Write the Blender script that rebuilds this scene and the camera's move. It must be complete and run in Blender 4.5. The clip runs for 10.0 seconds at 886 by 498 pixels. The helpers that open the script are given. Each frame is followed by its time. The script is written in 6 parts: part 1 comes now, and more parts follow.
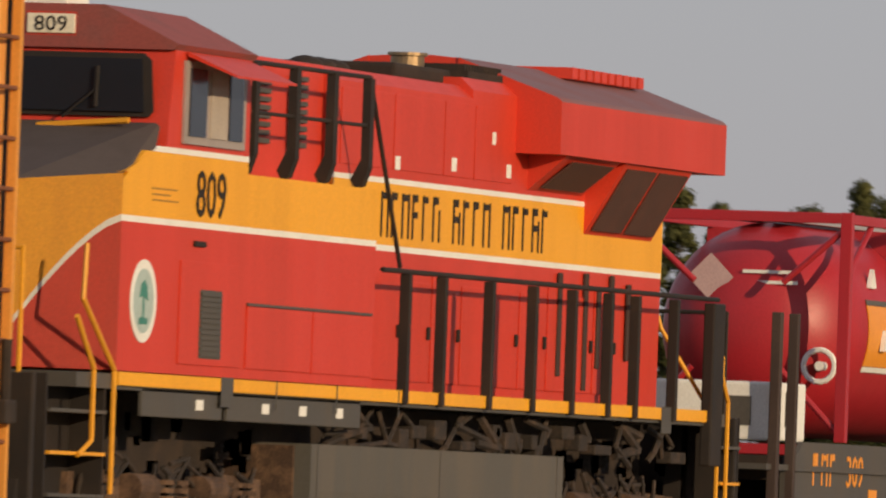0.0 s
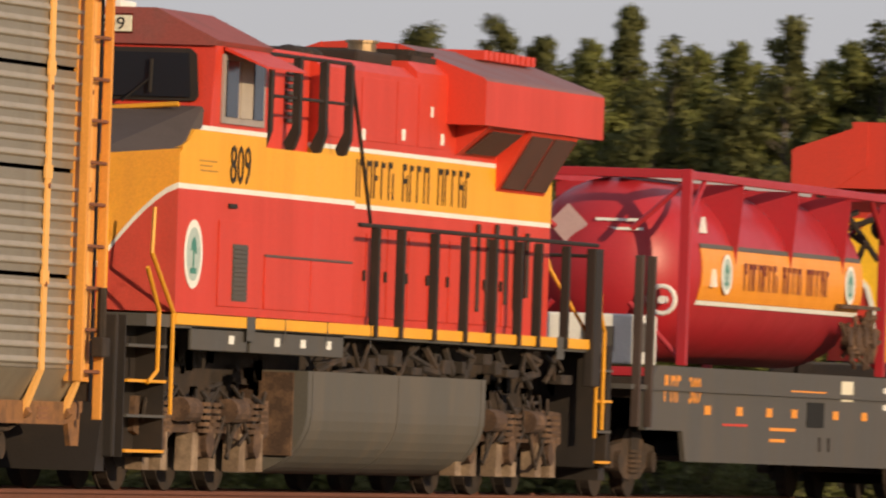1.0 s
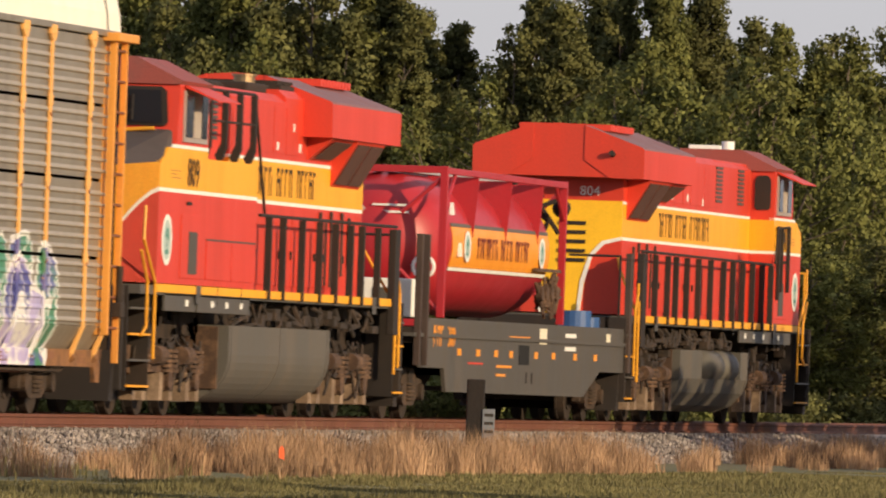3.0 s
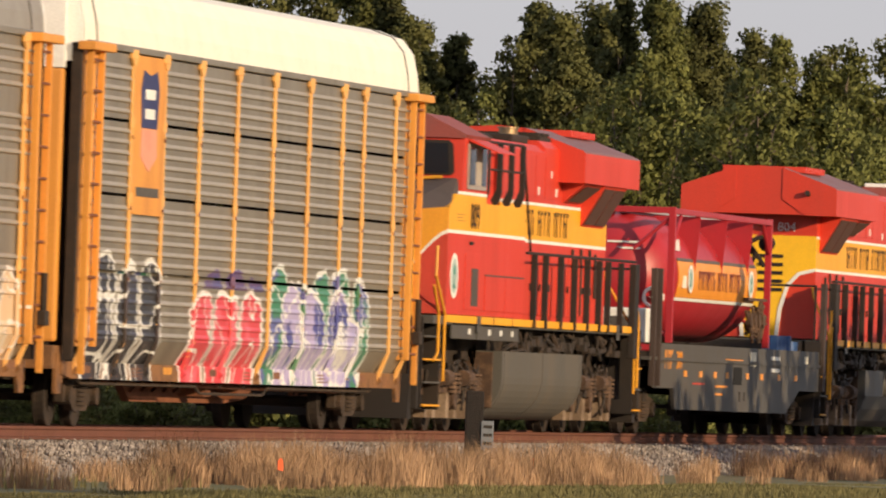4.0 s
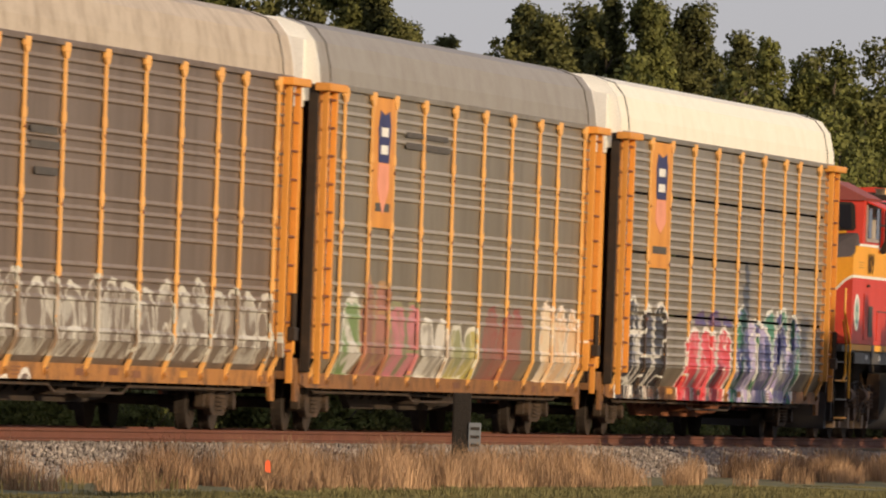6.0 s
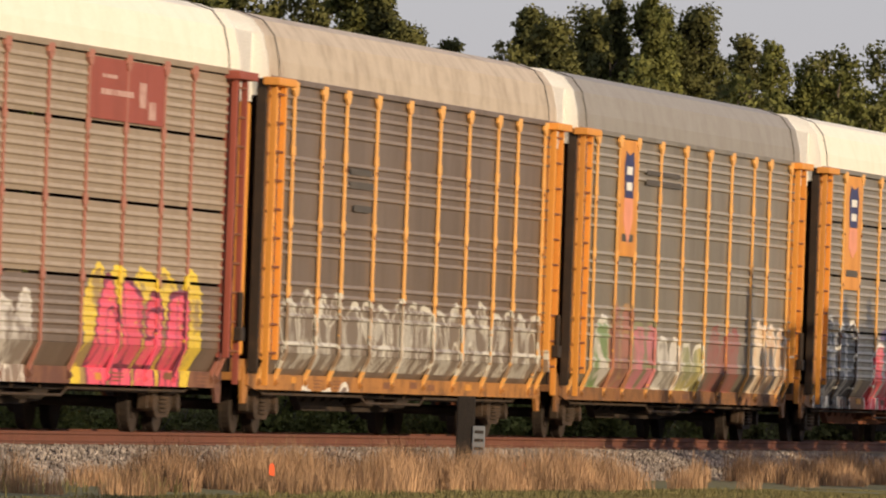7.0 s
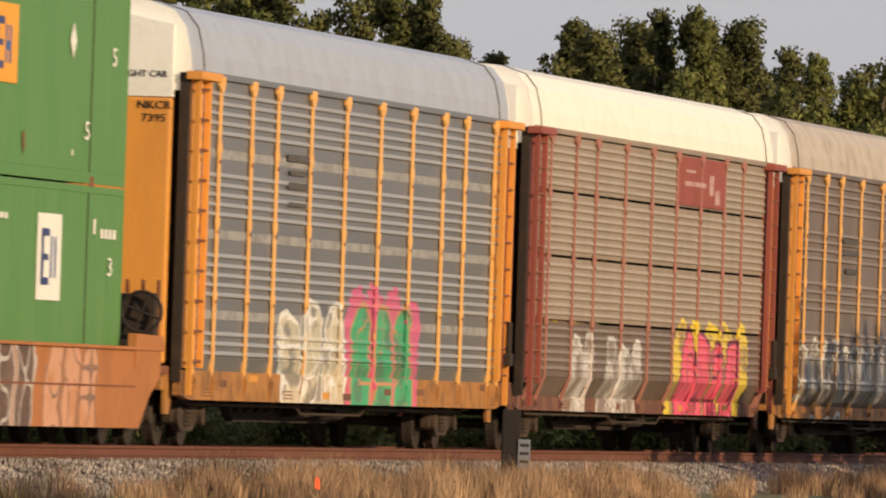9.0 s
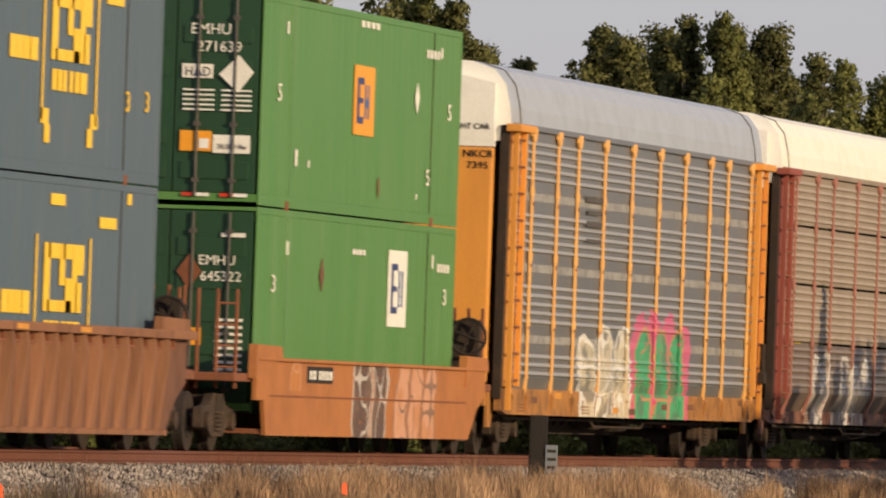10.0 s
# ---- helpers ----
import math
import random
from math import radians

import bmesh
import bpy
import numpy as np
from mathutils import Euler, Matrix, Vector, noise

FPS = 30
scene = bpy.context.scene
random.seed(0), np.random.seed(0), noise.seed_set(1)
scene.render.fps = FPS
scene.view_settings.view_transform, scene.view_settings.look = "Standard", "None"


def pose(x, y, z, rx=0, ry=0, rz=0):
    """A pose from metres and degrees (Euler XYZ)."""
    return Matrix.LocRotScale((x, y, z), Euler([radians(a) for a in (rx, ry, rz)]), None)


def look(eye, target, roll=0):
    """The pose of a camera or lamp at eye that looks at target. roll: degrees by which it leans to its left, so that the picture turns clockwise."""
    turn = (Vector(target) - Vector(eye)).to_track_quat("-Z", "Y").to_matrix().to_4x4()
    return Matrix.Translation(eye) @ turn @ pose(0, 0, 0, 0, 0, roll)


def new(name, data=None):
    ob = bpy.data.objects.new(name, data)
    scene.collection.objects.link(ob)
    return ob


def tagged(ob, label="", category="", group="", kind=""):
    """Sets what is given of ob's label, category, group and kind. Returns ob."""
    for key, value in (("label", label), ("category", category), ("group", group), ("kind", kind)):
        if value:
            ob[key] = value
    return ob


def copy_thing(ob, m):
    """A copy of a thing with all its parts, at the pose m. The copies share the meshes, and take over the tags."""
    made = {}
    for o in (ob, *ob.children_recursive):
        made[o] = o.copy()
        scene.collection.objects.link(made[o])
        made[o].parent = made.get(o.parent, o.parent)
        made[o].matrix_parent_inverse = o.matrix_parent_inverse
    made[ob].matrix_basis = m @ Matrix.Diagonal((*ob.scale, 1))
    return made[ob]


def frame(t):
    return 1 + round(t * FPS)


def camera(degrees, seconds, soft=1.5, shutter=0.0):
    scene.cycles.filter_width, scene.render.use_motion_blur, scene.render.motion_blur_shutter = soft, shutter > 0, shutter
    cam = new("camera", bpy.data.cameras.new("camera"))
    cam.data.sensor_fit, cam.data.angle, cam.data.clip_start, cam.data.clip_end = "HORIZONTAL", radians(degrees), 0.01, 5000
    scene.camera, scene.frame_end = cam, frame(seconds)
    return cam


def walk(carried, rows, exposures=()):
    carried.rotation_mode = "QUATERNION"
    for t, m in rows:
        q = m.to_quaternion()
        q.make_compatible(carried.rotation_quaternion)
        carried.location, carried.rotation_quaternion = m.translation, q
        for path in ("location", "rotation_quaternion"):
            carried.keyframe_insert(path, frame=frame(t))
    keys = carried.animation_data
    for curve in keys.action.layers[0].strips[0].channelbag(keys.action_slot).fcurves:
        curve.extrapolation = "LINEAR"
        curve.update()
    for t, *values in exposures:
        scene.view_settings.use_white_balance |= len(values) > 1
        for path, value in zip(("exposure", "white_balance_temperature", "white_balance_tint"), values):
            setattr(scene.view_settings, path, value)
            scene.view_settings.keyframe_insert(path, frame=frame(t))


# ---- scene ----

EYE = Vector((0.0, -36.04, 0.752))
cam = camera(3.956, 10.0, 2.0, 0.25)


def aim(pan, tilt, roll):
    """The tripod head turned by pan and tilt, with a slightly crooked roll."""
    a, b = radians(pan), radians(tilt)
    return look(EYE, EYE + Vector((math.cos(a) * math.cos(b), math.sin(a) * math.cos(b), math.sin(b))) * 100, roll)


PATH = [
    (0.0, 16.916, 1.173, 2.080), (0.5, 15.602, 0.860, 2.097), (1.0, 13.937, 0.801, 1.949), (1.5, 12.362, 0.742, 1.916),
    (2.0, 11.419, 0.479, 2.012), (2.2, 10.823, 0.478, 1.966), (3.3, 9.854, 0.551, 2.000), (3.5, 9.880, 0.539, 2.029),
    (4.0, 9.877, 0.604, 1.943), (4.5, 9.885, 0.638, 1.989), (5.0, 9.835, 0.651, 2.039), (5.5, 9.830, 0.647, 2.028),
    (5.7, 9.823, 0.632, 2.027), (6.8, 9.830, 0.573, 1.944), (7.0, 9.840, 0.628, 2.014), (7.5, 9.871, 0.651, 1.981),
    (8.0, 9.985, 0.642, 2.044), (8.5, 9.987, 0.643, 2.000), (9.0, 10.043, 0.681, 1.910), (9.5, 10.136, 0.665, 2.017),
    (10.0, 10.167, 0.702, 1.996)]
walk(cam, [(t, aim(p, e, r)) for t, p, e, r in PATH],
     [(0.0, -0.32), (0.5, -0.03), (1.0, 0.04), (1.5, 0.16), (2.0, 0.24), (3.5, 0.24), (4.5, 0.14), (5.5, -0.04), (7.0, 0.08), (7.5, 0.08), (10.0, 0.07)])
SPEED = 23.674  # of the train, metres a second

# ---- sky and sun ----
SUN_AZ, SUN_EL = 238.0, 15.0  # degrees, anticlockwise from +x
world = bpy.data.worlds.new("world")
scene.world = world
world.use_nodes = True
wn = world.node_tree
sky = wn.nodes.new("ShaderNodeTexSky")
sky.sky_type = "NISHITA"
sky.sun_disc = False
sky.sun_elevation = radians(SUN_EL)
sky.sun_rotation = radians(90 - SUN_AZ)
sky.air_density, sky.dust_density = 1.0, 0.8
haze = wn.nodes.new("ShaderNodeMix")  # thin high haze that greys the sky
haze.data_type = "RGBA"
haze.inputs[0].default_value = 0.75
haze.inputs[7].default_value = (4.55, 4.5, 5.35, 1)
wn.links.new(sky.outputs[0], haze.inputs[6])
wn.links.new(haze.outputs[2], wn.nodes["Background"].inputs[0])
wn.nodes["Background"].inputs[1].default_value = 0.105
sun = new("sun", bpy.data.lights.new("sun", "SUN"))
sun.data.energy, sun.data.angle, sun.data.color = 4.4, radians(0.6), (1.0, 0.745, 0.46)
sd = Vector((math.cos(radians(SUN_AZ)) * math.cos(radians(SUN_EL)), math.sin(radians(SUN_AZ)) * math.cos(radians(SUN_EL)), math.sin(radians(SUN_EL))))
sun.matrix_world = look(sd * 200, (0, 0, 0))

# ---- building helpers ----
def bm_new():
    return bmesh.new()


def box(bm, x0, x1, y0, y1, z0, z1, bevel=0.0):
    """An axis-parallel block, with its edges rounded off by bevel."""
    m = Matrix.LocRotScale(((x0 + x1) / 2, (y0 + y1) / 2, (z0 + z1) / 2), None, (abs(x1 - x0), abs(y1 - y0), abs(z1 - z0)))
    made = bmesh.ops.create_cube(bm, size=1, matrix=m)["verts"]
    if bevel:
        edges = list({e for v in made for e in v.link_edges})
        bmesh.ops.bevel(bm, geom=edges, offset=bevel, segments=2, affect="EDGES", profile=0.6)
    return bm


def slab(bm, ring, axis, a, b):
    """A closed outline pushed from a to b along an axis: the ring is (y, z), (x, z) or (x, y) for x, y and z."""
    def at(p, s):
        return {"x": (s, p[0], p[1]), "y": (p[0], s, p[1]), "z": (p[0], p[1], s)}[axis]
    va = [bm.verts.new(at(p, a)) for p in ring]
    vb = [bm.verts.new(at(p, b)) for p in ring]
    n = len(ring)
    bm.faces.new(va)
    bm.faces.new(vb[::-1])
    for i in range(n):
        bm.faces.new((va[i], vb[i], vb[(i + 1) % n], va[(i + 1) % n]))
    bmesh.ops.recalc_face_normals(bm, faces=bm.faces[:])
    return bm


def rod(bm, p, q, r, seg=8, r2=None):
    """A round bar from p to q."""
    p, q = Vector(p), Vector(q)
    m = Matrix.Translation((p + q) / 2) @ (q - p).to_track_quat("Z", "Y").to_matrix().to_4x4()
    bmesh.ops.create_cone(bm, cap_ends=True, segments=seg, radius1=r, radius2=r if r2 is None else r2, depth=(q - p).length, matrix=m)
    return bm


def pipe(bm, points, r, seg=6):
    for p, q in zip(points, points[1:]):
        rod(bm, p, q, r, seg)
    for p in points[1:-1]:
        bmesh.ops.create_icosphere(bm, subdivisions=1, radius=r * 1.02, matrix=Matrix.Translation(p))
    return bm


def part(name, bm, material, parent=None, label="", smooth=False):
    """Links a bmesh as one mesh object under a thing or a part."""
    me = bpy.data.meshes.new(name)
    bm.to_mesh(me)
    bm.free()
    if smooth:
        for f in me.polygons:
            f.use_smooth = True
    for m in (material if isinstance(material, (list, tuple)) else (material,)):
        me.materials.append(m)
    ob = new(name, me)
    if parent:
        ob.parent = parent
    if label:
        tagged(ob, label)
    return ob


def again(ob, x=0.0, y=0.0, z=0.0, parent=None, flip=False):
    """Another piece on the same mesh, moved."""
    o = bpy.data.objects.new(ob.name.split(".")[0], ob.data)
    scene.collection.objects.link(o)
    o.parent = parent or ob.parent
    o.matrix_basis = pose(x, y, z, 0, 0, 180 if flip else 0)
    if "label" in ob:
        o["label"] = ob["label"]
    return o


MOVING = []


def rolling(name, u, label, category, group="", y=0.0, z=0.0):
    """An Empty on the track that rolls along with the train; u is its place at 0 s."""
    ob = new(name)
    ob.empty_display_size = 0.5
    ob.matrix_basis = pose(u, y, z)
    MOVING.append((ob, u, y, z))
    return tagged(ob, label, category, group)


def text(name, words, size, material, parent, x, y, z, face="side", squeeze=1.0, label="", depth=0.004, lean=0.0):
    """Painted letters as thin meshes; face: side looks to -y, back looks to -x."""
    cu = bpy.data.curves.new(name, "FONT")
    cu.body, cu.size, cu.extrude, cu.align_x, cu.resolution_u = words, size, depth, "CENTER", 2
    tmp = bpy.data.objects.new(name, cu)
    scene.collection.objects.link(tmp)
    me = bpy.data.meshes.new_from_object(tmp.evaluated_get(bpy.context.evaluated_depsgraph_get()))
    bpy.data.objects.remove(tmp)
    bpy.data.curves.remove(cu)
    me.materials.clear()
    me.materials.append(material)
    me.transform(Matrix.Diagonal((squeeze, 1, 1, 1)))
    turn = Matrix.Rotation(radians(90), 4, "X")
    if face == "back":
        turn = Matrix.Rotation(radians(-90), 4, "Z") @ turn
    me.transform(turn)
    ob = new(name, me)
    ob.parent = parent
    ob.matrix_basis = pose(x, y, z)
    if label:
        tagged(ob, label)
    return ob

# ---- materials ----
def mat(name, colour, rough=0.5, metal=0.0, dirt=None, amount=0.3, scale=1.5, grain=0.1, bump=0.1, fine=40.0, streak=False, spread=0.0):
    """A painted or raw surface: stains at a large scale, grain at a fine one, and fine relief. streak draws the stains out downwards."""
    m = bpy.data.materials.new(name)
    m.use_nodes = True
    n, l = m.node_tree.nodes, m.node_tree.links
    p = n["Principled BSDF"]
    tc = n.new("ShaderNodeTexCoord")
    mp = n.new("ShaderNodeMapping")
    mp.inputs["Scale"].default_value = (1, 1, 0.18 if streak else 1)
    l.new(tc.outputs["Object"], mp.inputs[0])
    big = n.new("ShaderNodeTexNoise")
    big.inputs["Scale"].default_value, big.inputs["Detail"].default_value = scale, 6
    big.inputs["Roughness"].default_value = 0.65
    l.new(mp.outputs[0], big.inputs["Vector"])
    small = n.new("ShaderNodeTexNoise")
    small.inputs["Scale"].default_value, small.inputs["Detail"].default_value = fine, 3
    l.new(tc.outputs["Object"], small.inputs["Vector"])
    ramp = n.new("ShaderNodeValToRGB")
    ramp.color_ramp.elements[0].position, ramp.color_ramp.elements[1].position = 0.45, 0.75
    l.new(big.outputs[0], ramp.inputs[0])
    fac = n.new("ShaderNodeMath")
    fac.operation = "MULTIPLY"
    fac.inputs[1].default_value = amount
    l.new(ramp.outputs[0], fac.inputs[0])
    mix = n.new("ShaderNodeMix")
    mix.data_type = "RGBA"
    mix.inputs[6].default_value = (*colour, 1)
    mix.inputs[7].default_value = (*(dirt or [c * 0.45 for c in colour]), 1)
    l.new(fac.outputs[0], mix.inputs[0])
    hsv = n.new("ShaderNodeHueSaturation")
    val = n.new("ShaderNodeMapRange")
    val.inputs["To Min"].default_value, val.inputs["To Max"].default_value = 1 - grain, 1 + grain
    val.inputs["From Min"].default_value, val.inputs["From Max"].default_value = 0.25, 0.75
    l.new(small.outputs[0], val.inputs["Value"])
    l.new(mix.outputs[2], hsv.inputs["Color"])
    if spread:
        info = n.new("ShaderNodeObjectInfo")
        r = n.new("ShaderNodeMapRange")
        r.inputs["To Min"].default_value, r.inputs["To Max"].default_value = 1 - spread, 1 + spread
        l.new(info.outputs["Random"], r.inputs["Value"])
        mul = n.new("ShaderNodeMath")
        mul.operation = "MULTIPLY"
        l.new(val.outputs[0], mul.inputs[0])
        l.new(r.outputs[0], mul.inputs[1])
        l.new(mul.outputs[0], hsv.inputs["Value"])
    else:
        l.new(val.outputs[0], hsv.inputs["Value"])
    l.new(hsv.outputs[0], p.inputs["Base Color"])
    rr = n.new("ShaderNodeMapRange")
    rr.inputs["To Min"].default_value, rr.inputs["To Max"].default_value = max(0.05, rough - 0.12), min(1, rough + 0.15)
    l.new(big.outputs[0], rr.inputs["Value"])
    l.new(rr.outputs[0], p.inputs["Roughness"])
    p.inputs["Metallic"].default_value = metal
    b = n.new("ShaderNodeBump")
    b.inputs["Strength"].default_value, b.inputs["Distance"].default_value = bump, 0.02
    l.new(small.outputs[0], b.inputs["Height"])
    l.new(b.outputs[0], p.inputs["Normal"])
    return m


RED = mat("loco_red", (0.58, 0.042, 0.018), 0.48, dirt=(0.36, 0.045, 0.03), amount=0.45, scale=0.9, streak=True)
YELLOW = mat("loco_yellow", (0.82, 0.38, 0.012), 0.48, dirt=(0.5, 0.22, 0.03), amount=0.4, scale=0.9, streak=True)
WHITE = mat("white_paint", (0.80, 0.80, 0.76), 0.45, dirt=(0.5, 0.47, 0.4), amount=0.35)
BLACK = mat("black_paint", (0.014, 0.010, 0.008), 0.75, dirt=(0.05, 0.031, 0.020), amount=0.5)
GREY = mat("frame_grey", (0.072, 0.067, 0.060), 0.55, dirt=(0.12, 0.095, 0.07), amount=0.5, streak=True)
TANKGREY = mat("tank_grey", (0.088, 0.082, 0.070), 0.6, dirt=(0.17, 0.13, 0.09), amount=0.6, streak=True)
TRUCK = mat("truck_dirt", (0.058, 0.032, 0.019), 0.85, dirt=(0.24, 0.14, 0.08), amount=0.7, scale=4.5, grain=0.3)
FTRUCK = mat("freight_truck", (0.033, 0.021, 0.013), 0.9, dirt=(0.15, 0.088, 0.053), amount=0.6, scale=4, grain=0.25)
PED = mat("caked_dust", (0.16, 0.11, 0.072), 0.9, dirt=(0.42, 0.31, 0.215), amount=0.8, scale=3, grain=0.2)
PIPES = mat("pipe_grime", (0.022, 0.016, 0.012), 0.8, dirt=(0.13, 0.08, 0.052), amount=0.5, scale=5, grain=0.25)
# grime below the cars; also stands for shade in the car end recesses
GRIMESHADE = mat("under_grime", (0.021, 0.014, 0.010), 0.9, dirt=(0.070, 0.043, 0.027), amount=0.6, scale=3, grain=0.25)
GLASS = mat("dark_glass", (0.012, 0.016, 0.025), 0.1, amount=0.1, grain=0.02, bump=0.0)
RACKYEL = mat("rack_yellow", (0.66, 0.29, 0.05), 0.55, dirt=(0.36, 0.14, 0.05), amount=0.5, scale=1.2, streak=True)
POSTYEL = mat("post_yellow", (0.80, 0.43, 0.125), 0.55, dirt=(0.50, 0.22, 0.07), amount=0.5, scale=1.6, streak=True)
POSTRED = mat("post_oxide", (0.36, 0.155, 0.115), 0.65, dirt=(0.22, 0.07, 0.05), amount=0.5, scale=1.6, streak=True)
SILLYEL = mat("sill_yellow", (0.37, 0.165, 0.04), 0.65, dirt=(0.06, 0.035, 0.022), amount=1.0, scale=2.6, grain=0.25)
SILLDARK = mat("sill_rusty_yellow", (0.23, 0.105, 0.035), 0.7, dirt=(0.05, 0.03, 0.02), amount=1.0, scale=2.8, grain=0.25)
ROOFRED = mat("sooty_red_roof", (0.26, 0.06, 0.05), 0.7, dirt=(0.15, 0.075, 0.07), amount=0.7, scale=1.6, grain=0.15)
GREYRED = mat("dusty_red_roof", (0.20, 0.105, 0.105), 0.6, dirt=(0.26, 0.07, 0.055), amount=0.6, scale=1.4, grain=0.15)
RACKRED = mat("rack_oxide", (0.27, 0.065, 0.045), 0.65, dirt=(0.16, 0.05, 0.035), amount=0.5, streak=True)
RACKRED2 = mat("sill_oxide", (0.12, 0.05, 0.035), 0.75, dirt=(0.27, 0.13, 0.065), amount=0.9, scale=2.4, grain=0.2)
RUST = mat("rust", (0.20, 0.07, 0.03), 0.85, dirt=(0.10, 0.04, 0.02), amount=0.6, scale=3, grain=0.2)
RAILRUST = mat("rail_rust", (0.14, 0.050, 0.030), 0.8, dirt=(0.10, 0.04, 0.025), amount=0.7, scale=0.8, grain=0.2)
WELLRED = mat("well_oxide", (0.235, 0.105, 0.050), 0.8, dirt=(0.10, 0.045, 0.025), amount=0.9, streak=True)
TIE = mat("tie_wood", (0.10, 0.075, 0.055), 0.9, dirt=(0.2, 0.16, 0.12), amount=0.6, scale=4, grain=0.25)
CGREEN = mat("box_green", (0.082, 0.215, 0.050), 0.5, dirt=(0.14, 0.25, 0.095), amount=0.6, streak=True)
# dark door paint, with the shade between the box ends put into it
DGREENSHADE = mat("door_green", (0.014, 0.055, 0.022), 0.5, amount=0.3, streak=True)
CBLUE = mat("box_blue", (0.075, 0.115, 0.15), 0.5, dirt=(0.13, 0.15, 0.17), amount=0.5, streak=True)
TANKRED = mat("tank_red", (0.38, 0.018, 0.026), 0.42, dirt=(0.28, 0.025, 0.03), amount=0.4)

# ---- ground, track, trees ----
def cloud(name, verts, faces, material, label, kind="stuff", parent=None, category=""):
    me = bpy.data.meshes.new(name)
    me.from_pydata(verts, [], faces)
    me.materials.append(material)
    ob = new(name, me)
    ob.parent = parent
    return tagged(ob, label, category, kind=kind)


GROUND_Z = -0.60
EARTH = mat("meadow_soil", (0.105, 0.11, 0.042), 0.95, dirt=(0.19, 0.15, 0.075), amount=0.7, scale=0.4, grain=0.3, bump=0.4, fine=12)
STONE = mat("ballast_bed", (0.27, 0.235, 0.20), 0.95, dirt=(0.14, 0.115, 0.095), amount=0.6, scale=1.2, grain=0.45, bump=1.0, fine=22)


def per_island(name, a, b, rough=0.9, low=0.5):
    """Colour that differs from blade to blade or stone to stone."""
    m = bpy.data.materials.new(name)
    m.use_nodes = True
    n, l = m.node_tree.nodes, m.node_tree.links
    g = n.new("ShaderNodeNewGeometry")
    r = n.new("ShaderNodeValToRGB")
    r.color_ramp.elements[0].color, r.color_ramp.elements[1].color = (*a, 1), (*b, 1)
    l.new(g.outputs["Random Per Island"], r.inputs[0])
    tc = n.new("ShaderNodeTexCoord")
    t = n.new("ShaderNodeTexNoise")
    t.inputs["Scale"].default_value, t.inputs["Detail"].default_value = 0.7, 4
    l.new(tc.outputs["Object"], t.inputs["Vector"])
    k = n.new("ShaderNodeMapRange")
    k.inputs["From Min"].default_value, k.inputs["From Max"].default_value = 0.3, 0.7
    k.inputs["To Min"].default_value, k.inputs["To Max"].default_value = low, 1.35
    l.new(t.outputs[0], k.inputs["Value"])
    h = n.new("ShaderNodeHueSaturation")
    l.new(r.outputs[0], h.inputs["Color"])
    l.new(k.outputs[0], h.inputs["Value"])
    p = n["Principled BSDF"]
    l.new(h.outputs[0], p.inputs["Base Color"])
    p.inputs["Roughness"].default_value = rough
    return m


PEBBLE = per_island("ballast_stone", (0.12, 0.10, 0.09), (0.36, 0.32, 0.285))
STRAW = per_island("dry_straw", (0.25, 0.15, 0.085), (0.47, 0.31, 0.185), low=0.55)
GREENBLADE = per_island("green_grass", (0.095, 0.092, 0.034), (0.165, 0.145, 0.060), low=0.6)

bm = bm_new()
box(bm, -1200, 2600, -1500, 1500, -3.0, GROUND_Z)
tagged(part("ground", bm, EARTH), "flat meadow of short green grass and soil", "ground", kind="structure")
bm = bm_new()
slab(bm, [(-3.9, -0.62), (-2.1, -0.235), (2.1, -0.235), (3.9, -0.62)], "x", -200, 700)
tagged(part("ballast_bed", bm, STONE), "grey crushed stone railway embankment under the track", "ballast", kind="structure")

rng = np.random.default_rng(4)


def stones(count, x0, x1):
    """Crushed stones on the near shoulder of the bed."""
    base = np.array([(1, 0, 0), (-1, 0, 0), (0, 1, 0), (0, -1, 0), (0, 0, 1), (0, 0, -1)], float)
    tri = np.array([(0, 2, 4), (2, 1, 4), (1, 3, 4), (3, 0, 4), (2, 0, 5), (1, 2, 5), (3, 1, 5), (0, 3, 5)])
    y = rng.uniform(-4.1, -0.9, count)
    c = np.stack([rng.uniform(x0, x1, count), y, np.interp(y, [-4.1, -3.9, -2.1, 0], [-0.6, -0.6, -0.215, -0.215])], 1)
    s = rng.uniform(0.022, 0.055, (count, 1, 3))
    v = base[None] * s * rng.uniform(0.7, 1.3, (count, 6, 3)) + c[:, None]
    f = tri[None] + 6 * np.arange(count)[:, None, None]
    return v.reshape(-1, 3).tolist(), f.reshape(-1, 3).tolist()


v, f = stones(30000, 95, 245)
cloud("ballast_stones", v, f, PEBBLE, "loose grey crushed ballast stones on the shoulder", category="ballast")

track = tagged(new("railway_track"), "rusty steel rails on wooden ties in grey ballast", "railway track", kind="structure")
PROFILE = [(-0.075, 0), (-0.075, 0.02), (-0.012, 0.045), (-0.012, 0.125), (-0.036, 0.14), (-0.036, 0.172), (-0.025, 0.18), (0.025, 0.18),
           (0.036, 0.172), (0.036, 0.14), (0.012, 0.125), (0.012, 0.045), (0.075, 0.02), (0.075, 0)]
for y in (-0.755, 0.755):
    bm = bm_new()
    slab(bm, [(y + a, b - 0.18) for a, b in PROFILE], "x", -200, 700)
    part("rail", bm, RAILRUST, track, "rust-brown steel rail")
bm = bm_new()
box(bm, -0.115, 0.115, -1.3, 1.3, -0.36, -0.185, 0.01)
tie = part("tie", bm, TIE, track, "weathered wooden tie")
tie.location.x = 100
for i in range(1, 260):
    again(tie, 100 + 0.55 * i)


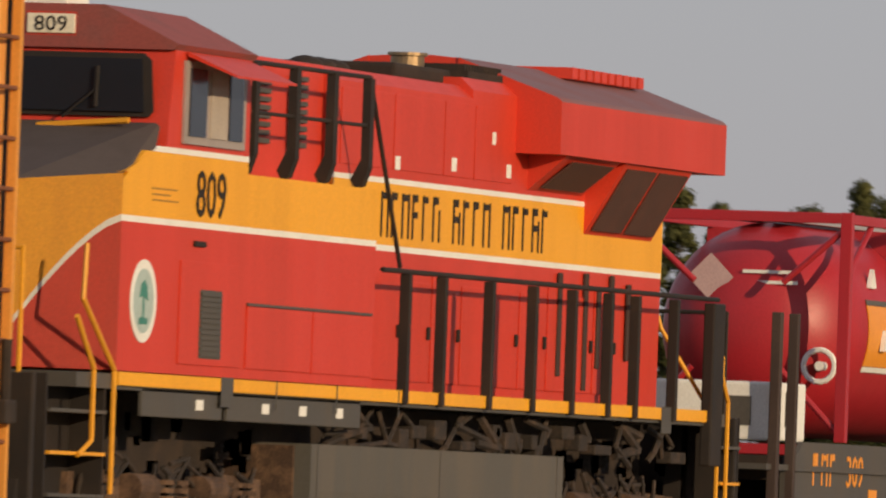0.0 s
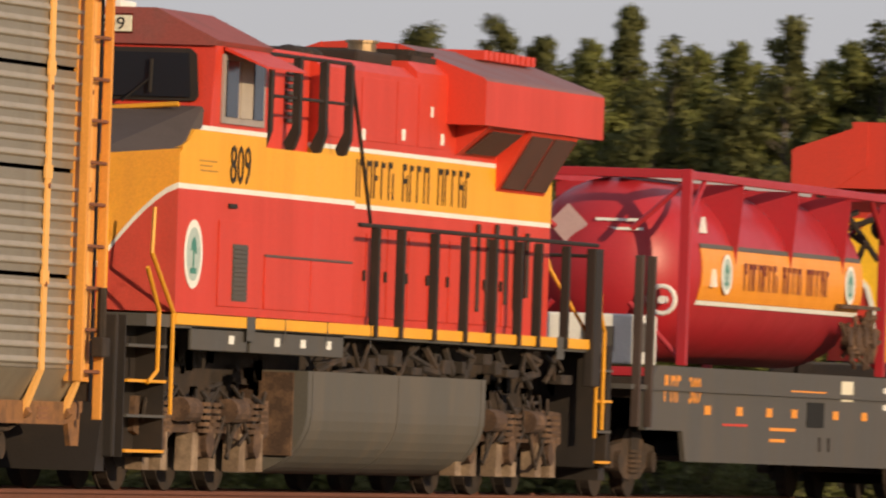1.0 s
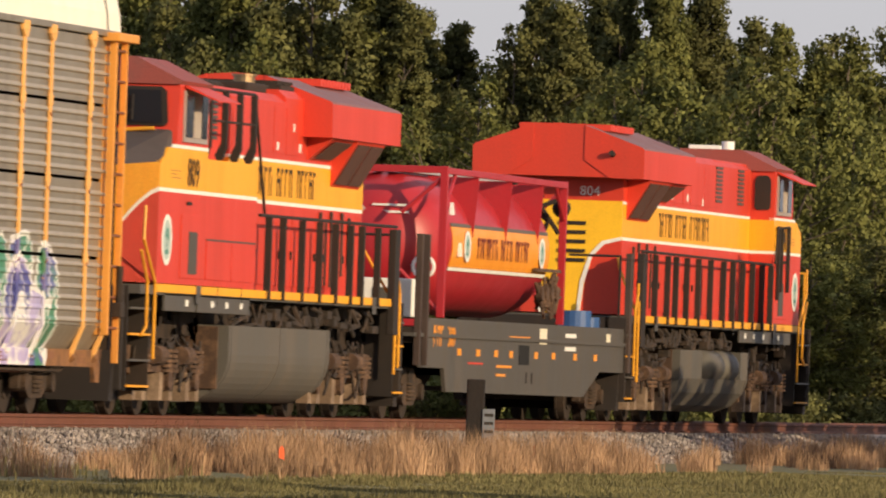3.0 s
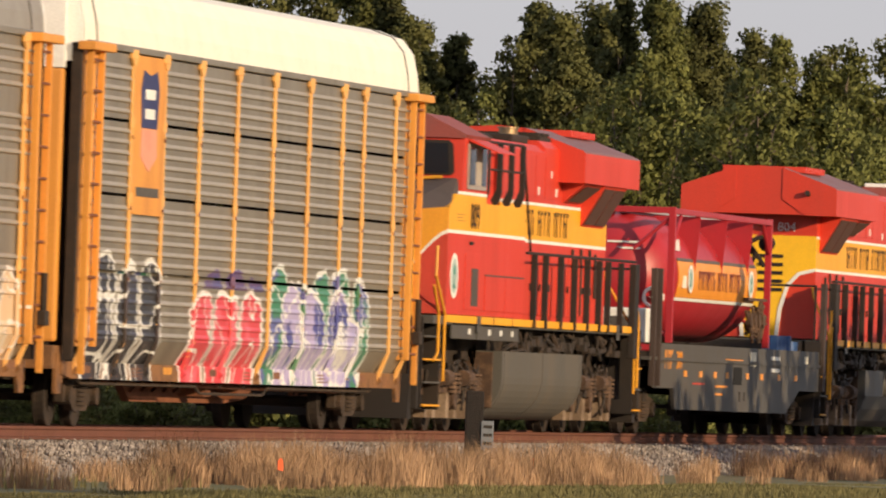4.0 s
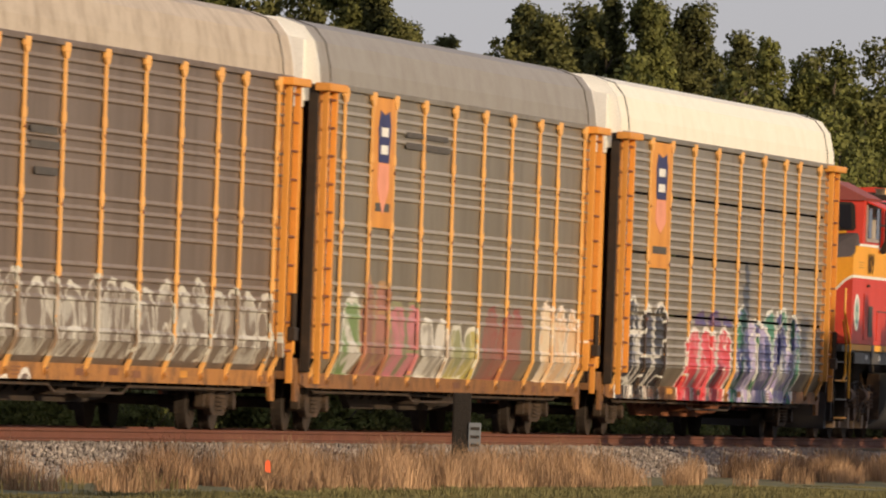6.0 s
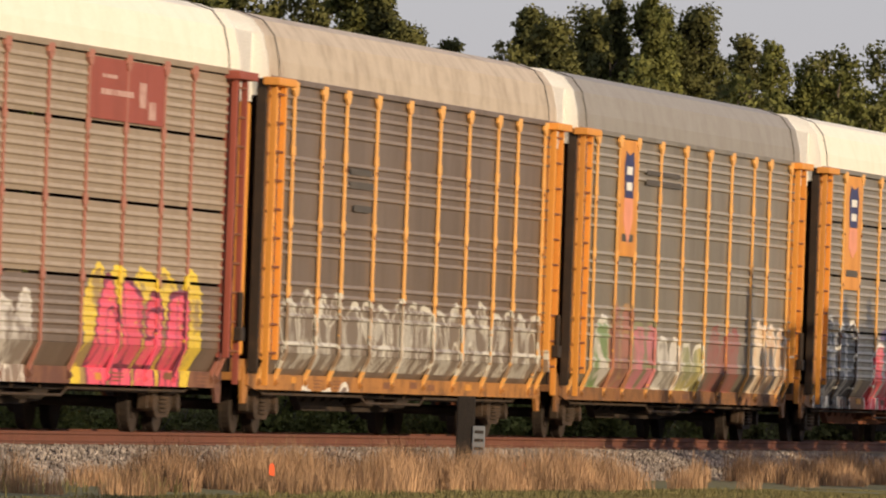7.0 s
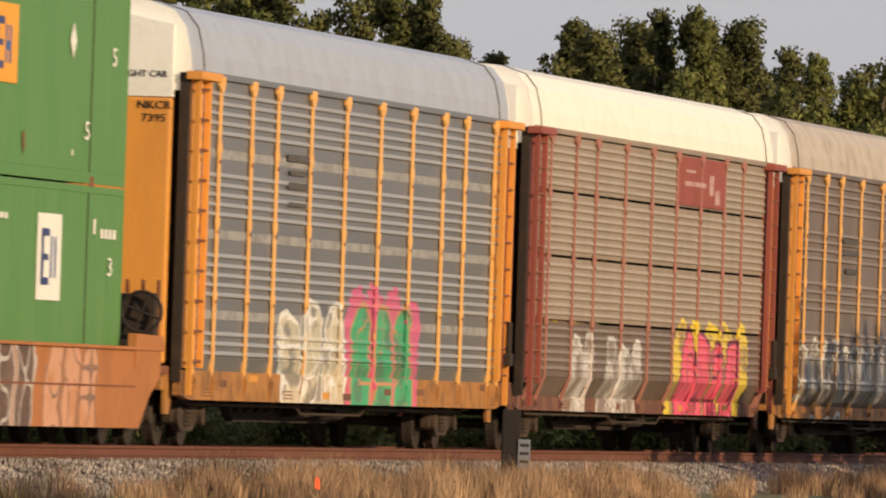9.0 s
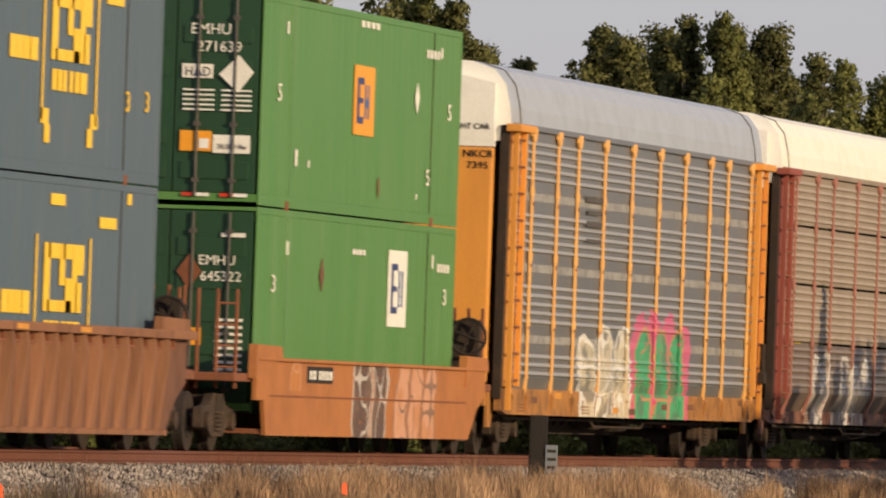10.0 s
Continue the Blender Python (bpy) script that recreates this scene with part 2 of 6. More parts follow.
def blades(count, x0, x1, y0, y1, tall, patch, seed, bare, width=0.007):
    """Standing blades; patch is the size of the tufts, bare the share of ground left open."""
    r = np.random.default_rng(seed)
    x, y = r.uniform(x0, x1, count), r.uniform(y0, y1, count)
    d = np.array([noise.noise((a / patch, b / patch * 1.3, seed)) for a, b in zip(x, y)])
    d -= 0.62 * np.exp(-((x - 198) / 9.0) ** 2) + 0.30 * np.exp(-((x - 149) / 6) ** 2) * (tall > 0.3)
    keep = d > bare
    x, y, d = x[keep], y[keep], d[keep]
    n = len(x)
    z = np.interp(y, [-4.2, -3.9, -2.1, 0], [GROUND_Z, GROUND_Z, -0.235, -0.235])
    h = tall * r.uniform(0.45, 1.15, n) * np.clip(0.35 + 2.0 * d, 0.3, 1.6)
    a = r.uniform(0, 2 * np.pi, n)
    lean = r.normal(0, 0.24, (n, 2)) * h[:, None]
    w = width * r.uniform(0.7, 1.6, n)
    dx, dy = np.cos(a) * w, np.sin(a) * w
    v = np.empty((n, 5, 3))
    v[:, 0] = np.stack([x - dx, y - dy, z - 0.02], 1)
    v[:, 1] = np.stack([x + dx, y + dy, z - 0.02], 1)
    v[:, 2] = np.stack([x + dx * 0.8 + lean[:, 0] * 0.4, y + dy * 0.8 + lean[:, 1] * 0.4, z + h * 0.6], 1)
    v[:, 3] = np.stack([x - dx * 0.8 + lean[:, 0] * 0.4, y - dy * 0.8 + lean[:, 1] * 0.4, z + h * 0.6], 1)
    v[:, 4] = np.stack([x + lean[:, 0], y + lean[:, 1], z + h], 1)
    k = 5 * np.arange(n)[:, None]
    f4, f3 = (np.array([[0, 1, 2, 3]]) + k).tolist(), (np.array([[3, 2, 4]]) + k).tolist()
    return v.reshape(-1, 3).tolist(), f4 + f3


v, f = blades(290000, 143, 245, -8.0, -4.3, 0.41, 1.25, 3, 0.13, 0.0034)
cloud("dry_grass", v, f, STRAW, "tall dry straw-coloured grass tufts beside the ballast", category="grass")
v, f = blades(60000, 150, 245, -6.6, -4.4, 0.44, 2.3, 19, 0.20, 0.0034)
cloud("brown_weeds", v, f, per_island("brown_weed", (0.06, 0.035, 0.02), (0.22, 0.13, 0.075), low=0.5), "withered dark brown weeds among the dry grass", category="grass")
v, f = blades(9000, 100, 150, -7.2, -4.0, 0.25, 1.6, 5, 0.12)
cloud("weeds", v, f, GREENBLADE, "low green weeds at the foot of the ballast", category="grass")
v, f = blades(150000, 110, 200, -15, -7.6, 0.075, 2.0, 7, -0.5, 0.006)
cloud("lawn_grass", v, f, GREENBLADE, "short mown green grass of the meadow", category="grass")

# the timber post with its little plate
post = tagged(new("timber_post"), "weathered dark square timber post standing in dry grass", "post")
post.matrix_basis = pose(184.0, -4.55, GROUND_Z, 0, 1.0, 12)
bm = bm_new()
box(bm, -0.13, 0.13, -0.13, 0.13, -0.1, 1.27, 0.02)
part("shaft", bm, mat("old_timber", (0.012, 0.009, 0.008), 0.95, dirt=(0.045, 0.033, 0.027), amount=0.6, scale=5, streak=True, grain=0.3, bump=0.6), post)
bm = bm_new()
box(bm, -0.012, 0.012, -0.08, 0.1, 0, 0.42, 0.01)
plate = part("plate", bm, mat("plate_paint", (0.15, 0.17, 0.20), 0.6, amount=0.6, scale=8), post, "small pale metal plate with illegible marking")
plate.matrix_basis = pose(-0.145, -0.2, 0.42)
for k in range(3):
    bm = bm_new()
    box(bm, -0.0165, -0.0125, -0.06, 0.07, 0.07 + 0.12 * k, 0.115 + 0.12 * k)
    part("marking", bm, BLACK, plate, "dark bar of an illegible marking")

# survey flags
ORANGE = mat("flag_orange", (0.85, 0.12, 0.03), 0.7, amount=0.2)


def survey_flag(x, y):
    ob = tagged(new("survey_flag"), "small orange plastic survey flag on a wire in grass", "flag", "survey flags")
    ob.matrix_basis = pose(x, y, GROUND_Z, 0, 4, random.uniform(-30, 30))
    bm = bm_new()
    rod(bm, (0, 0, -0.05), (0, 0, 0.36), 0.005, 5)
    part("wire", bm, GREY, ob)
    bm = bm_new()
    slab(bm, [(-0.035, 0.2), (0.035, 0.22), (0.035, 0.33), (0.0, 0.37), (-0.03, 0.33)], "x", -0.004, 0.012)
    part("cloth", bm, ORANGE, ob)


for x, y in ((157.0, -6.75), (134.0, -7.3), (177.0, -6.6)):
    survey_flag(x, y)

# trees
def foliage(name, a, b):
    """Thin leaves: coloured leaf by leaf, with some of the light passing through."""
    m = per_island(name, a, b, 0.8, low=0.6)
    n, l = m.node_tree.nodes, m.node_tree.links
    p = n["Principled BSDF"]
    p.inputs["Specular IOR Level"].default_value = 0.25
    thin = n.new("ShaderNodeBsdfTranslucent")
    l.new(p.inputs["Base Color"].links[0].from_socket, thin.inputs["Color"])
    both = n.new("ShaderNodeMixShader")
    both.inputs[0].default_value = 0.35
    l.new(p.outputs[0], both.inputs[1])
    l.new(thin.outputs[0], both.inputs[2])
    l.new(both.outputs[0], n["Material Output"].inputs[0])
    return m


LEAF = [foliage("leaf_dark", (0.092, 0.100, 0.034), (0.185, 0.188, 0.067)), foliage("leaf_light", (0.105, 0.120, 0.033), (0.225, 0.235, 0.072))]
BARK = mat("bark", (0.10, 0.08, 0.06), 0.95, dirt=(0.18, 0.15, 0.12), amount=0.6, scale=4, streak=True, grain=0.3, bump=0.8)


def leaves(clumps, count, r, size, flat=0.9):
    """Leaf faces scattered through round clumps of (centre, radius), turned outwards from their clump."""
    share = np.array([q for c, q in clumps]) ** 1.7
    which = r.choice(len(clumps), count, p=share / share.sum())
    c = np.array([clumps[i][0] for i in which])
    q = np.array([clumps[i][1] for i in which])[:, None]
    d = r.normal(0, 1, (count, 3))
    d /= np.linalg.norm(d, axis=1)[:, None]
    p = c + d * q * r.uniform(0.1, 1.0, (count, 1)) ** 0.6 * r.uniform(0.8, 1.25, (count, 1)) * np.array([1, 1, flat])
    a, b = r.normal(0, 1, (count, 3)), r.normal(0, 1, (count, 3))
    a /= np.linalg.norm(a, axis=1)[:, None]
    b = np.cross(a, b)
    b /= np.linalg.norm(b, axis=1)[:, None]
    b *= np.where((np.cross(a, b) * d).sum(1) > 0, 1, -1)[:, None]  # the upper face of a leaf looks out of its clump
    w = r.uniform(size * 0.55, size * 1.25, (count, 1))
    v = np.stack([p - a * w, p - b * w * 0.6, p + a * w, p + b * w * 0.6], 1).reshape(-1, 3)
    radial = p * np.array([1, 1, 0])
    radial /= np.linalg.norm(radial, axis=1)[:, None] + 1e-6
    out = 0.7 * d + 0.6 * radial + 0.3 * r.normal(0, 1, (count, 3)) + np.array([0, 0, 0.2])
    return v, np.repeat(out / np.linalg.norm(out, axis=1)[:, None], 4, axis=0)


def crown_of(ob, name, v, normals, material):
    """The leaves as one soft-shaded crown under a tree or shrub."""
    me = bpy.data.meshes.new(name)
    me.from_pydata(v.tolist(), [], np.arange(len(v)).reshape(-1, 4).tolist())
    me.shade_smooth()
    me.normals_split_custom_set_from_vertices(normals.tolist())
    me.materials.append(material)
    crown = new(name, me)
    crown.parent = ob
    return tagged(crown, kind="stuff")


TOPS = {}


def tree(kind, height, spread, seed, count, heads, size=0.075, low=0.10):
    """A tapered trunk whose leaders each end in a rounded head of leaf clumps; heads: how many leaders."""
    r = np.random.default_rng(seed)
    ob = tagged(new(kind), "dense olive green tree behind the railway" if kind != "slender_tree" else "slender olive green tree with a ragged narrow crown", "tree", "trees behind the track")
    bm = bm_new()
    rod(bm, (0, 0, -0.1), (0, 0, height * 0.55), 0.22, 9, 0.12)
    clumps = []
    for i in range(heads):
        a = i * 2.4 + r.uniform(0, 0.8)
        off = 0.0 if i == 0 else spread * r.uniform(0.45, 0.85)
        x, y, top = math.cos(a) * off, math.sin(a) * off, 1.0 if i == 0 else r.uniform(0.78, 0.96)
        rod(bm, (0, 0, height * r.uniform(0.15, 0.4)), (x, y, height * top * 0.95), 0.08, 6, 0.012)
        wide = spread * (0.62 if heads > 1 else 1.0) * r.uniform(0.8, 1.1)
        n = 120 if heads == 1 else 85 if heads == 2 else 46
        for k in range(n):
            q = low + (1 - low) * ((k + r.uniform(0, 1)) / n) ** 0.85
            girth = wide * (0.55 + 0.45 * math.sin(math.pi * min(1.0, q * 1.1))) * math.sqrt(max(0.02, 1 - max(0.0, (q - 0.72) / 0.30) ** 2)) * r.uniform(0.75, 1.25)
            w, g = r.uniform(0, 2 * math.pi), girth * math.sqrt(r.uniform(0.1, 1))
            tip = (x * min(1, 1.4 * q) + math.cos(w) * g, y * min(1, 1.4 * q) + math.sin(w) * g, height * top * q)
            if k % 2:
                rod(bm, (x * q, y * q, tip[2] - height * 0.05), tip, 0.022, 5, 0.008)
            clumps.append((tip, wide * r.uniform(0.22, 0.42) * (1.15 - 0.35 * q)))
    part("trunk", bm, BARK, ob)
    v, normals = leaves(clumps, count, r, size)
    TOPS[ob.name] = float(np.quantile(v[:, 2], 0.9995))
    crown_of(ob, "crown", v, normals, LEAF[seed % 2])
    return ob


# slender ones, two-headed ones, broad ones, and plainer ones for the low growth
TREES = [tree("slender_tree", 10, 1.05, 2, 34000, 1, 0.06), tree("slender_tree", 10, 0.85, 6, 28000, 1, 0.06), tree("slender_tree", 10, 1.35, 4, 40000, 2, 0.062), tree("slender_tree", 10, 1.5, 7, 40000, 2, 0.062),
         tree("broadleaf_tree", 10, 1.9, 8, 44000, 5, 0.068), tree("broadleaf_tree", 10, 2.2, 11, 46000, 6, 0.068),
         tree("broadleaf_tree", 10, 2.3, 10, 26000, 5, 0.085), tree("broadleaf_tree", 10, 2.5, 13, 26000, 6, 0.085)]
USED = set()


def plant(k, az, dist, el, wide=1.0):
    """A tree at an azimuth from the tripod whose top stands el degrees above its level."""
    a = radians(az)
    x, y = EYE.x + dist * math.cos(a), EYE.y + dist * math.sin(a)
    h = EYE.z + dist * math.tan(radians(el)) - GROUND_Z
    s = h / TOPS[TREES[k].name]
    m = pose(x, y, GROUND_Z, 0, 0, random.uniform(0, 360))
    ob = TREES[k]
    if k in USED:
        ob = copy_thing(ob, m)
    else:
        USED.add(k)
        ob.matrix_basis = m
    ob.scale = (s * wide, s * wide, s)


SKYLINE = [  # kind, azimuth, elevation of the top
    (4, 10.50, 1.77), (2, 10.39, 1.85), (3, 10.27, 1.83), (1, 10.15, 1.79), (1, 10.08, 1.62), (0, 10.01, 1.60), (1, 9.84, 1.54), (4, 9.59, 1.53), (1, 9.49, 1.70),
    (0, 9.37, 1.66), (0, 9.22, 1.71), (2, 9.12, 1.75), (3, 8.94, 1.77), (0, 8.90, 1.73), (0, 8.73, 1.73), (2, 8.54, 1.60), (3, 8.40, 1.58), (4, 8.18, 1.53), (5, 8.05, 1.55), (4, 7.90, 1.59), (5, 7.6, 1.5), (4, 7.35, 1.55),
    (4, 12.94, 1.75), (3, 12.63, 1.74), (2, 12.43, 1.86), (3, 12.15, 1.76), (4, 12.00, 1.85), (2, 11.88, 1.78), (3, 11.65, 1.81), (4, 11.47, 1.85), (5, 11.34, 1.84), (2, 11.24, 1.86), (4, 11.04, 1.80),
    (3, 10.93, 1.84), (4, 10.79, 1.80), (2, 10.64, 1.70), (0, 14.06, 1.78), (2, 13.72, 1.82), (1, 13.52, 1.74), (3, 13.30, 1.73), (1, 13.14, 1.89), (3, 12.84, 1.72),
    (1, 15.86, 1.46), (1, 15.68, 1.40), (0, 15.3, 1.40), (1, 15.05, 1.52), (0, 14.95, 1.45), (2, 14.72, 1.5), (0, 14.5, 1.5), (3, 14.3, 1.55)]
for k, az, el in SKYLINE:
    plant(k, az, random.uniform(322, 340), el + 0.02, random.uniform(0.9, 1.15))
for i in range(44):  # the lower growth in front of and among the tall row
    az = 7.2 + 7.4 * (i + random.random()) / 44
    plant(random.choice((6, 7)), az, random.uniform(300, 345), random.uniform(1.1, 1.5), random.uniform(0.8, 1.1))
for i in range(30):
    az = 7.2 + 8.6 * (i + random.random()) / 30
    plant(random.choice((6, 7)), az, random.uniform(290, 300), random.uniform(0.6, 0.95) if az < 14.6 else random.uniform(0.5, 0.9), random.uniform(1.2, 1.7))

for i in range(34):  # a second row that closes the gaps of the first
    az = 7.3 + 6.2 * (i + random.random()) / 34
    near = sorted(SKYLINE, key=lambda q: abs(q[1] - az))[:3]
    plant(random.choice((4, 5, 2)), az, random.uniform(344, 356), min(q[2] for q in near) - random.uniform(0.03, 0.16), random.uniform(0.9, 1.2))

# trees beside the meadow, off the picture, whose shade falls on the ballast and the train
for x, y, h in ((119.0, -25.5, 7.6), (131.0, -26.0, 7.8), (204.0, -13.2, 2.9), (210.5, -13.0, 3.2), (214.5, -12.8, 4.6), (217.5, -12.5, 5.2), (220.6, -12.7, 5.4), (223.4, -12.4, 5.5),
                (226.5, -12.5, 7.4), (229.2, -12.6, 6.0), (232.4, -12.4, 6.4), (235.6, -12.6, 6.7), (239.0, -12.5, 6.9), (242.4, -12.4, 6.9), (246.0, -12.5, 7.0), (249.5, -12.5, 7.0)):
    k = 1 if x == 226.5 else 6
    q = (h - 0.15) / TOPS[TREES[k].name]
    ob = copy_thing(TREES[k], pose(x - 1.0, y, GROUND_Z, 0, 0, x * 7))
    ob.scale = (max(q, 0.6) * 1.15, max(q, 0.6) * 1.15, q)
    tagged(ob, "green broadleaf tree beside the meadow", "tree", "trees beside the meadow")


def thicket(seed):
    """A low tangled shrub: short stems and many small leaves."""
    r = np.random.default_rng(seed)
    ob = tagged(new("shrub"), "low dark green shrub behind the track", "shrub", "shrubs behind the track")
    bm = bm_new()
    for k in range(9):
        a = r.uniform(0, 6.28)
        rod(bm, (0, 0, -0.05), (math.cos(a) * r.uniform(0.3, 0.9), math.sin(a) * r.uniform(0.3, 0.9), r.uniform(0.6, 1.3)), 0.02, 5, 0.006)
    part("stem_tangle", bm, BARK, ob)
    clumps = []
    for k in range(26):
        a, g = r.uniform(0, 6.28), math.sqrt(r.uniform(0, 1))
        clumps.append(((math.cos(a) * g * 1.1, math.sin(a) * g * 0.9, 0.3 + 0.9 * r.uniform(0, 1) * (1.1 - 0.5 * g)), r.uniform(0.2, 0.38)))
    v, normals = leaves(clumps, 5000, r, 0.05)
    crown_of(ob, "foliage", v, normals, LEAF[seed % 2])
    return ob


SHRUBS = [thicket(s) for s in (11, 12)]
SHRUBS[0].matrix_basis, SHRUBS[1].matrix_basis = pose(96, 6.5, GROUND_Z), pose(97.6, 7, GROUND_Z)
for i in range(110):
    ob = copy_thing(SHRUBS[i % 2], pose(99 + 2.1 * i + random.uniform(-0.5, 0.5), random.uniform(5.4, 8.2), GROUND_Z, 0, 0, random.uniform(0, 360)))
    k = random.uniform(0.7, 1.25)
    ob.scale = (k * 1.2, k, k)

# ---- sprayed paint ----
def sprayed(base, name, pieces):
    """A copy of a material with sprayed lettering-like shapes: pieces of x0, x1, z0, z1, two fills, an outline and a cover share."""
    m = base.copy()
    m.name = name
    n, l = m.node_tree.nodes, m.node_tree.links
    p = n["Principled BSDF"]
    colour = p.inputs["Base Color"].links[0].from_socket
    tc = n.new("ShaderNodeTexCoord")
    xyz = n.new("ShaderNodeSeparateXYZ")
    l.new(tc.outputs["Object"], xyz.inputs[0])

    def op(kind, a, b):
        q = n.new("ShaderNodeMath")
        q.operation = kind
        for i, v in enumerate((a, b)):
            if isinstance(v, (int, float)):
                q.inputs[i].default_value = v
            else:
                l.new(v, q.inputs[i])
        return q.outputs[0]

    def wobble(scale, sx, sz, off, detail=2.0):
        mp = n.new("ShaderNodeMapping")
        mp.inputs["Scale"].default_value = (sx, 0.0, sz)
        mp.inputs["Location"].default_value = (off, 0, off * 1.7)
        l.new(tc.outputs["Object"], mp.inputs[0])
        t = n.new("ShaderNodeTexNoise")
        t.inputs["Scale"].default_value, t.inputs["Detail"].default_value = scale, detail
        l.new(mp.outputs[0], t.inputs["Vector"])
        return t.outputs[0]

    paint = 0.0
    for k, (x0, x1, z0, z1, a, b, line, cover) in enumerate(pieces):
        # round-shouldered letter-like bodies side by side, with an outline and loose inner strokes
        letters = max(1, round((x1 - x0) / (1.3 if x1 - x0 < 4 or x1 - x0 > 12 else 1.75)))
        wide = (x1 - x0) / letters
        X = op("ADD", xyz.outputs[0], op("MULTIPLY", op("SUBTRACT", wobble(1.0, 0.5, 1.1, 3.1 * k + x0), 0.5), 1.3))
        cell = op("DIVIDE", op("SUBTRACT", X, x0), wide)
        u = op("MULTIPLY", op("ABSOLUTE", op("SUBTRACT", op("FRACT", cell, 0.0), 0.5), 0.0), 2.0)
        top = op("ADD", op("SUBTRACT", z1, op("MULTIPLY", op("POWER", u, 3.0), 0.42)), op("MULTIPLY", op("SUBTRACT", wobble(1.0, 0.55, 0.0, 5.3 * k + x0), 0.5), 0.9))
        side = op("MULTIPLY", op("GREATER_THAN", X, x0), op("LESS_THAN", X, x1))
        z = xyz.outputs[2]
        inside = op("MULTIPLY", op("MULTIPLY", side, op("LESS_THAN", u, 0.93)), op("MULTIPLY", op("LESS_THAN", z, top), op("GREATER_THAN", z, z0)))
        rim = op("MAXIMUM", op("GREATER_THAN", u, 0.79), op("GREATER_THAN", z, op("SUBTRACT", top, 0.085)))
        loops = wobble(1.0, 1.05, 1.25, 9.1 * k + x0, 0.0)
        stroke = op("LESS_THAN", op("ABSOLUTE", op("SUBTRACT", loops, 0.5), 0.0), 0.017)
        edge = op("MULTIPLY", inside, op("MAXIMUM", rim, stroke))
        ramp = n.new("ShaderNodeValToRGB")
        els = ramp.color_ramp.elements
        els[0].color, els[0].position = (*b, 1), 0.44
        els[1].color, els[1].position = (*a, 1), 0.50
        l.new(wobble(1.0, 0.8, 1.5, 7.7 * k + x0, 2.0), ramp.inputs[0])
        worn = wobble(9.0, 1.0, 1.0, k + x0, 4.0)
        keep = op("MULTIPLY", inside, op("MULTIPLY", cover, op("GREATER_THAN", worn, 0.36)))
        mix = n.new("ShaderNodeMix")
        mix.data_type = "RGBA"
        l.new(keep, mix.inputs[0])
        l.new(colour, mix.inputs[6])
        l.new(ramp.outputs[0], mix.inputs[7])
        mix2 = n.new("ShaderNodeMix")
        mix2.data_type = "RGBA"
        l.new(op("MULTIPLY", op("MULTIPLY", edge, op("GREATER_THAN", worn, 0.38)), cover), mix2.inputs[0])
        l.new(mix.outputs[2], mix2.inputs[6])
        mix2.inputs[7].default_value = (*line, 1)
        colour = mix2.outputs[2]
        paint = op("MAXIMUM", op("MAXIMUM", keep, op("MULTIPLY", edge, cover)), paint)
    l.new(colour, p.inputs["Base Color"])
    if not p.inputs["Metallic"].links:
        l.new(op("MULTIPLY", op("SUBTRACT", 1.0, paint), p.inputs["Metallic"].default_value), p.inputs["Metallic"])
    return m


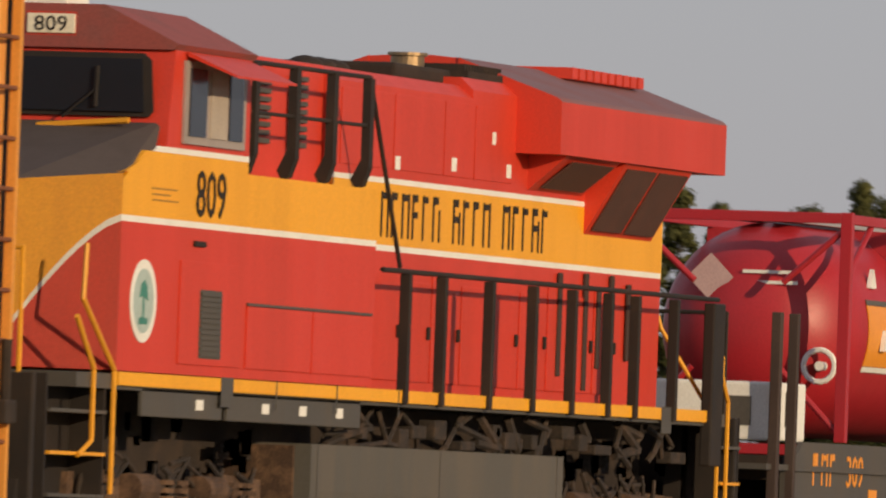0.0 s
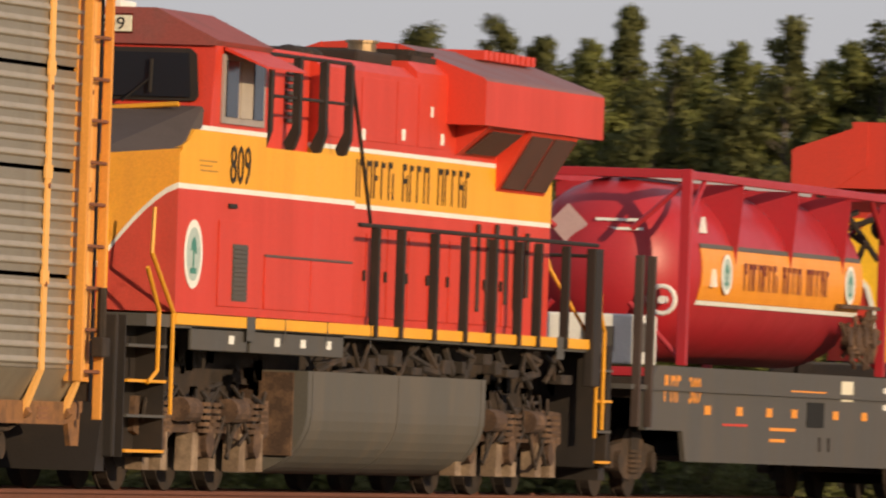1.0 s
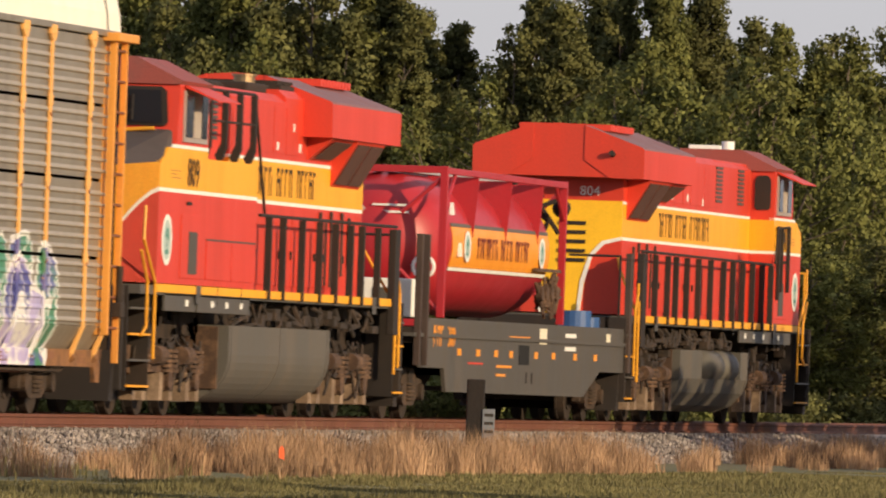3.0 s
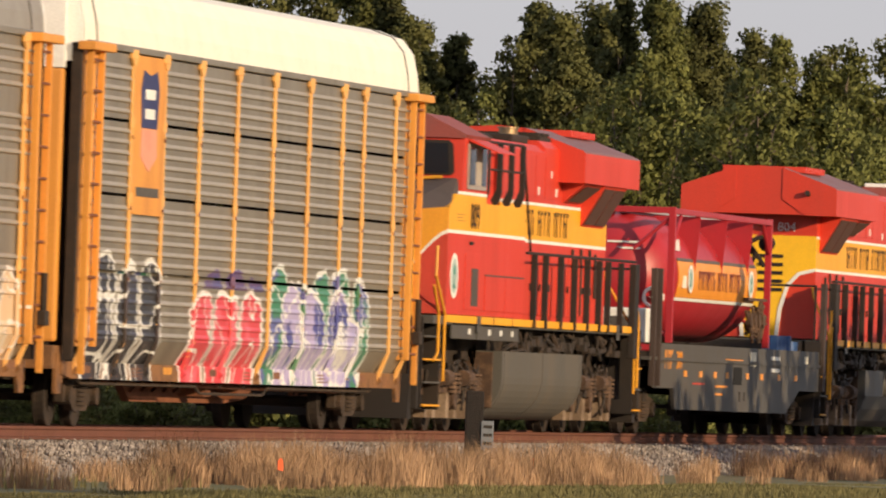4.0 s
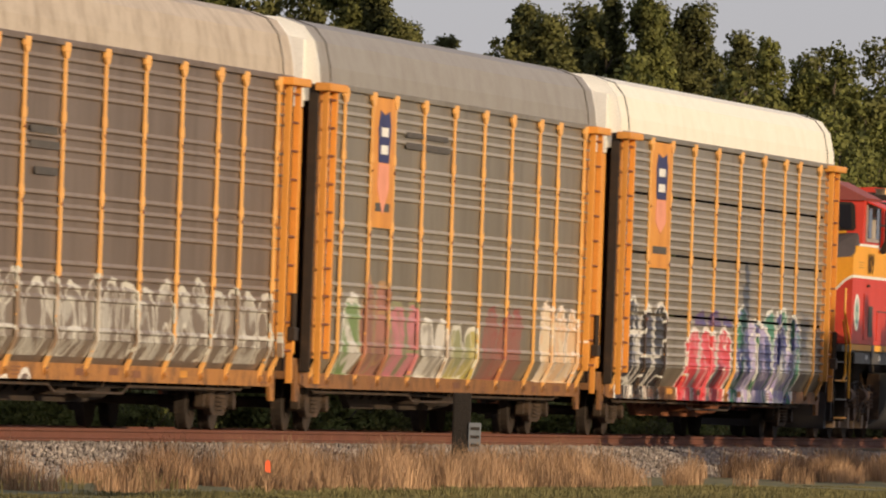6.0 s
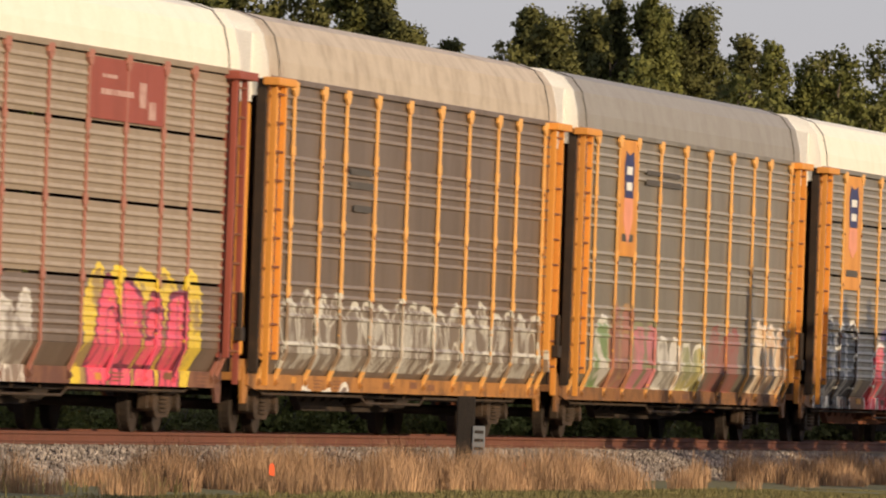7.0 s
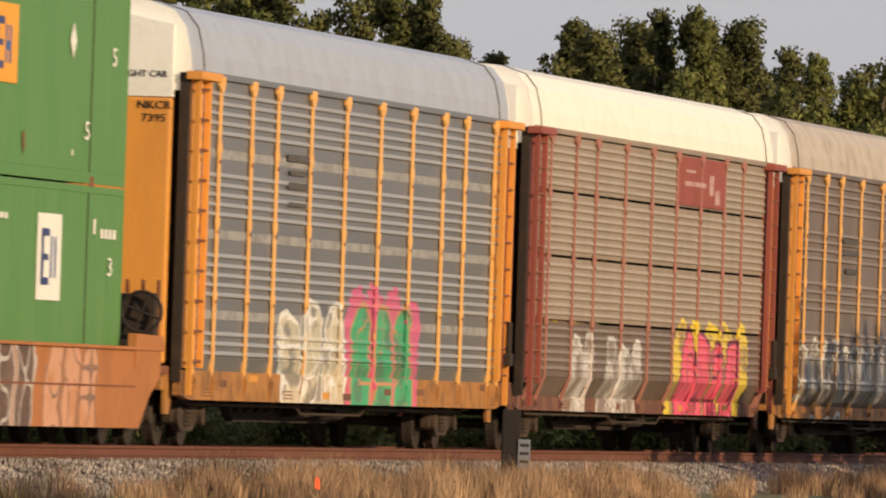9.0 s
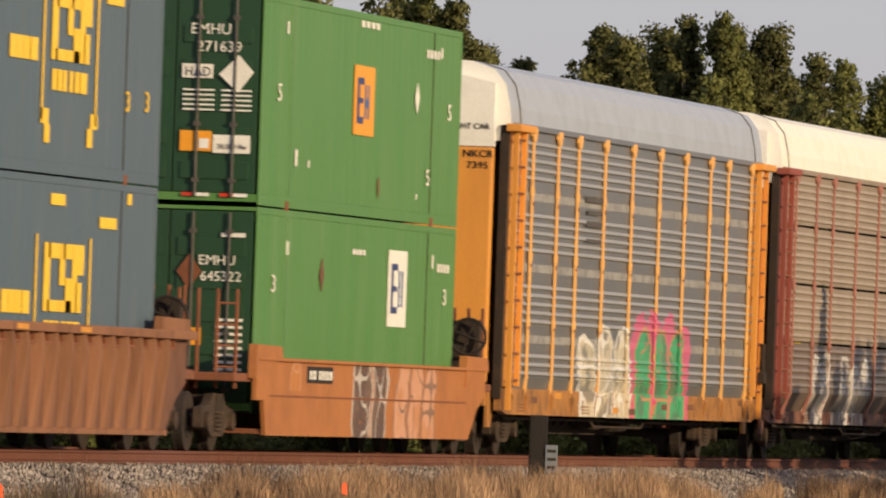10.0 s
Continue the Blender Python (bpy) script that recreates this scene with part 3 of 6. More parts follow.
PW, PK, PB = (0.75, 0.74, 0.70), (0.02, 0.02, 0.025), (0.06, 0.05, 0.20)
TAGS = {
    "a": [(-3.9, 0.9, 2.0, 2.25, PB, (0.10, 0.05, 0.16), (0.10, 0.05, 0.16), 0.9), (-11.9, -6.8, 0.6, 2.36, PK, (0.03, 0.03, 0.05), PW, 0.95), (-4.9, 0.8, 0.6, 2.02, (0.62, 0.05, 0.07), (0.72, 0.12, 0.16), PW, 0.95),
          (1.3, 9.6, 0.6, 2.34, (0.03, 0.22, 0.12), (0.10, 0.12, 0.35), PW, 0.9), (2.2, 7.8, 0.6, 2.1, (0.42, 0.36, 0.58), (0.07, 0.07, 0.28), PW, 0.95), (6.5, 8.6, 0.6, 1.7, PW, (0.4, 0.35, 0.6), PW, 0.9)],
    "b": [(-10.3, -8.7, 0.88, 2.3, (0.15, 0.3, 0.08), PW, PW, 0.7), (-8.7, -6.3, 0.88, 2.35, (0.27, 0.11, 0.085), (0.40, 0.16, 0.13), (0.42, 0.27, 0.12), 0.8), (-6.2, -3.4, 0.88, 2.15, (0.55, 0.20, 0.25), (0.42, 0.16, 0.17), (0.22, 0.28, 0.13), 0.85),
          (-3.3, -0.8, 0.88, 1.85, PW, (0.35, 0.33, 0.3), PW, 0.75), (-0.6, 2.0, 0.88, 1.75, (0.5, 0.45, 0.14), (0.3, 0.32, 0.15), PW, 0.8), (2.7, 6.4, 0.88, 2.05, (0.34, 0.07, 0.06), (0.26, 0.1, 0.08), (0.34, 0.07, 0.06), 0.6),
          (8.2, 12.1, 0.88, 2.15, (0.72, 0.50, 0.30), (0.75, 0.62, 0.45), (0.8, 0.72, 0.66), 0.9)],
    "c": [(-11.0, 12.3, 0.98, 2.05, (0.19, 0.155, 0.125), (0.46, 0.45, 0.41), (0.64, 0.63, 0.57), 0.86), (-9.0, -4.5, 0.55, 0.86, (0.1, 0.1, 0.11), PW, PW, 0.8)],
    "d": [(-8.3, -6.1, 0.6, 2.0, (0.3, 0.26, 0.22), PW, PW, 0.6), (-4.9, -1.0, 0.6, 1.9, (0.28, 0.25, 0.22), PW, PW, 0.6), (2.3, 10.9, 0.6, 2.30, (0.72, 0.54, 0.05), (0.34, 0.24, 0.09), (0.75, 0.57, 0.05), 0.88),
          (3.2, 10.0, 0.6, 2.05, (0.72, 0.09, 0.18), (0.62, 0.07, 0.14), (0.13, 0.03, 0.06), 0.95)],
    "e": [(-5.8, -0.4, 0.5, 2.1, (0.58, 0.52, 0.38), (0.25, 0.24, 0.2), PW, 0.85), (-0.4, 5.9, 0.5, 2.38, (0.62, 0.10, 0.22), (0.62, 0.10, 0.22), (0.62, 0.12, 0.25), 0.85), (-0.1, 5.3, 0.5, 2.18, (0.03, 0.36, 0.16), (0.06, 0.22, 0.12), (0.5, 0.25, 0.12), 0.95)],
}

# ---- autorack cars ----
def wheelset(parent, x, r=0.42, name="wheelset"):
    bm = bm_new()
    rod(bm, (x, -0.95, r), (x, 0.95, r), 0.08, 10)
    for y in (-0.755, 0.755):
        s = 1 if y > 0 else -1
        rod(bm, (x, y - 0.06, r), (x, y + 0.06, r), r, 28)
        rod(bm, (x, y - s * 0.09, r), (x, y - s * 0.06, r), r + 0.025, 28)
        rod(bm, (x, y + s * 0.06, r), (x, y + s * 0.075, r), r * 0.55, 16)
    return part(name, bm, GRIMESHADE, parent, "worn steel wheelset")


def freight_truck(parent, x):
    """A two-axle truck: side frames with springs, bolster and wheelsets."""
    wheelset(parent, x - 0.88)
    wheelset(parent, x + 0.88)
    for s in (-1, 1):
        bm = bm_new()
        y = s * 1.0
        slab(bm, [(x - 1.15, 0.34), (x - 1.15, 0.62), (x - 0.6, 0.66), (x - 0.35, 0.82), (x + 0.35, 0.82), (x + 0.6, 0.66), (x + 1.15, 0.62), (x + 1.15, 0.34),
                  (x + 0.72, 0.36), (x + 0.42, 0.22), (x - 0.42, 0.22), (x - 0.72, 0.36)], "y", y - 0.06, y + 0.06)
        for q in (-0.88, 0.88):
            rod(bm, (x + q, y - 0.13, 0.43), (x + q, y + 0.13, 0.43), 0.13, 12)
        part("side_frame", bm, FTRUCK, parent, "dusty cast steel truck side frame")
        for q in (-0.16, 0.0, 0.16):
            bm = bm_new()
            for k in range(5):
                rod(bm, (x + q, y + s * 0.07, 0.3 + k * 0.06), (x + q, y + s * 0.07, 0.335 + k * 0.06), 0.065, 10)
            part("spring", bm, FTRUCK, parent)
    bm = bm_new()
    box(bm, x - 0.2, x + 0.2, -1.1, 1.1, 0.55, 0.8, 0.03)
    part("bolster", bm, GRIMESHADE, parent)


def coupler(parent, x, d):
    bm = bm_new()
    box(bm, x, x + d * 0.75, -0.09, 0.09, 0.74, 0.94, 0.02)
    box(bm, x + d * 0.7, x + d * 1.05, -0.17, 0.17, 0.68, 1.0, 0.05)
    pipe(bm, [(x, 0.45, 0.75), (x + d * 0.4, 0.4, 0.45), (x + d * 0.9, 0.15, 0.5)], 0.03)
    part("coupler", bm, RUST, parent, "rusty knuckle coupler with hose")


def corrugated(bm, x0, x1, z0, z1, y, ribs, deep):
    """A flat sheet with narrow horizontal ribs pressed out of it; the crests are its second material, paler for the
    light they catch.
    """
    ring, crest = [(y + deep, z0)], []
    for z in sorted(ribs):
        if z0 + 0.06 < z < z1 - 0.06:
            ring += [(y + deep, z - 0.048), (y, z - 0.026), (y, z - 0.010), (y + deep, z + 0.030)]
            crest.append(z)
    ring += [(y + deep, z1), (y + deep + 0.03, z1), (y + deep + 0.03, z0)]
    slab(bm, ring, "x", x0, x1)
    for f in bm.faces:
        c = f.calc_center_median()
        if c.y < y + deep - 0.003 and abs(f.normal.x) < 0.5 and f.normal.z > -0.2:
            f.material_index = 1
    return bm


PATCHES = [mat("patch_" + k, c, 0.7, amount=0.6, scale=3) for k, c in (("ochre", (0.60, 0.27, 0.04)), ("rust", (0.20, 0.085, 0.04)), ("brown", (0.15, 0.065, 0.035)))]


def autorack(u, label, panel, post, sill, roof, endcap, posts, tiers, ribs, deep, crest, kink=1.22, ys=-1.29, slim=None, foot=None):
    car = rolling("autorack_car", u, label, "railcar", "autorack cars of the train")
    Y = -1.50
    zk, zs, zt = kink, 0.87 if ys > -1.4 else kink - 0.2, 5.16  # the kink of the side, its foot, its top
    # side panels, bay by bay and tier by tier
    cuts = [zk] + list(tiers) + [zt]
    for a, b in zip(posts, posts[1:]):
        for z0, z1 in zip(cuts, cuts[1:]):
            bm = bm_new()
            corrugated(bm, a + 0.02, b - 0.02, z0 + (0.022 if tiers and z0 > zk else 0), z1 - (0.022 if tiers else 0), Y, ribs, deep)
            low = foot and z0 == zk
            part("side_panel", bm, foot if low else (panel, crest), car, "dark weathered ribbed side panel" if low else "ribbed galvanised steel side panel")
        bm = bm_new()
        slab(bm, [(Y + 0.004, zk - 0.004), (ys, zs), (ys + 0.03, zs), (Y + 0.034, zk - 0.004)], "x", a + 0.02, b - 0.02)
        part("foot_panel", bm, foot[0] if foot else panel, car)
    # posts
    for i, x in enumerate(posts):
        bm = bm_new()
        w = 0.15 if foot is None else 0.115
        slab(bm, [(Y - 0.016, zt), (Y - 0.016, zk - 0.02), (ys - 0.06, zs - 0.1), (ys, zs - 0.1), (Y + 0.01, zk), (Y + 0.01, zt)], "x", x - w / 2, x + w / 2)
        box(bm, x - 0.19, x + 0.19, Y - 0.034, Y + 0.02, zt - 0.08, zt + 0.05, 0.012)
        slab(bm, [(x - 0.19, zt - 0.08), (x + 0.19, zt - 0.08), (x + 0.075, zt - 0.17), (x - 0.075, zt - 0.17)], "y", Y - 0.03, Y + 0.01)
        for z in (2.12, 3.17, 4.2):
            box(bm, x - 0.12, x + 0.12, Y - 0.022, Y + 0.01, z - 0.07, z + 0.07, 0.006)
        stem = part("side_post", bm, slim or post, car, "painted steel side post")
        for k in range(3):
            bm = bm_new()
            rod(bm, (x, Y - 0.03, 2.05 + k * 0.98), (x, Y - 0.015, 2.05 + k * 0.98), 0.028, 8)
            part("bolt", bm, RUST, stem)
    # far side
    bm = bm_new()
    corrugated(bm, posts[0], posts[-1], zk, zt, 1.52, (), 0.03)
    slab(bm, [(1.52, zk), (1.26, zs), (1.23, zs), (1.49, zk)], "x", posts[0], posts[-1])
    part("far_side", bm, panel, car)
    # top rail and side sill
    bm = bm_new()
    box(bm, -12.75, 13.0, Y - 0.03, Y + 0.1, zt, zt + 0.09, 0.01)
    part("top_rail", bm, panel, car)
    bm = bm_new()
    slab(bm, [(-13.0, 0.72), (-13.0, zs + 0.02), (13.2, zs + 0.02), (13.2, 0.72), (12.6, 0.66), (-12.4, 0.66)], "y", ys - 0.06, ys + 0.06)
    part("side_sill", bm, sill, car, "stained steel side sill")
    for x in posts:
        bm = bm_new()
        slab(bm, [(ys - 0.12, zs - 0.1), (ys - 0.05, zs), (ys - 0.05, 0.72), (ys - 0.08, 0.72)], "x", x - 0.06, x + 0.06)
        part("sill_bracket", bm, sill, car)
    rr = random.Random(int(u))
    for a, b in zip(posts, posts[1:]):
        if rr.random() < 0.8:
            q = rr.uniform(a + 0.1, b - 0.6)
            w, z = rr.uniform(0.35, min(0.7, b - q)), rr.uniform(0.71, zs - 0.1)
            if rr.random() < 0.5:
                bm = bm_new()
                box(bm, q, q + w, ys - 0.064, ys - 0.058, z, z + 0.10, 0.002)
                part("paint_patch", bm, rr.choice(PATCHES), car)
            else:
                for k in range(3):
                    bm = bm_new()
                    box(bm, q, q + w * rr.uniform(1.0, 1.6), ys - 0.064, ys - 0.058, 0.71 + k * 0.05, 0.73 + k * 0.05)
                    part("stencil", bm, PATCHES[1], car, "bar of worn illegible stencilling")
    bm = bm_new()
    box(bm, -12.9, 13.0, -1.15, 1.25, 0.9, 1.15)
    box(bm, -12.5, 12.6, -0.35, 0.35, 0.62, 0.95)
    part("underframe", bm, GRIMESHADE, car)
    bm = bm_new()
    for k in range(9):
        x = -6.4 + k * 1.4
        box(bm, x, x + 0.18, -1.15, 1.15, 0.66, 0.92)
    slab(bm, [(-5.2, 0.62), (3.2, 0.62), (4.0, 0.42), (2.4, 0.36), (-4.6, 0.36)], "y", -0.62, -0.5)
    for k in range(10):
        slab(bm, [(-4.7 + k * 0.8, 0.5), (-4.2 + k * 0.8, 0.62), (-4.0 + k * 0.8, 0.5)], "y", -0.66, -0.6)
    rod(bm, (1.2, -0.9, 0.6), (2.2, -0.9, 0.6), 0.18, 14)
    box(bm, -1.0, -0.5, -1.0, -0.6, 0.45, 0.85, 0.03)
    pipe(bm, [(-9, -1.1, 0.62), (9, -1.1, 0.58)], 0.025)
    part("brake_gear", bm, RUST if tiers and u > 50 else GRIMESHADE, car, "rusty brake rigging and air tank")
    bm = bm_new()
    pipe(bm, [(-11.6, -1.24, 0.68), (-11.2, -1.24, 0.60), (-3.0, -1.24, 0.60), (-2.6, -1.24, 0.50), (2.2, -1.24, 0.50), (2.6, -1.24, 0.60), (11.0, -1.24, 0.60), (11.4, -1.24, 0.68)], 0.02)
    for k in range(12):
        box(bm, -10.6 + k * 1.9, -10.56 + k * 1.9, -1.25, -1.22, 0.58, 0.68)
    part("brake_pipe", bm, FTRUCK, car)
    # roof
    bm = bm_new()
    half = [(-1.50, zt + 0.07), (-1.48, 5.48), (-1.40, 5.84), (-1.22, 6.07), (-0.86, 6.19), (0.0, 6.23)]
    outer = half + [(-a, b) for a, b in half[::-1][1:]]
    inner = [(a * 0.97, b - 0.04) for a, b in outer]
    slab(bm, outer + inner[::-1], "x", -12.95, 13.05)
    part("roof", bm, roof, car, "curved sheet steel roof")
    for x in (-12.1, 12.2):
        bm = bm_new()
        slab(bm, [(a * 1.008, b + 0.012) for a, b in outer] + [(a * 0.99, b - 0.02) for a, b in outer[::-1]], "x", x - 0.025, x + 0.025)
        part("roof_seam", bm, GREY, car, "dark roof joint strip")
    # ends: corner posts, ladder, door leaves
    for d in (-1, 1):
        x = 13.02 * d if d > 0 else -12.9
        bm = bm_new()
        slab(bm, [(-1.46, 4.95)] + half + [(-q, w) for q, w in half[::-1][1:]] + [(1.46, 4.95)], "x", x, x + d * 0.10)
        part("end_cap", bm, endcap, car, "pale end gable above folded end doors")
        # near-black end wall: the shade of the recess is in its colour
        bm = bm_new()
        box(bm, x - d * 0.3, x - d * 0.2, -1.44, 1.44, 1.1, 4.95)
        part("end_wall", bm, GRIMESHADE, car, "recessed end wall, coloured dark as if shaded")
        for y0, y1 in ((-1.27, -0.01), (0.01, 1.27)):
            bm = bm_new()
            box(bm, x + d * 0.12, x + d * 0.30, y0, y1, 1.15, 4.84, 0.04)
            part("end_door", bm, post, car, "folding end door leaf")
            bm = bm_new()
            slab(bm, [(y0, 4.85), (y1, 4.85), (y1, 6.1 if abs(y1) < 0.5 else 5.85), (y0, 6.1 if abs(y0) < 0.5 else 5.85)], "x", x + d * 0.12, x + d * 0.28)
            part("end_door_top", bm, endcap, car)
        # corner posts coloured dark to draw the shaded strip beside the doors
        for y in (-1.49, 1.35):
            bm = bm_new()
            box(bm, x + d * 0.02, x + d * 0.14, y, y + 0.14, 0.9, 5.2, 0.01)
            part("corner_post", bm, GRIMESHADE, car, "corner post darkened as a shaded recess")
        bm = bm_new()
        box(bm, min(x, x - d * 0.8), max(x, x - d * 0.8), -1.49, -1.45, 1.1, 5.1)
        part("corner_plate", bm, post, car)
        bm = bm_new()
        y = -1.63
        a = x - d * 0.75
        box(bm, x - 0.03, x + 0.03, y, y + 0.09, 0.72, 5.12, 0.01)
        part("ladder_rail", bm, post, car)
        bm = bm_new()
        box(bm, a - 0.05, a + 0.05, y, y + 0.09, 1.1, 5.12, 0.01)
        part("ladder_rail", bm, post, car)
        for k in range(10):
            bm = bm_new()
            rod(bm, (x, y + 0.03, 1.2 + k * 0.42), (a, y + 0.03, 1.2 + k * 0.42), 0.02, 6)
            part("rung", bm, RUST, car)
        bm = bm_new()
        box(bm, min(x, a) - 0.22, max(x, a) + 0.45, Y - 0.2, Y + 0.05, 5.1, 5.22, 0.02)
        part("corner_bracket", bm, post, car)
        if d > 0:
            bm = bm_new()
            box(bm, x - 0.35, x - 0.05, -1.72, -1.6, 1.35, 1.55, 0.02)
            rod(bm, (x - 0.2, -1.66, 1.5), (x - 0.2, -1.66, 2.05), 0.05, 8)
            part("latch_gear", bm, GRIMESHADE, car, "dark end door latch gear")
        bm = bm_new()
        box(bm, x - d * 0.2, x + d * 0.5, -1.3, 1.3, 0.78, 1.1, 0.02)
        slab(bm, [(x, 0.45), (x - d * 0.3, 1.0), (x + d * 0.35, 1.0), (x + d * 0.3, 0.45)], "y", -1.32, -1.27)
        part("end_platform", bm, sill, car)
        coupler(car, x + d * 0.1, d)
        freight_truck(car, d * 10.3)
    return car


GALV = mat("galvanised", (0.31, 0.27, 0.205), 0.40, 0.5, dirt=(0.11, 0.095, 0.075), amount=0.5, scale=0.8, streak=True)
GALV2 = mat("galvanised_brown", (0.22, 0.165, 0.125), 0.45, 0.4, dirt=(0.09, 0.07, 0.055), amount=0.6, scale=0.8, streak=True)
GALV3 = mat("galvanised_pale", (0.31, 0.25, 0.19), 0.65, 0.15, dirt=(0.16, 0.13, 0.10), amount=0.5, scale=0.8, streak=True)
GALV4 = mat("galvanised_blue", (0.24, 0.245, 0.25), 0.40, 0.55, dirt=(0.32, 0.31, 0.30), amount=0.4, scale=1.2)
ROOFW = mat("roof_white", (0.82, 0.80, 0.70), 0.5, dirt=(0.6, 0.56, 0.45), amount=0.3)
ROOFG = mat("roof_grey", (0.30, 0.28, 0.25), 0.5, 0.2, dirt=(0.2, 0.18, 0.16), amount=0.4)
ROOFT = mat("roof_tan", (0.47, 0.41, 0.34), 0.6, dirt=(0.22, 0.17, 0.13), amount=0.7, scale=1.5)
ROOFB = mat("roof_blue", (0.50, 0.53, 0.56), 0.35, 0.4, dirt=(0.35, 0.36, 0.38), amount=0.4)
# paler zinc for rib crests: sky light on them put into the colour
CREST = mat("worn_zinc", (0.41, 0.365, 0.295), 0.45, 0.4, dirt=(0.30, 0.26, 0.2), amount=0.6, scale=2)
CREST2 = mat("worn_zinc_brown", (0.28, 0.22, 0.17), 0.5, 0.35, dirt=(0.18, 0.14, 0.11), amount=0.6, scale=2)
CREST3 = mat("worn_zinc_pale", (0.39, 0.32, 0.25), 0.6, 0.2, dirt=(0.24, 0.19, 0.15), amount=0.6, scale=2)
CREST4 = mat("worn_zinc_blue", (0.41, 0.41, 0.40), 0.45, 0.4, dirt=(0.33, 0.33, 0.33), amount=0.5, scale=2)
RIBS4 = [z - 0.157 * k for z in (4.99, 4.10, 3.17, 2.25, 1.36) for k in range(4)]  # four and four
RIBS5 = [z - 0.137 * k for z in (4.97, 3.83, 2.70, 1.60) for k in range(5)]
P9 = (-12.2, -10.8, -8.4, -6.45, -3.8, -1.0, 1.85, 4.55, 7.3, 9.25, 11.9, 12.7)


def tagged_rack(u, key, label, panel, post, sill, roof, posts, tiers, ribs, deep, crest, kink=1.22, ys=-1.29):
    """A rack whose panels, posts and sill all carry the same sprayed pieces."""
    slim = POSTYEL if post is RACKYEL else POSTRED
    foot = None
    if panel is GALV3:
        foot = [sprayed(m, m.name + "_sprayed_" + key, TAGS[key]) for m in (GALV2, CREST2)]
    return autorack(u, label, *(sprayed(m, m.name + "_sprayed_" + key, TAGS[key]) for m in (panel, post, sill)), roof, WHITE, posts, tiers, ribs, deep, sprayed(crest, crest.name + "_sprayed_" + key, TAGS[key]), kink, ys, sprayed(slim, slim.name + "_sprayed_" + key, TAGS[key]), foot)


rack_a = tagged_rack(87.9, "a", "yellow autorack car with grey ribbed panels, white roof and graffiti", GALV, RACKYEL, SILLDARK, ROOFW,
                     (-12.2, -9.5, -7.2, -4.55, -1.75, 1.1, 3.95, 6.7, 8.5, 11.2, 12.7), (2.14, 3.2, 4.22), [z + 0.15 * k for z in (1.3, 2.28, 3.34, 4.36) for k in range(6)], 0.024, CREST)
rack_b = tagged_rack(59.2, "b", "yellow autorack car with grey ribbed panels, grey roof and graffiti", GALV, RACKYEL, SILLDARK, ROOFG, P9, (), RIBS4, 0.035, CREST)
rack_c = tagged_rack(31.0, "c", "dull brown autorack car with yellow posts, tan roof and silver graffiti", GALV2, RACKYEL, SILLYEL, ROOFT, P9, (), RIBS4, 0.035, CREST2)
rack_d = tagged_rack(2.75, "d", "oxide red autorack car with pale panels, white roof and pink graffiti", GALV3, RACKRED, RACKRED2, ROOFW,
                     (-12.2, -11.0, -8.5, -6.4, -3.4, -0.57, 2.14, 4.8, 7.5, 9.6, 12.4, 12.8), (2.13, 3.18, 4.23), [z + 0.13 * k for z in (1.23, 2.26, 3.31, 4.36) for k in range(7)], 0.022, CREST3)
rack_e = tagged_rack(-25.5, "e", "yellow autorack car with blue-grey ribbed panels, silver roof and green graffiti", GALV4, RACKYEL, SILLYEL, ROOFB, P9, (), RIBS5, 0.035, CREST4, 1.25, -1.44)

# sign panels and stencils on the racks
SIGNPINK = mat("faded_pink", (0.72, 0.30, 0.20), 0.6, amount=0.3)
SIGNNAVY = mat("sign_navy", (0.03, 0.035, 0.12), 0.5, amount=0.2)
STENCIL = mat("stencil_grey", (0.06, 0.055, 0.05), 0.7, dirt=(0.15, 0.13, 0.11), amount=0.9, scale=6)


def plate_on(car, x0, x1, z0, z1, m, name, label="", y=-1.512):
    bm = bm_new()
    box(bm, x0, x1, y - 0.004, y, z0, z1)
    return part(name, bm, m, car, label)


for car, x0, x1, z0, zl in ((rack_a, -9.45, -7.25, 2.95, 3.55), (rack_b, -8.35, -6.5, 3.15, 3.35)):
    sign = plate_on(car, x0, x1, z0, 5.14, RACKYEL, "sign_panel", "yellow sign panel with a shield")
    c, w = (x0 + x1) / 2, (x1 - x0)
    bm = bm_new()
    slab(bm, [(c - w * 0.25, 4.15), (c + w * 0.25, 4.15), (c + w * 0.3, 4.7), (c + w * 0.22, 4.95), (c, 4.88), (c - w * 0.22, 4.95), (c - w * 0.3, 4.7)], "y", -1.522, -1.517)
    part("shield_top", bm, SIGNNAVY, sign, "dark blue shield shape")
    bm = bm_new()
    slab(bm, [(c - w * 0.25, 4.14), (c - w * 0.27, 3.75), (c, zl), (c + w * 0.27, 3.75), (c + w * 0.25, 4.14)], "y", -1.522, -1.517)
    part("shield_foot", bm, SIGNPINK, sign, "faded red striped shield foot")
    for z in (4.28, 4.55):
        plate_on(sign, c - w * 0.16, c + w * 0.16, z, z + 0.14, WHITE, "lettering", "", -1.523)
    plate_on(sign, x0 + 0.3, x1 - 0.3, z0 + 0.25, z0 + 0.38, STENCIL, "marking", "dark illegible stencil", -1.517)
panel_d = plate_on(rack_d, 2.25, 7.4, 4.28, 5.12, RACKRED, "sign_panel", "oxide red blank sign panel with worn pale marks", -1.508)
WORNWHITE = mat("worn_white", (0.46, 0.30, 0.27), 0.7, dirt=(0.28, 0.10, 0.08), amount=1.0, scale=4)
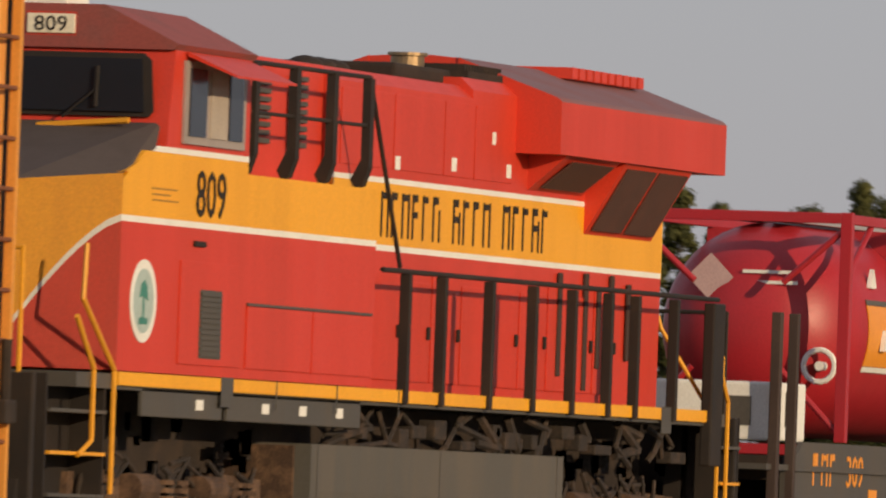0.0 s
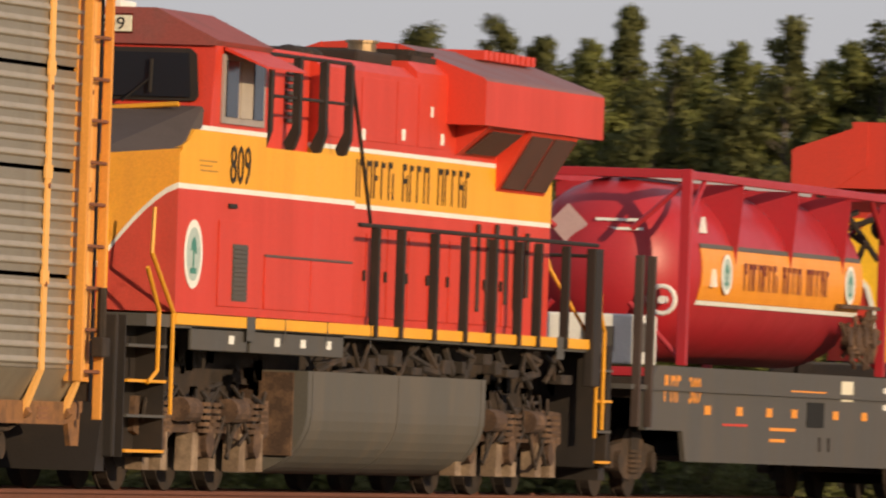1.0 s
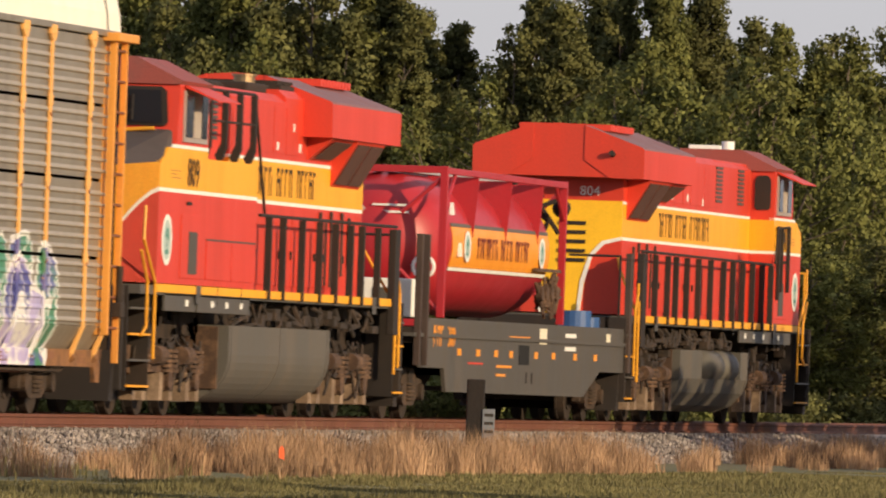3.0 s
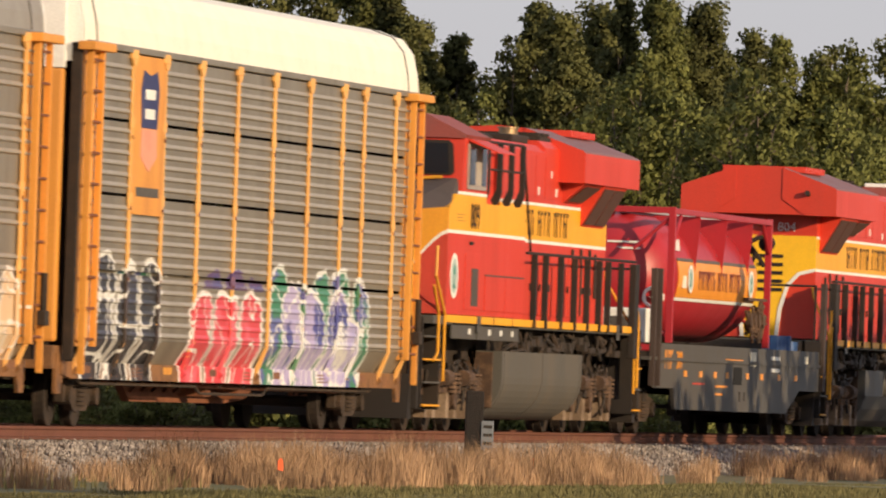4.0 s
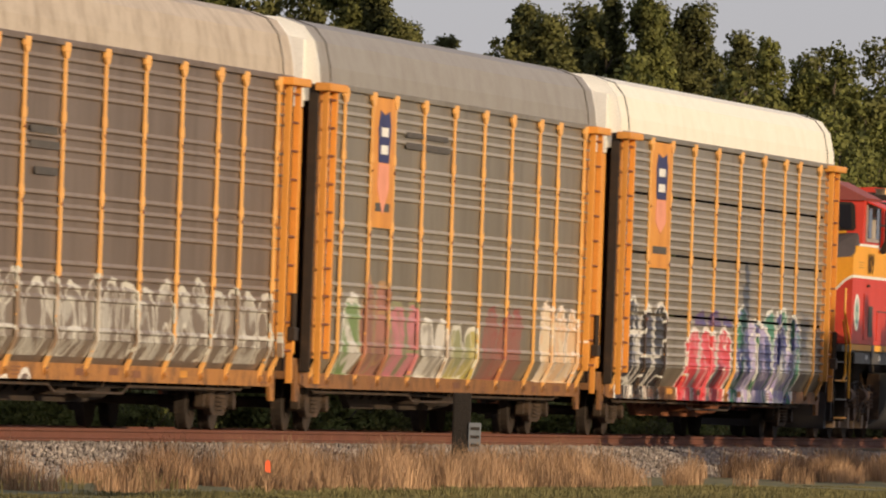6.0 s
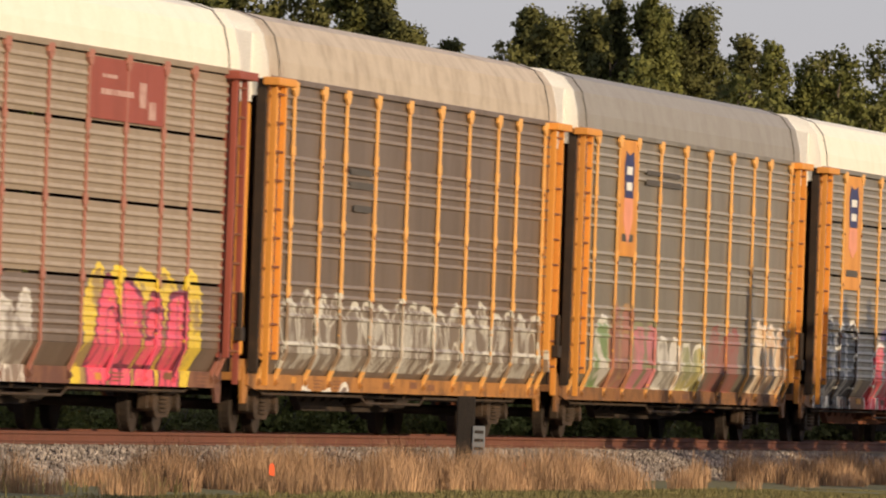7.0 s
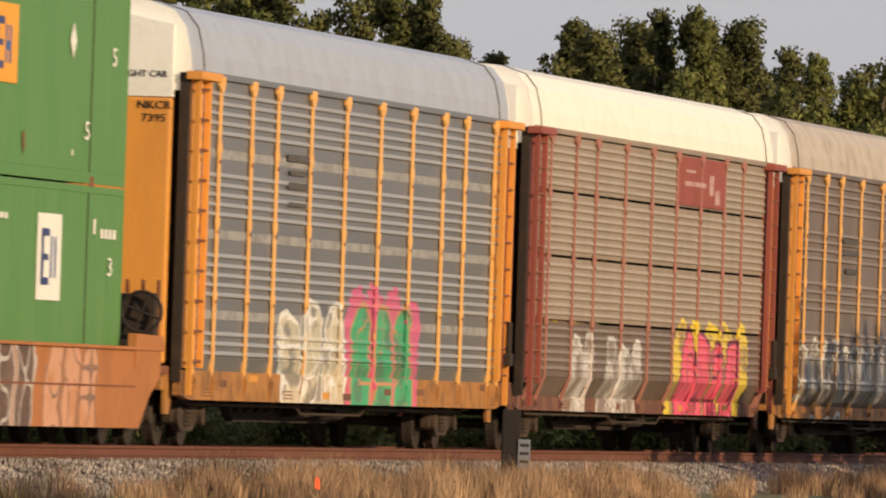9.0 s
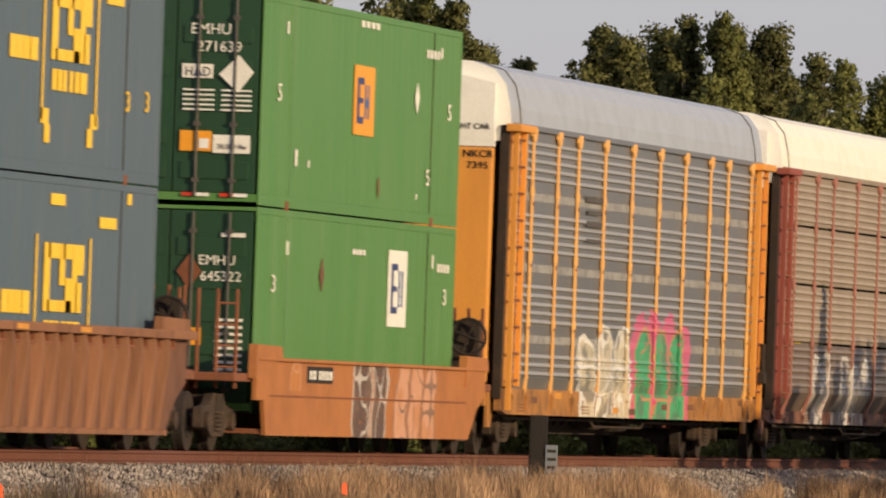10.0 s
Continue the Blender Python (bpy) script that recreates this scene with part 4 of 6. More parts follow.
for x0, x1, z0, z1 in ((2.9, 5.2, 4.62, 4.7), (5.6, 6.1, 4.5, 4.85), (6.3, 6.8, 4.35, 4.6), (3.0, 4.0, 4.85, 4.9)):
    plate_on(panel_d, x0, x1, z0, z1, WORNWHITE, "mark", "", -1.513)
for car, x0, x1, z0, z1 in ((rack_c, -6.0, -4.0, 3.75, 3.85), (rack_c, -6.0, -4.2, 3.95, 4.05), (rack_c, -5.6, -4.1, 3.4, 3.5), (rack_b, -5.4, -1.4, 4.42, 4.52), (rack_b, -5.4, -1.6, 4.6, 4.68), (rack_e, -5.6, -3.9, 4.15, 4.25),
                            (rack_e, -5.5, -4.0, 3.75, 3.85), (rack_e, -5.5, -4.0, 3.5, 3.56), (rack_e, -5.4, -4.1, 3.95, 4.02)):
    plate_on(car, x0, x1, z0, z1, STENCIL, "stencil", "bar of worn illegible stencilling", -1.503)
for z, words in ((4.68, "NKCR"), (4.50, "7395")):
    text("reporting_mark", words, 0.155, BLACK, rack_e, -13.21, -1.03, z, "back", 1.15, "black stencilled reporting mark")
text("stencil", "FREIGHT CAR", 0.13, BLACK, rack_e, -13.19, -0.80, 5.12, "back", 1.0, "black stencilled words")
# silver repair strips on the blue-grey rack
SCUFF = sprayed(mat("scuffed_silver", (0.36, 0.35, 0.33), 0.6, 0.3, dirt=(0.17, 0.17, 0.17), amount=1.0, scale=3, grain=0.3), "scuffed_silver_sprayed", TAGS["e"])
for x0, x1 in zip(P9, P9[1:]):
    for z in (4.06, 2.93, 1.80):
        plate_on(rack_e, x0 + 0.06, x1 - 0.06, z, z + 0.13, SCUFF, "scuff_strip", "", -1.468)

# ---- locomotives ----
LOGO = mat("logo_green", (0.05, 0.22, 0.18), 0.5, amount=0.2)
LOGOFIELD = mat("logo_field", (0.40, 0.50, 0.48), 0.5, amount=0.3, scale=6)
MESH = mat("radiator_mesh", (0.07, 0.03, 0.022), 0.8, dirt=(0.13, 0.05, 0.035), amount=0.5, scale=4)
NOSEGREY = mat("antiglare", (0.07, 0.055, 0.05), 0.8, amount=0.4)
BRASS = mat("stack_metal", (0.36, 0.25, 0.14), 0.4, 0.8, amount=0.4)
HANDY = mat("rail_yellow", (0.75, 0.34, 0.02), 0.5, amount=0.3)
SMALLPRINT = mat("small_print", (0.35, 0.16, 0.02), 0.5, amount=0.2)
# hood end: a lemon tone, raised to stand in for the sun it lacks
LEMONLIT = mat("lemon_yellow", (0.90, 0.52, 0.02), 0.45, amount=0.25)
BARBROWN = mat("vent_dark", (0.05, 0.028, 0.022), 0.8, amount=0.4)
LAMP = mat("number_board", (0.75, 0.70, 0.55), 0.5, amount=0.1)
ALU = mat("window_alu", (0.42, 0.36, 0.33), 0.5, 0.3, amount=0.3)
CREAM = mat("cab_curtain", (0.40, 0.35, 0.30), 0.7, amount=0.3)


def letter_bars(parent, x0, x1, y, z0, z1, words, material, name="lettering"):
    """A painted name as plain upright strokes of its size, one piece a letter."""
    n = sum(words) + len(words) - 1
    w, k = (x1 - x0) / n, 0
    s = 1 if y > 0 else -1
    for count in words:
        for _ in range(count):
            bm = bm_new()
            a = x0 + k * w
            e = a + w * 0.74
            box(bm, a, a + w * 0.15, y, y + s * 0.004, z0, z1)
            if k % 5 in (1, 3):
                box(bm, e - w * 0.15, e, y, y + s * 0.004, z0, z1 - (0.0 if k % 2 else 0.12))
            box(bm, a + w * 0.2, e - w * 0.2, y, y + s * 0.004, z1 - 0.07, z1 - 0.01 * (k % 2))
            if k % 4 == 0:
                box(bm, a + w * 0.2, e - w * 0.2, y, y + s * 0.004, z0 + 0.2, z0 + 0.26)
            part(name, bm, material, parent)
            k += 1
        k += 1


def seal(parent, x, y, z, w, h):
    s = 1 if y > 0 else -1
    bm = bm_new()
    rod(bm, (0, 0, 0), (0, s * 0.006, 0), 0.5, 32)
    bmesh.ops.transform(bm, matrix=Matrix.Diagonal((w, 1, h, 1)), verts=bm.verts)
    o = part("emblem", bm, WHITE, parent, "white oval emblem with green palm")
    o.location = (x, y, z)
    bm = bm_new()
    slab(bm, [(-0.03, -0.2), (0.03, -0.2), (0.03, 0.05), (0.16, 0.0), (0.12, 0.18), (0.02, 0.25), (-0.1, 0.2), (-0.17, 0.04), (-0.03, 0.06)], "y", s * 0.006, s * 0.01)
    box(bm, -0.16, 0.16, s * 0.006, s * 0.01, -0.28, -0.2)
    bmesh.ops.transform(bm, matrix=Matrix.Diagonal((w, 1, h, 1)), verts=bm.verts)
    part("palm", bm, LOGO, o)
    bm = bm_new()
    rod(bm, (0, s * 0.004, 0), (0, s * 0.0062, 0), 0.39, 28)
    bmesh.ops.transform(bm, matrix=Matrix.Diagonal((w, 1, h, 1)), verts=bm.verts)
    part("emblem_field", bm, LOGOFIELD, o, "pale blue-green emblem field")


def side_strip(bm, pts, lower, upper):
    """Upright faces along plan points between two heights, each given as a function of the way along."""
    n = len(pts) - 1
    rows = []
    for i, (x, y) in enumerate(pts):
        rows.append((bm.verts.new((x, y, lower(i / n))), bm.verts.new((x, y, upper(i / n)))))
    for a, b in zip(rows, rows[1:]):
        bm.faces.new((a[0], b[0], b[1], a[1]))


def loco_truck(parent, x):
    for q in (-1.95, 0.0, 1.95):
        wheelset(parent, x + q, 0.53)
    for s in (-1, 1):
        y = s * 1.12
        bm = bm_new()
        slab(bm, [(x - 2.75, 0.62), (x - 2.7, 0.98), (x - 1.3, 1.02), (x - 1.0, 0.9), (x + 1.0, 0.9), (x + 1.3, 1.02), (x + 2.7, 0.98), (x + 2.75, 0.62), (x + 2.4, 0.55),
                  (x + 1.4, 0.55), (x + 1.2, 0.62), (x - 1.2, 0.62), (x - 1.4, 0.55), (x - 2.4, 0.55)], "y", y - 0.08, y + 0.08)
        part("truck_frame", bm, TRUCK, parent, "dusty cast locomotive truck frame")
        for q in (-1.95, 0.0, 1.95):
            for d in (-0.36, 0.36):
                bm = bm_new()
                a = x + q + d
                slab(bm, [(a - 0.14, 0.22), (a + 0.14, 0.22), (a + 0.11, 0.62), (a - 0.11, 0.62)], "y", y - 0.1, y + s * 0.02 + 0.1)
                part("pedestal", bm, PED, parent, "dust-caked pedestal leg")
            bm = bm_new()
            rod(bm, (x + q, y - 0.17, 0.53), (x + q, y + 0.17, 0.53), 0.17, 14)
            box(bm, x + q - 0.24, x + q + 0.24, y - 0.1, y + 0.1, 0.36, 0.68, 0.04)
            part("journal_box", bm, TRUCK, parent)
            for d in (-0.2, 0.2):
                bm = bm_new()
                for k in range(5):
                    rod(bm, (x + q + d, y + s * 0.12, 0.62 + 0.07 * k), (x + q + d, y + s * 0.12, 0.662 + 0.07 * k), 0.10, 12)
                part("coil_spring", bm, TRUCK, parent)
        for q in (-1.0, 0.95):
            bm = bm_new()
            rod(bm, (x + q - 0.3, y + s * 0.16, 0.86), (x + q + 0.25, y + s * 0.16, 0.86), 0.13, 14)
            rod(bm, (x + q + 0.25, y + s * 0.16, 0.86), (x + q + 0.55, y + s * 0.16, 0.78), 0.035, 8)
            part("brake_cylinder", bm, TRUCK, parent)
        bm = bm_new()
        rr = random.Random(int(x * 10) + s)
        for k in range(16):
            a = x + rr.uniform(-2.6, 2.6)
            pipe(bm, [(a, y + s * 0.1, rr.uniform(0.95, 1.2)), (a + rr.uniform(-0.6, 0.6), y + s * 0.14, rr.uniform(0.8, 1.15)), (a + rr.uniform(-0.7, 0.7), y + s * 0.12, rr.uniform(0.3, 0.8))], 0.022, 6)
        for k in range(18):
            a, b = x + rr.uniform(-2.6, 2.5), rr.uniform(0.9, 1.38)
            box(bm, a, a + rr.uniform(0.12, 0.35), y - 0.05, y + s * 0.1 + 0.05, b, b + rr.uniform(0.08, 0.22), 0.015)
        tagged(part("brake_rigging", bm, PIPES, parent, "dusty hoses and brake pipes"), kind="stuff")
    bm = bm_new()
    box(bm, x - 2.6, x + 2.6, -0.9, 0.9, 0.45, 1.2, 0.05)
    part("bogie_core", bm, GRIMESHADE, parent)


def locomotive(u, number, turned, label):
    car = rolling("locomotive", u, label, "locomotive", "locomotives of the train")
    if turned:
        MOVING[-1] = (car, u, 0.0, 0.0, 180.0)
    CW, HW = 1.50, 1.05
    Z0, S0, S1, S2, S3 = 1.86, 3.14, 3.195, 3.765, 3.815  # deck, lower white line, yellow, upper white line
    # cab and the full-width electrical locker behind it, in painted bands
    for z0, z1, m, nm, x0 in ((Z0, S0, RED, "side_wall", -8.9), (S0, S1, WHITE, "stripe", -8.9), (S1, S2, YELLOW, "yellow_band", -8.9)):
        bm = bm_new()
        slab(bm, [(x0, z0), (x0, min(z1, 3.5)), (x0 if z1 < 3.5 else -8.3, z1), (-5.4, z1), (-5.4, z0)], "y", -CW, CW)
        part(nm, bm, m, car)
        bm = bm_new()
        box(bm, -5.392, -1.5, -CW + 0.008, HW - 0.02 if turned else CW - 0.008, z0, z1 if m is not YELLOW else 3.66)
        part(nm, bm, m, car)
    # nose with the white line sweeping down
    for s in (-1, 1):
        pts = [(-8.9 - 0.85 * k / 8, s * (1.5 - 0.72 * k / 8)) for k in range(9)]
        f = lambda q: S0 - 1.0 * q ** 1.4
        g = lambda q: S0 + 0.06 - 1.0 * q ** 1.4
        for lo, hi, m, nm in ((lambda q: Z0, f, RED, "nose_side"), (f, g, WHITE, "stripe"), (g, lambda q: 3.55 - 0.1 * q, YELLOW, "nose_side")):
            bm = bm_new()
            side_strip(bm, pts, lo, hi)
            bmesh.ops.solidify(bm, geom=bm.faces[:], thickness=-0.02 * s)
            part(nm, bm, m, car)
    bm = bm_new()
    box(bm, -9.75, -9.72, -0.78, 0.78, 2.2, 3.45)
    part("nose_front", bm, YELLOW, car)
    bm = bm_new()
    box(bm, -9.75, -9.72, -0.78, 0.78, Z0, 2.19)
    part("nose_front", bm, RED, car)
    bm = bm_new()
    box(bm, -9.77, -9.75, -0.35, 0.25, 2.0, 3.4, 0.005)
    part("nose_door", bm, YELLOW, car)
    bm = bm_new()
    ring = [bm.verts.new(p) for p in ((-8.9, -1.49, 3.54), (-9.75, -0.78, 3.45), (-9.75, 0.78, 3.45), (-8.9, 1.49, 3.54), (-7.6, 1.40, 4.05), (-7.6, -1.40, 4.05), (-8.0, -1.49, 3.80), (-8.0, 1.49, 3.80))]
    bmesh.ops.convex_hull(bm, input=ring)
    part("nose_top", bm, NOSEGREY, car, "matt dark anti-glare nose top")
    for s in (-1, 1):
        bm = bm_new()
        slab(bm, [(-8.88, S2 - 0.2), (-8.88, 3.56), (-8.1, S2), (-8.1, S2 - 0.2)], "y", s * 1.40, s * 1.503)
        part("cheek", bm, YELLOW, car)
    # upper cab
    bm = bm_new()
    slab(bm, [(-7.74, S2), (-7.70, 4.03), (-7.56, 4.71), (-5.4, 4.73), (-5.4, S2)], "y", -CW, CW)
    part("cab", bm, RED, car)
    for s in (-1, 1):
        bm = bm_new()
        slab(bm, [(-8.08, S2), (-7.98, S3), (-5.4, S3), (-5.4, S2)], "y", s * 1.40, s * 1.504)
        part("stripe", bm, WHITE, car)
    bm = bm_new()
    slab(bm, [(-CW - 0.04, 4.71), (-0.85, 5.04), (0.85, 5.04), (CW + 0.04, 4.71), (CW, 4.66), (-CW, 4.66)], "x", -7.62, -5.35)
    part("cab_roof", bm, ROOFRED, car, "red cab roof with sloping shoulders")
    bm = bm_new()
    box(bm, -7.0, -6.4, -0.3, 0.3, 5.03, 5.13, 0.02)
    rod(bm, (-6.0, 0.5, 5.03), (-6.0, 0.5, 5.2), 0.12, 12)
    part("roof_hatch", bm, WHITE, car, "white antenna dome and hatch")
    # windshield, number board, lamps
    for s in (-1, 1):
        bm = bm_new()
        slab(bm, [(s * 0.08, 4.07), (s * 1.32, 4.07), (s * 1.36, 4.12), (s * 1.33, 4.56), (s * 1.26, 4.62), (s * 0.12, 4.62), (s * 0.08, 4.56)], "x", -0.03, 0.0)
        part("window_seal", bm, BLACK, car).matrix_basis = pose(-7.70, 0, 0, 0, 0, 0)
        bm = bm_new()
        slab(bm, [(s * 0.13, 4.11), (s * 1.28, 4.11), (s * 1.25, 4.57), (s * 0.13, 4.57)], "x", -0.045, 0.01)
        part("windshield", bm, GLASS, car, "dark glossy windshield pane").matrix_basis = pose(-7.71, 0, 0, 0, 0, 0)
        bm = bm_new()
        rod(bm, (-7.79, s * 0.55, 4.05), (-7.78, s * 0.85, 4.3), 0.012, 6)
        rod(bm, (-7.78, s * 0.85, 4.15), (-7.78, s * 0.86, 4.5), 0.02, 6)
        part("wiper", bm, BLACK, car)
        bm = bm_new()
        rod(bm, (-7.9, s * 1.2, 4.03), (-7.85, s * 0.35, 3.97), 0.028, 6)
        part("grab_bar", bm, HANDY, car)
        bm = bm_new()
        box(bm, -7.62, -7.45, s * 0.12, s * 0.62, 4.74, 4.99, 0.02)
        part("board_box", bm, RED, car)
        bm = bm_new()
        box(bm, -7.635, -7.61, s * 0.15, s * 0.59, 4.78, 4.95, 0.008)
        nb = part("number_board", bm, LAMP, car, "pale number board")
        text("digits", number, 0.19, BLACK, nb, -7.638, s * 0.37, 4.80, "back", 1.1)
        # side window with awning
        y = s * CW
        bm = bm_new()
        box(bm, -7.35, -5.62, y - 0.004, y + s * 0.03, 3.86, 4.58)
        part("window_frame", bm, ALU, car, "pale aluminium side window frame")
        for a, b, m, nm in ((-7.24, -6.78, GLASS, "pane"), (-6.66, -6.2, CREAM, "blind"), (-6.12, -5.74, GLASS, "pane")):
            bm = bm_new()
            box(bm, a, b, y + s * 0.03, y + s * 0.045, 3.93, 4.52)
            part(nm, bm, m, car)
        bm = bm_new()
        slab(bm, [(s * 1.52, 4.62), (s * 1.98, 4.44), (s * 1.98, 4.46), (s * 1.52, 4.66)], "x", -7.3, -5.6)
        part("awning", bm, RED, car, "sheet metal sun awning over the side window")
        # number, emblem, locker door
        o = text("number", number, 0.58, BLACK, car, -6.45, s * 1.507, 3.245, "side", 1.0, "black painted road number")
        if s > 0:
            o.rotation_euler.z = math.pi
        seal(car, -8.25, s * 1.504, 2.47, 0.72, 0.72)
        bm = bm_new()
        box(bm, -7.25, -5.55, y, y + s * 0.015, 1.95, 2.85, 0.006)
        d = part("locker_door", bm, RED, car)
        bm = bm_new()
        for k in range(12):
            box(bm, -6.68, -6.1, y + s * 0.015, y + s * 0.03, 2.03 + k * 0.048, 2.06 + k * 0.048)
        box(bm, -6.7, -6.08, y + s * 0.014, y + s * 0.018, 2.01, 2.61)
        part("louvre", bm, GREY, d, "dark grey louvred vent")
        if not (turned and s > 0):
            for a, b in ((-5.3, -3.4), (-3.36, -1.6)):
                bm = bm_new()
                box(bm, a, b, y - s * 0.008, y + s * 0.008, 1.95, 2.5, 0.005)
                part("access_panel", bm, RED, car)
            bm = bm_new()
            box(bm, -5.3, -1.6, y - s * 0.008, y + s * 0.014, 2.505, 2.53)
            part("drip_rail", bm, GREY, car)
        bm = bm_new()
        box(bm, -6.9, -6.6, y, y + s * 0.03, 2.98, 3.03, 0.008)
        part("grab_iron", bm, BLACK, car)
        bm = bm_new()
        for k in range(3):
            box(bm, -8.1 + 0.02 * k, -7.4 + 0.02 * k - 0.2 * (k == 1), y, y + s * 0.004, 3.44 - 0.05 * k, 3.455 - 0.05 * k)
        part("marking", bm, SMALLPRINT, car, "small illegible lettering")
        # railed walkway on the locker
        if not (turned and s > 0):
            for x in (-5.2, -4.0, -2.88, -1.78):
                bm = bm_new()
                slab(bm, [(s * 1.37, 3.66), (s * 1.44, 3.68), (s * 1.5, 3.85), (s * 1.5, 4.66), (s * 1.42, 4.66), (s * 1.42, 3.92), (s * 1.33, 3.74)], "x", x - 0.06, x + 0.06)
                part("walkway_post", bm, BLACK, car, "black flat steel railing post")
            bm = bm_new()
            pipe(bm, [(-5.3, s * 1.46, 4.66), (-1.75, s * 1.46, 4.67), (-0.5, s * 1.42, 2.98)], 0.022)
            pipe(bm, [(-5.3, s * 1.46, 4.22), (-1.75, s * 1.46, 4.23)], 0.018)
            part("walkway_rail", bm, BLACK, car)
        else:
            # the narrow side: cab rear window, steps rail beside the cab
            bm = bm_new()
            slab(bm, [(1.12, 4.0), (1.16, 3.95), (1.38, 3.95), (1.42, 4.0), (1.42, 4.5), (1.36, 4.58), (1.18, 4.58), (1.12, 4.5)], "x", -5.40, -5.37)
            part("rear_window", bm, BLACK, car, "dark rounded cab rear window")
            for x in (-5.75, -6.15, -7.0):
                bm = bm_new()
                box(bm, x - 0.045, x + 0.045, 1.52, 1.58, 2.45 if x < -6 else 2.3, 3.66, 0.01)
                part("handrail_post", bm, BLACK, car, "black flat handrail post")
            bm = bm_new()
            pipe(bm, [(-5.35, 1.55, 2.96), (-5.6, 1.55, 3.62), (-7.1, 1.55, 3.66)], 0.022)
            part("step_handrail", bm, BLACK, car)
    # hood bands
    for z0, z1, m, nm in ((Z0, S0, RED, "hood_wall"), (S0, S1, WHITE, "stripe"), (S1, S2, YELLOW, "yellow_band"), (S2, S3, WHITE, "stripe")):
        bm = bm_new()
        box(bm, -5.38 if turned else -1.5, 9.5, -HW, HW, z0, z1)
        part(nm, bm, m, car)
    bm = bm_new()
    box(bm, -5.4, -1.52, -0.95, 0.95, 3.66, 4.78, 0.03)
    part("locker_top", bm, RED, car)
    bm = bm_new()
    slab(bm, [(-HW, S3), (-HW, 4.66), (-0.9, 4.78), (0.9, 4.78), (HW, 4.66), (HW, S3)], "x", -5.38 if turned else -1.5, 2.85)
    slab(bm, [(-HW, S3), (-HW, 4.74), (-0.92, 4.86), (0.92, 4.86), (HW, 4.74), (HW, S3)], "x", 2.85, 9.5)
    part("upper_hood", bm, RED, car, "red upper hood casing")
    for s in (-1, 1):
        y = s * HW
        # doors along the engine compartment
        k = 0
        for a, b in ((-1.3, -0.4), (-0.34, 0.7), (0.76, 1.66), (1.72, 2.62), (2.68, 3.58), (3.64, 4.54), (4.6, 5.5), (5.56, 6.3), (6.36, 7.1), (7.16, 7.9)):
            bm = bm_new()
            box(bm, a, b, y, y + s * 0.018, 1.95, 2.95 if k % 2 else 2.88, 0.008)
            d = part("hood_door", bm, RED, car)
            bm = bm_new()
            box(bm, b - 0.12, b - 0.06, y + s * 0.018, y + s * 0.05, 2.35, 2.47, 0.01)
            part("latch", bm, BLACK, d)
            k += 1
        for j, (x, lo, hi) in enumerate(((5.9, 2.1, 3.1), (6.35, 2.0, 2.95), (6.8, 1.98, 3.12), (7.25, 2.2, 3.0), (7.7, 2.15, 3.12), (8.3, 2.3, 3.05))):
            bm = bm_new()
            box(bm, x - 0.06, x + 0.06, y + s * 0.012, y + s * 0.04, lo, hi, 0.01)
            part("vent_slot", bm, BARBROWN, car, "narrow dark brown upright bar")
        for x in (0.4, 2.2, 4.0):
            bm = bm_new()
            box(bm, x, x + 0.16, y, y + s * 0.012, 3.9 + 0.05 * (x > 2), 4.03 + 0.05 * (x > 2), 0.004)
            part("decal", bm, WHITE, car)
        bm = bm_new()
        box(bm, 3.5, 3.62, y, y + s * 0.012, 4.25, 4.37, 0.004)
        part("decal", bm, WHITE, car)
        for a, b in ((-1.3, 0.3), (0.36, 1.9), (1.96, 2.8), (2.95, 4.2)):
            bm = bm_new()
            box(bm, a, b, y, y + s * 0.01, 3.9, 4.6, 0.005)
            part("upper_panel", bm, RED, car)
        letter_bars(car, -0.3, 5.6, s * (HW + 0.003), 3.27, 3.69, (7, 4, 5), BLACK)
        # locker louvres in the upper hood
        for a, b in ((-4.9, -4.4), (-3.7, -3.2), (-2.6, -2.1)) if not (turned and s > 0) else ((-4.3, -3.7), (-1.7, -1.0)):
            bm = bm_new()
            near = 0.955 if not (turned and s > 0) else HW
            for q in range(9):
                box(bm, a, b, s * near, s * (near + 0.03), 4.0 + 0.075 * q, 4.045 + 0.075 * q)
            part("intake_louvre", bm, GREY, car)
        # radiator wings
        bm = bm_new()
        slab(bm, [(s * 0.9, 4.2), (s * 1.5, 4.2), (s * 1.5, 4.7), (s * 1.46, 4.74), (s * 0.45, 5.1), (s * 0.45, 4.5)], "x", 4.3, 10.14)
        for f in bm.faces:
            f.material_index = 1 if f.normal.z > 0.5 else 0
        part("radiator_wing", bm, (RED, GREYRED), car, "red overhanging radiator box")
        bm = bm_new()
        slab(bm, [(s * 1.05, 3.86), (s * 1.44, 4.2), (s * 1.05, 4.2)], "x", 4.75, 6.6)
        slab(bm, [(s * 1.05, 3.5), (s * 1.46, 4.2), (s * 1.05, 4.2)], "x", 6.72, 9.1)
        part("screen_frame", bm, RED, car)
        for a, b, lo in ((5.0, 6.4, 3.9), (6.85, 7.85, 3.55), (7.98, 8.98, 3.55)):
            t0 = (lo - (3.86 if a < 6 else 3.5)) / (0.34 if a < 6 else 0.70)
            w = 0.39 if a < 6 else 0.41
            bm = bm_new()
            slab(bm, [(s * (1.06 + w * t0), lo), (s * (1.06 + w * 0.92), 4.15), (s * (1.075 + w * 0.92), 4.14), (s * (1.075 + w * t0), lo - 0.01)], "x", a, b)
            part("radiator_screen", bm, MESH, car, "dark brown radiator mesh screen")
        # deck edge, skirt and handrails
        y = s * 1.5
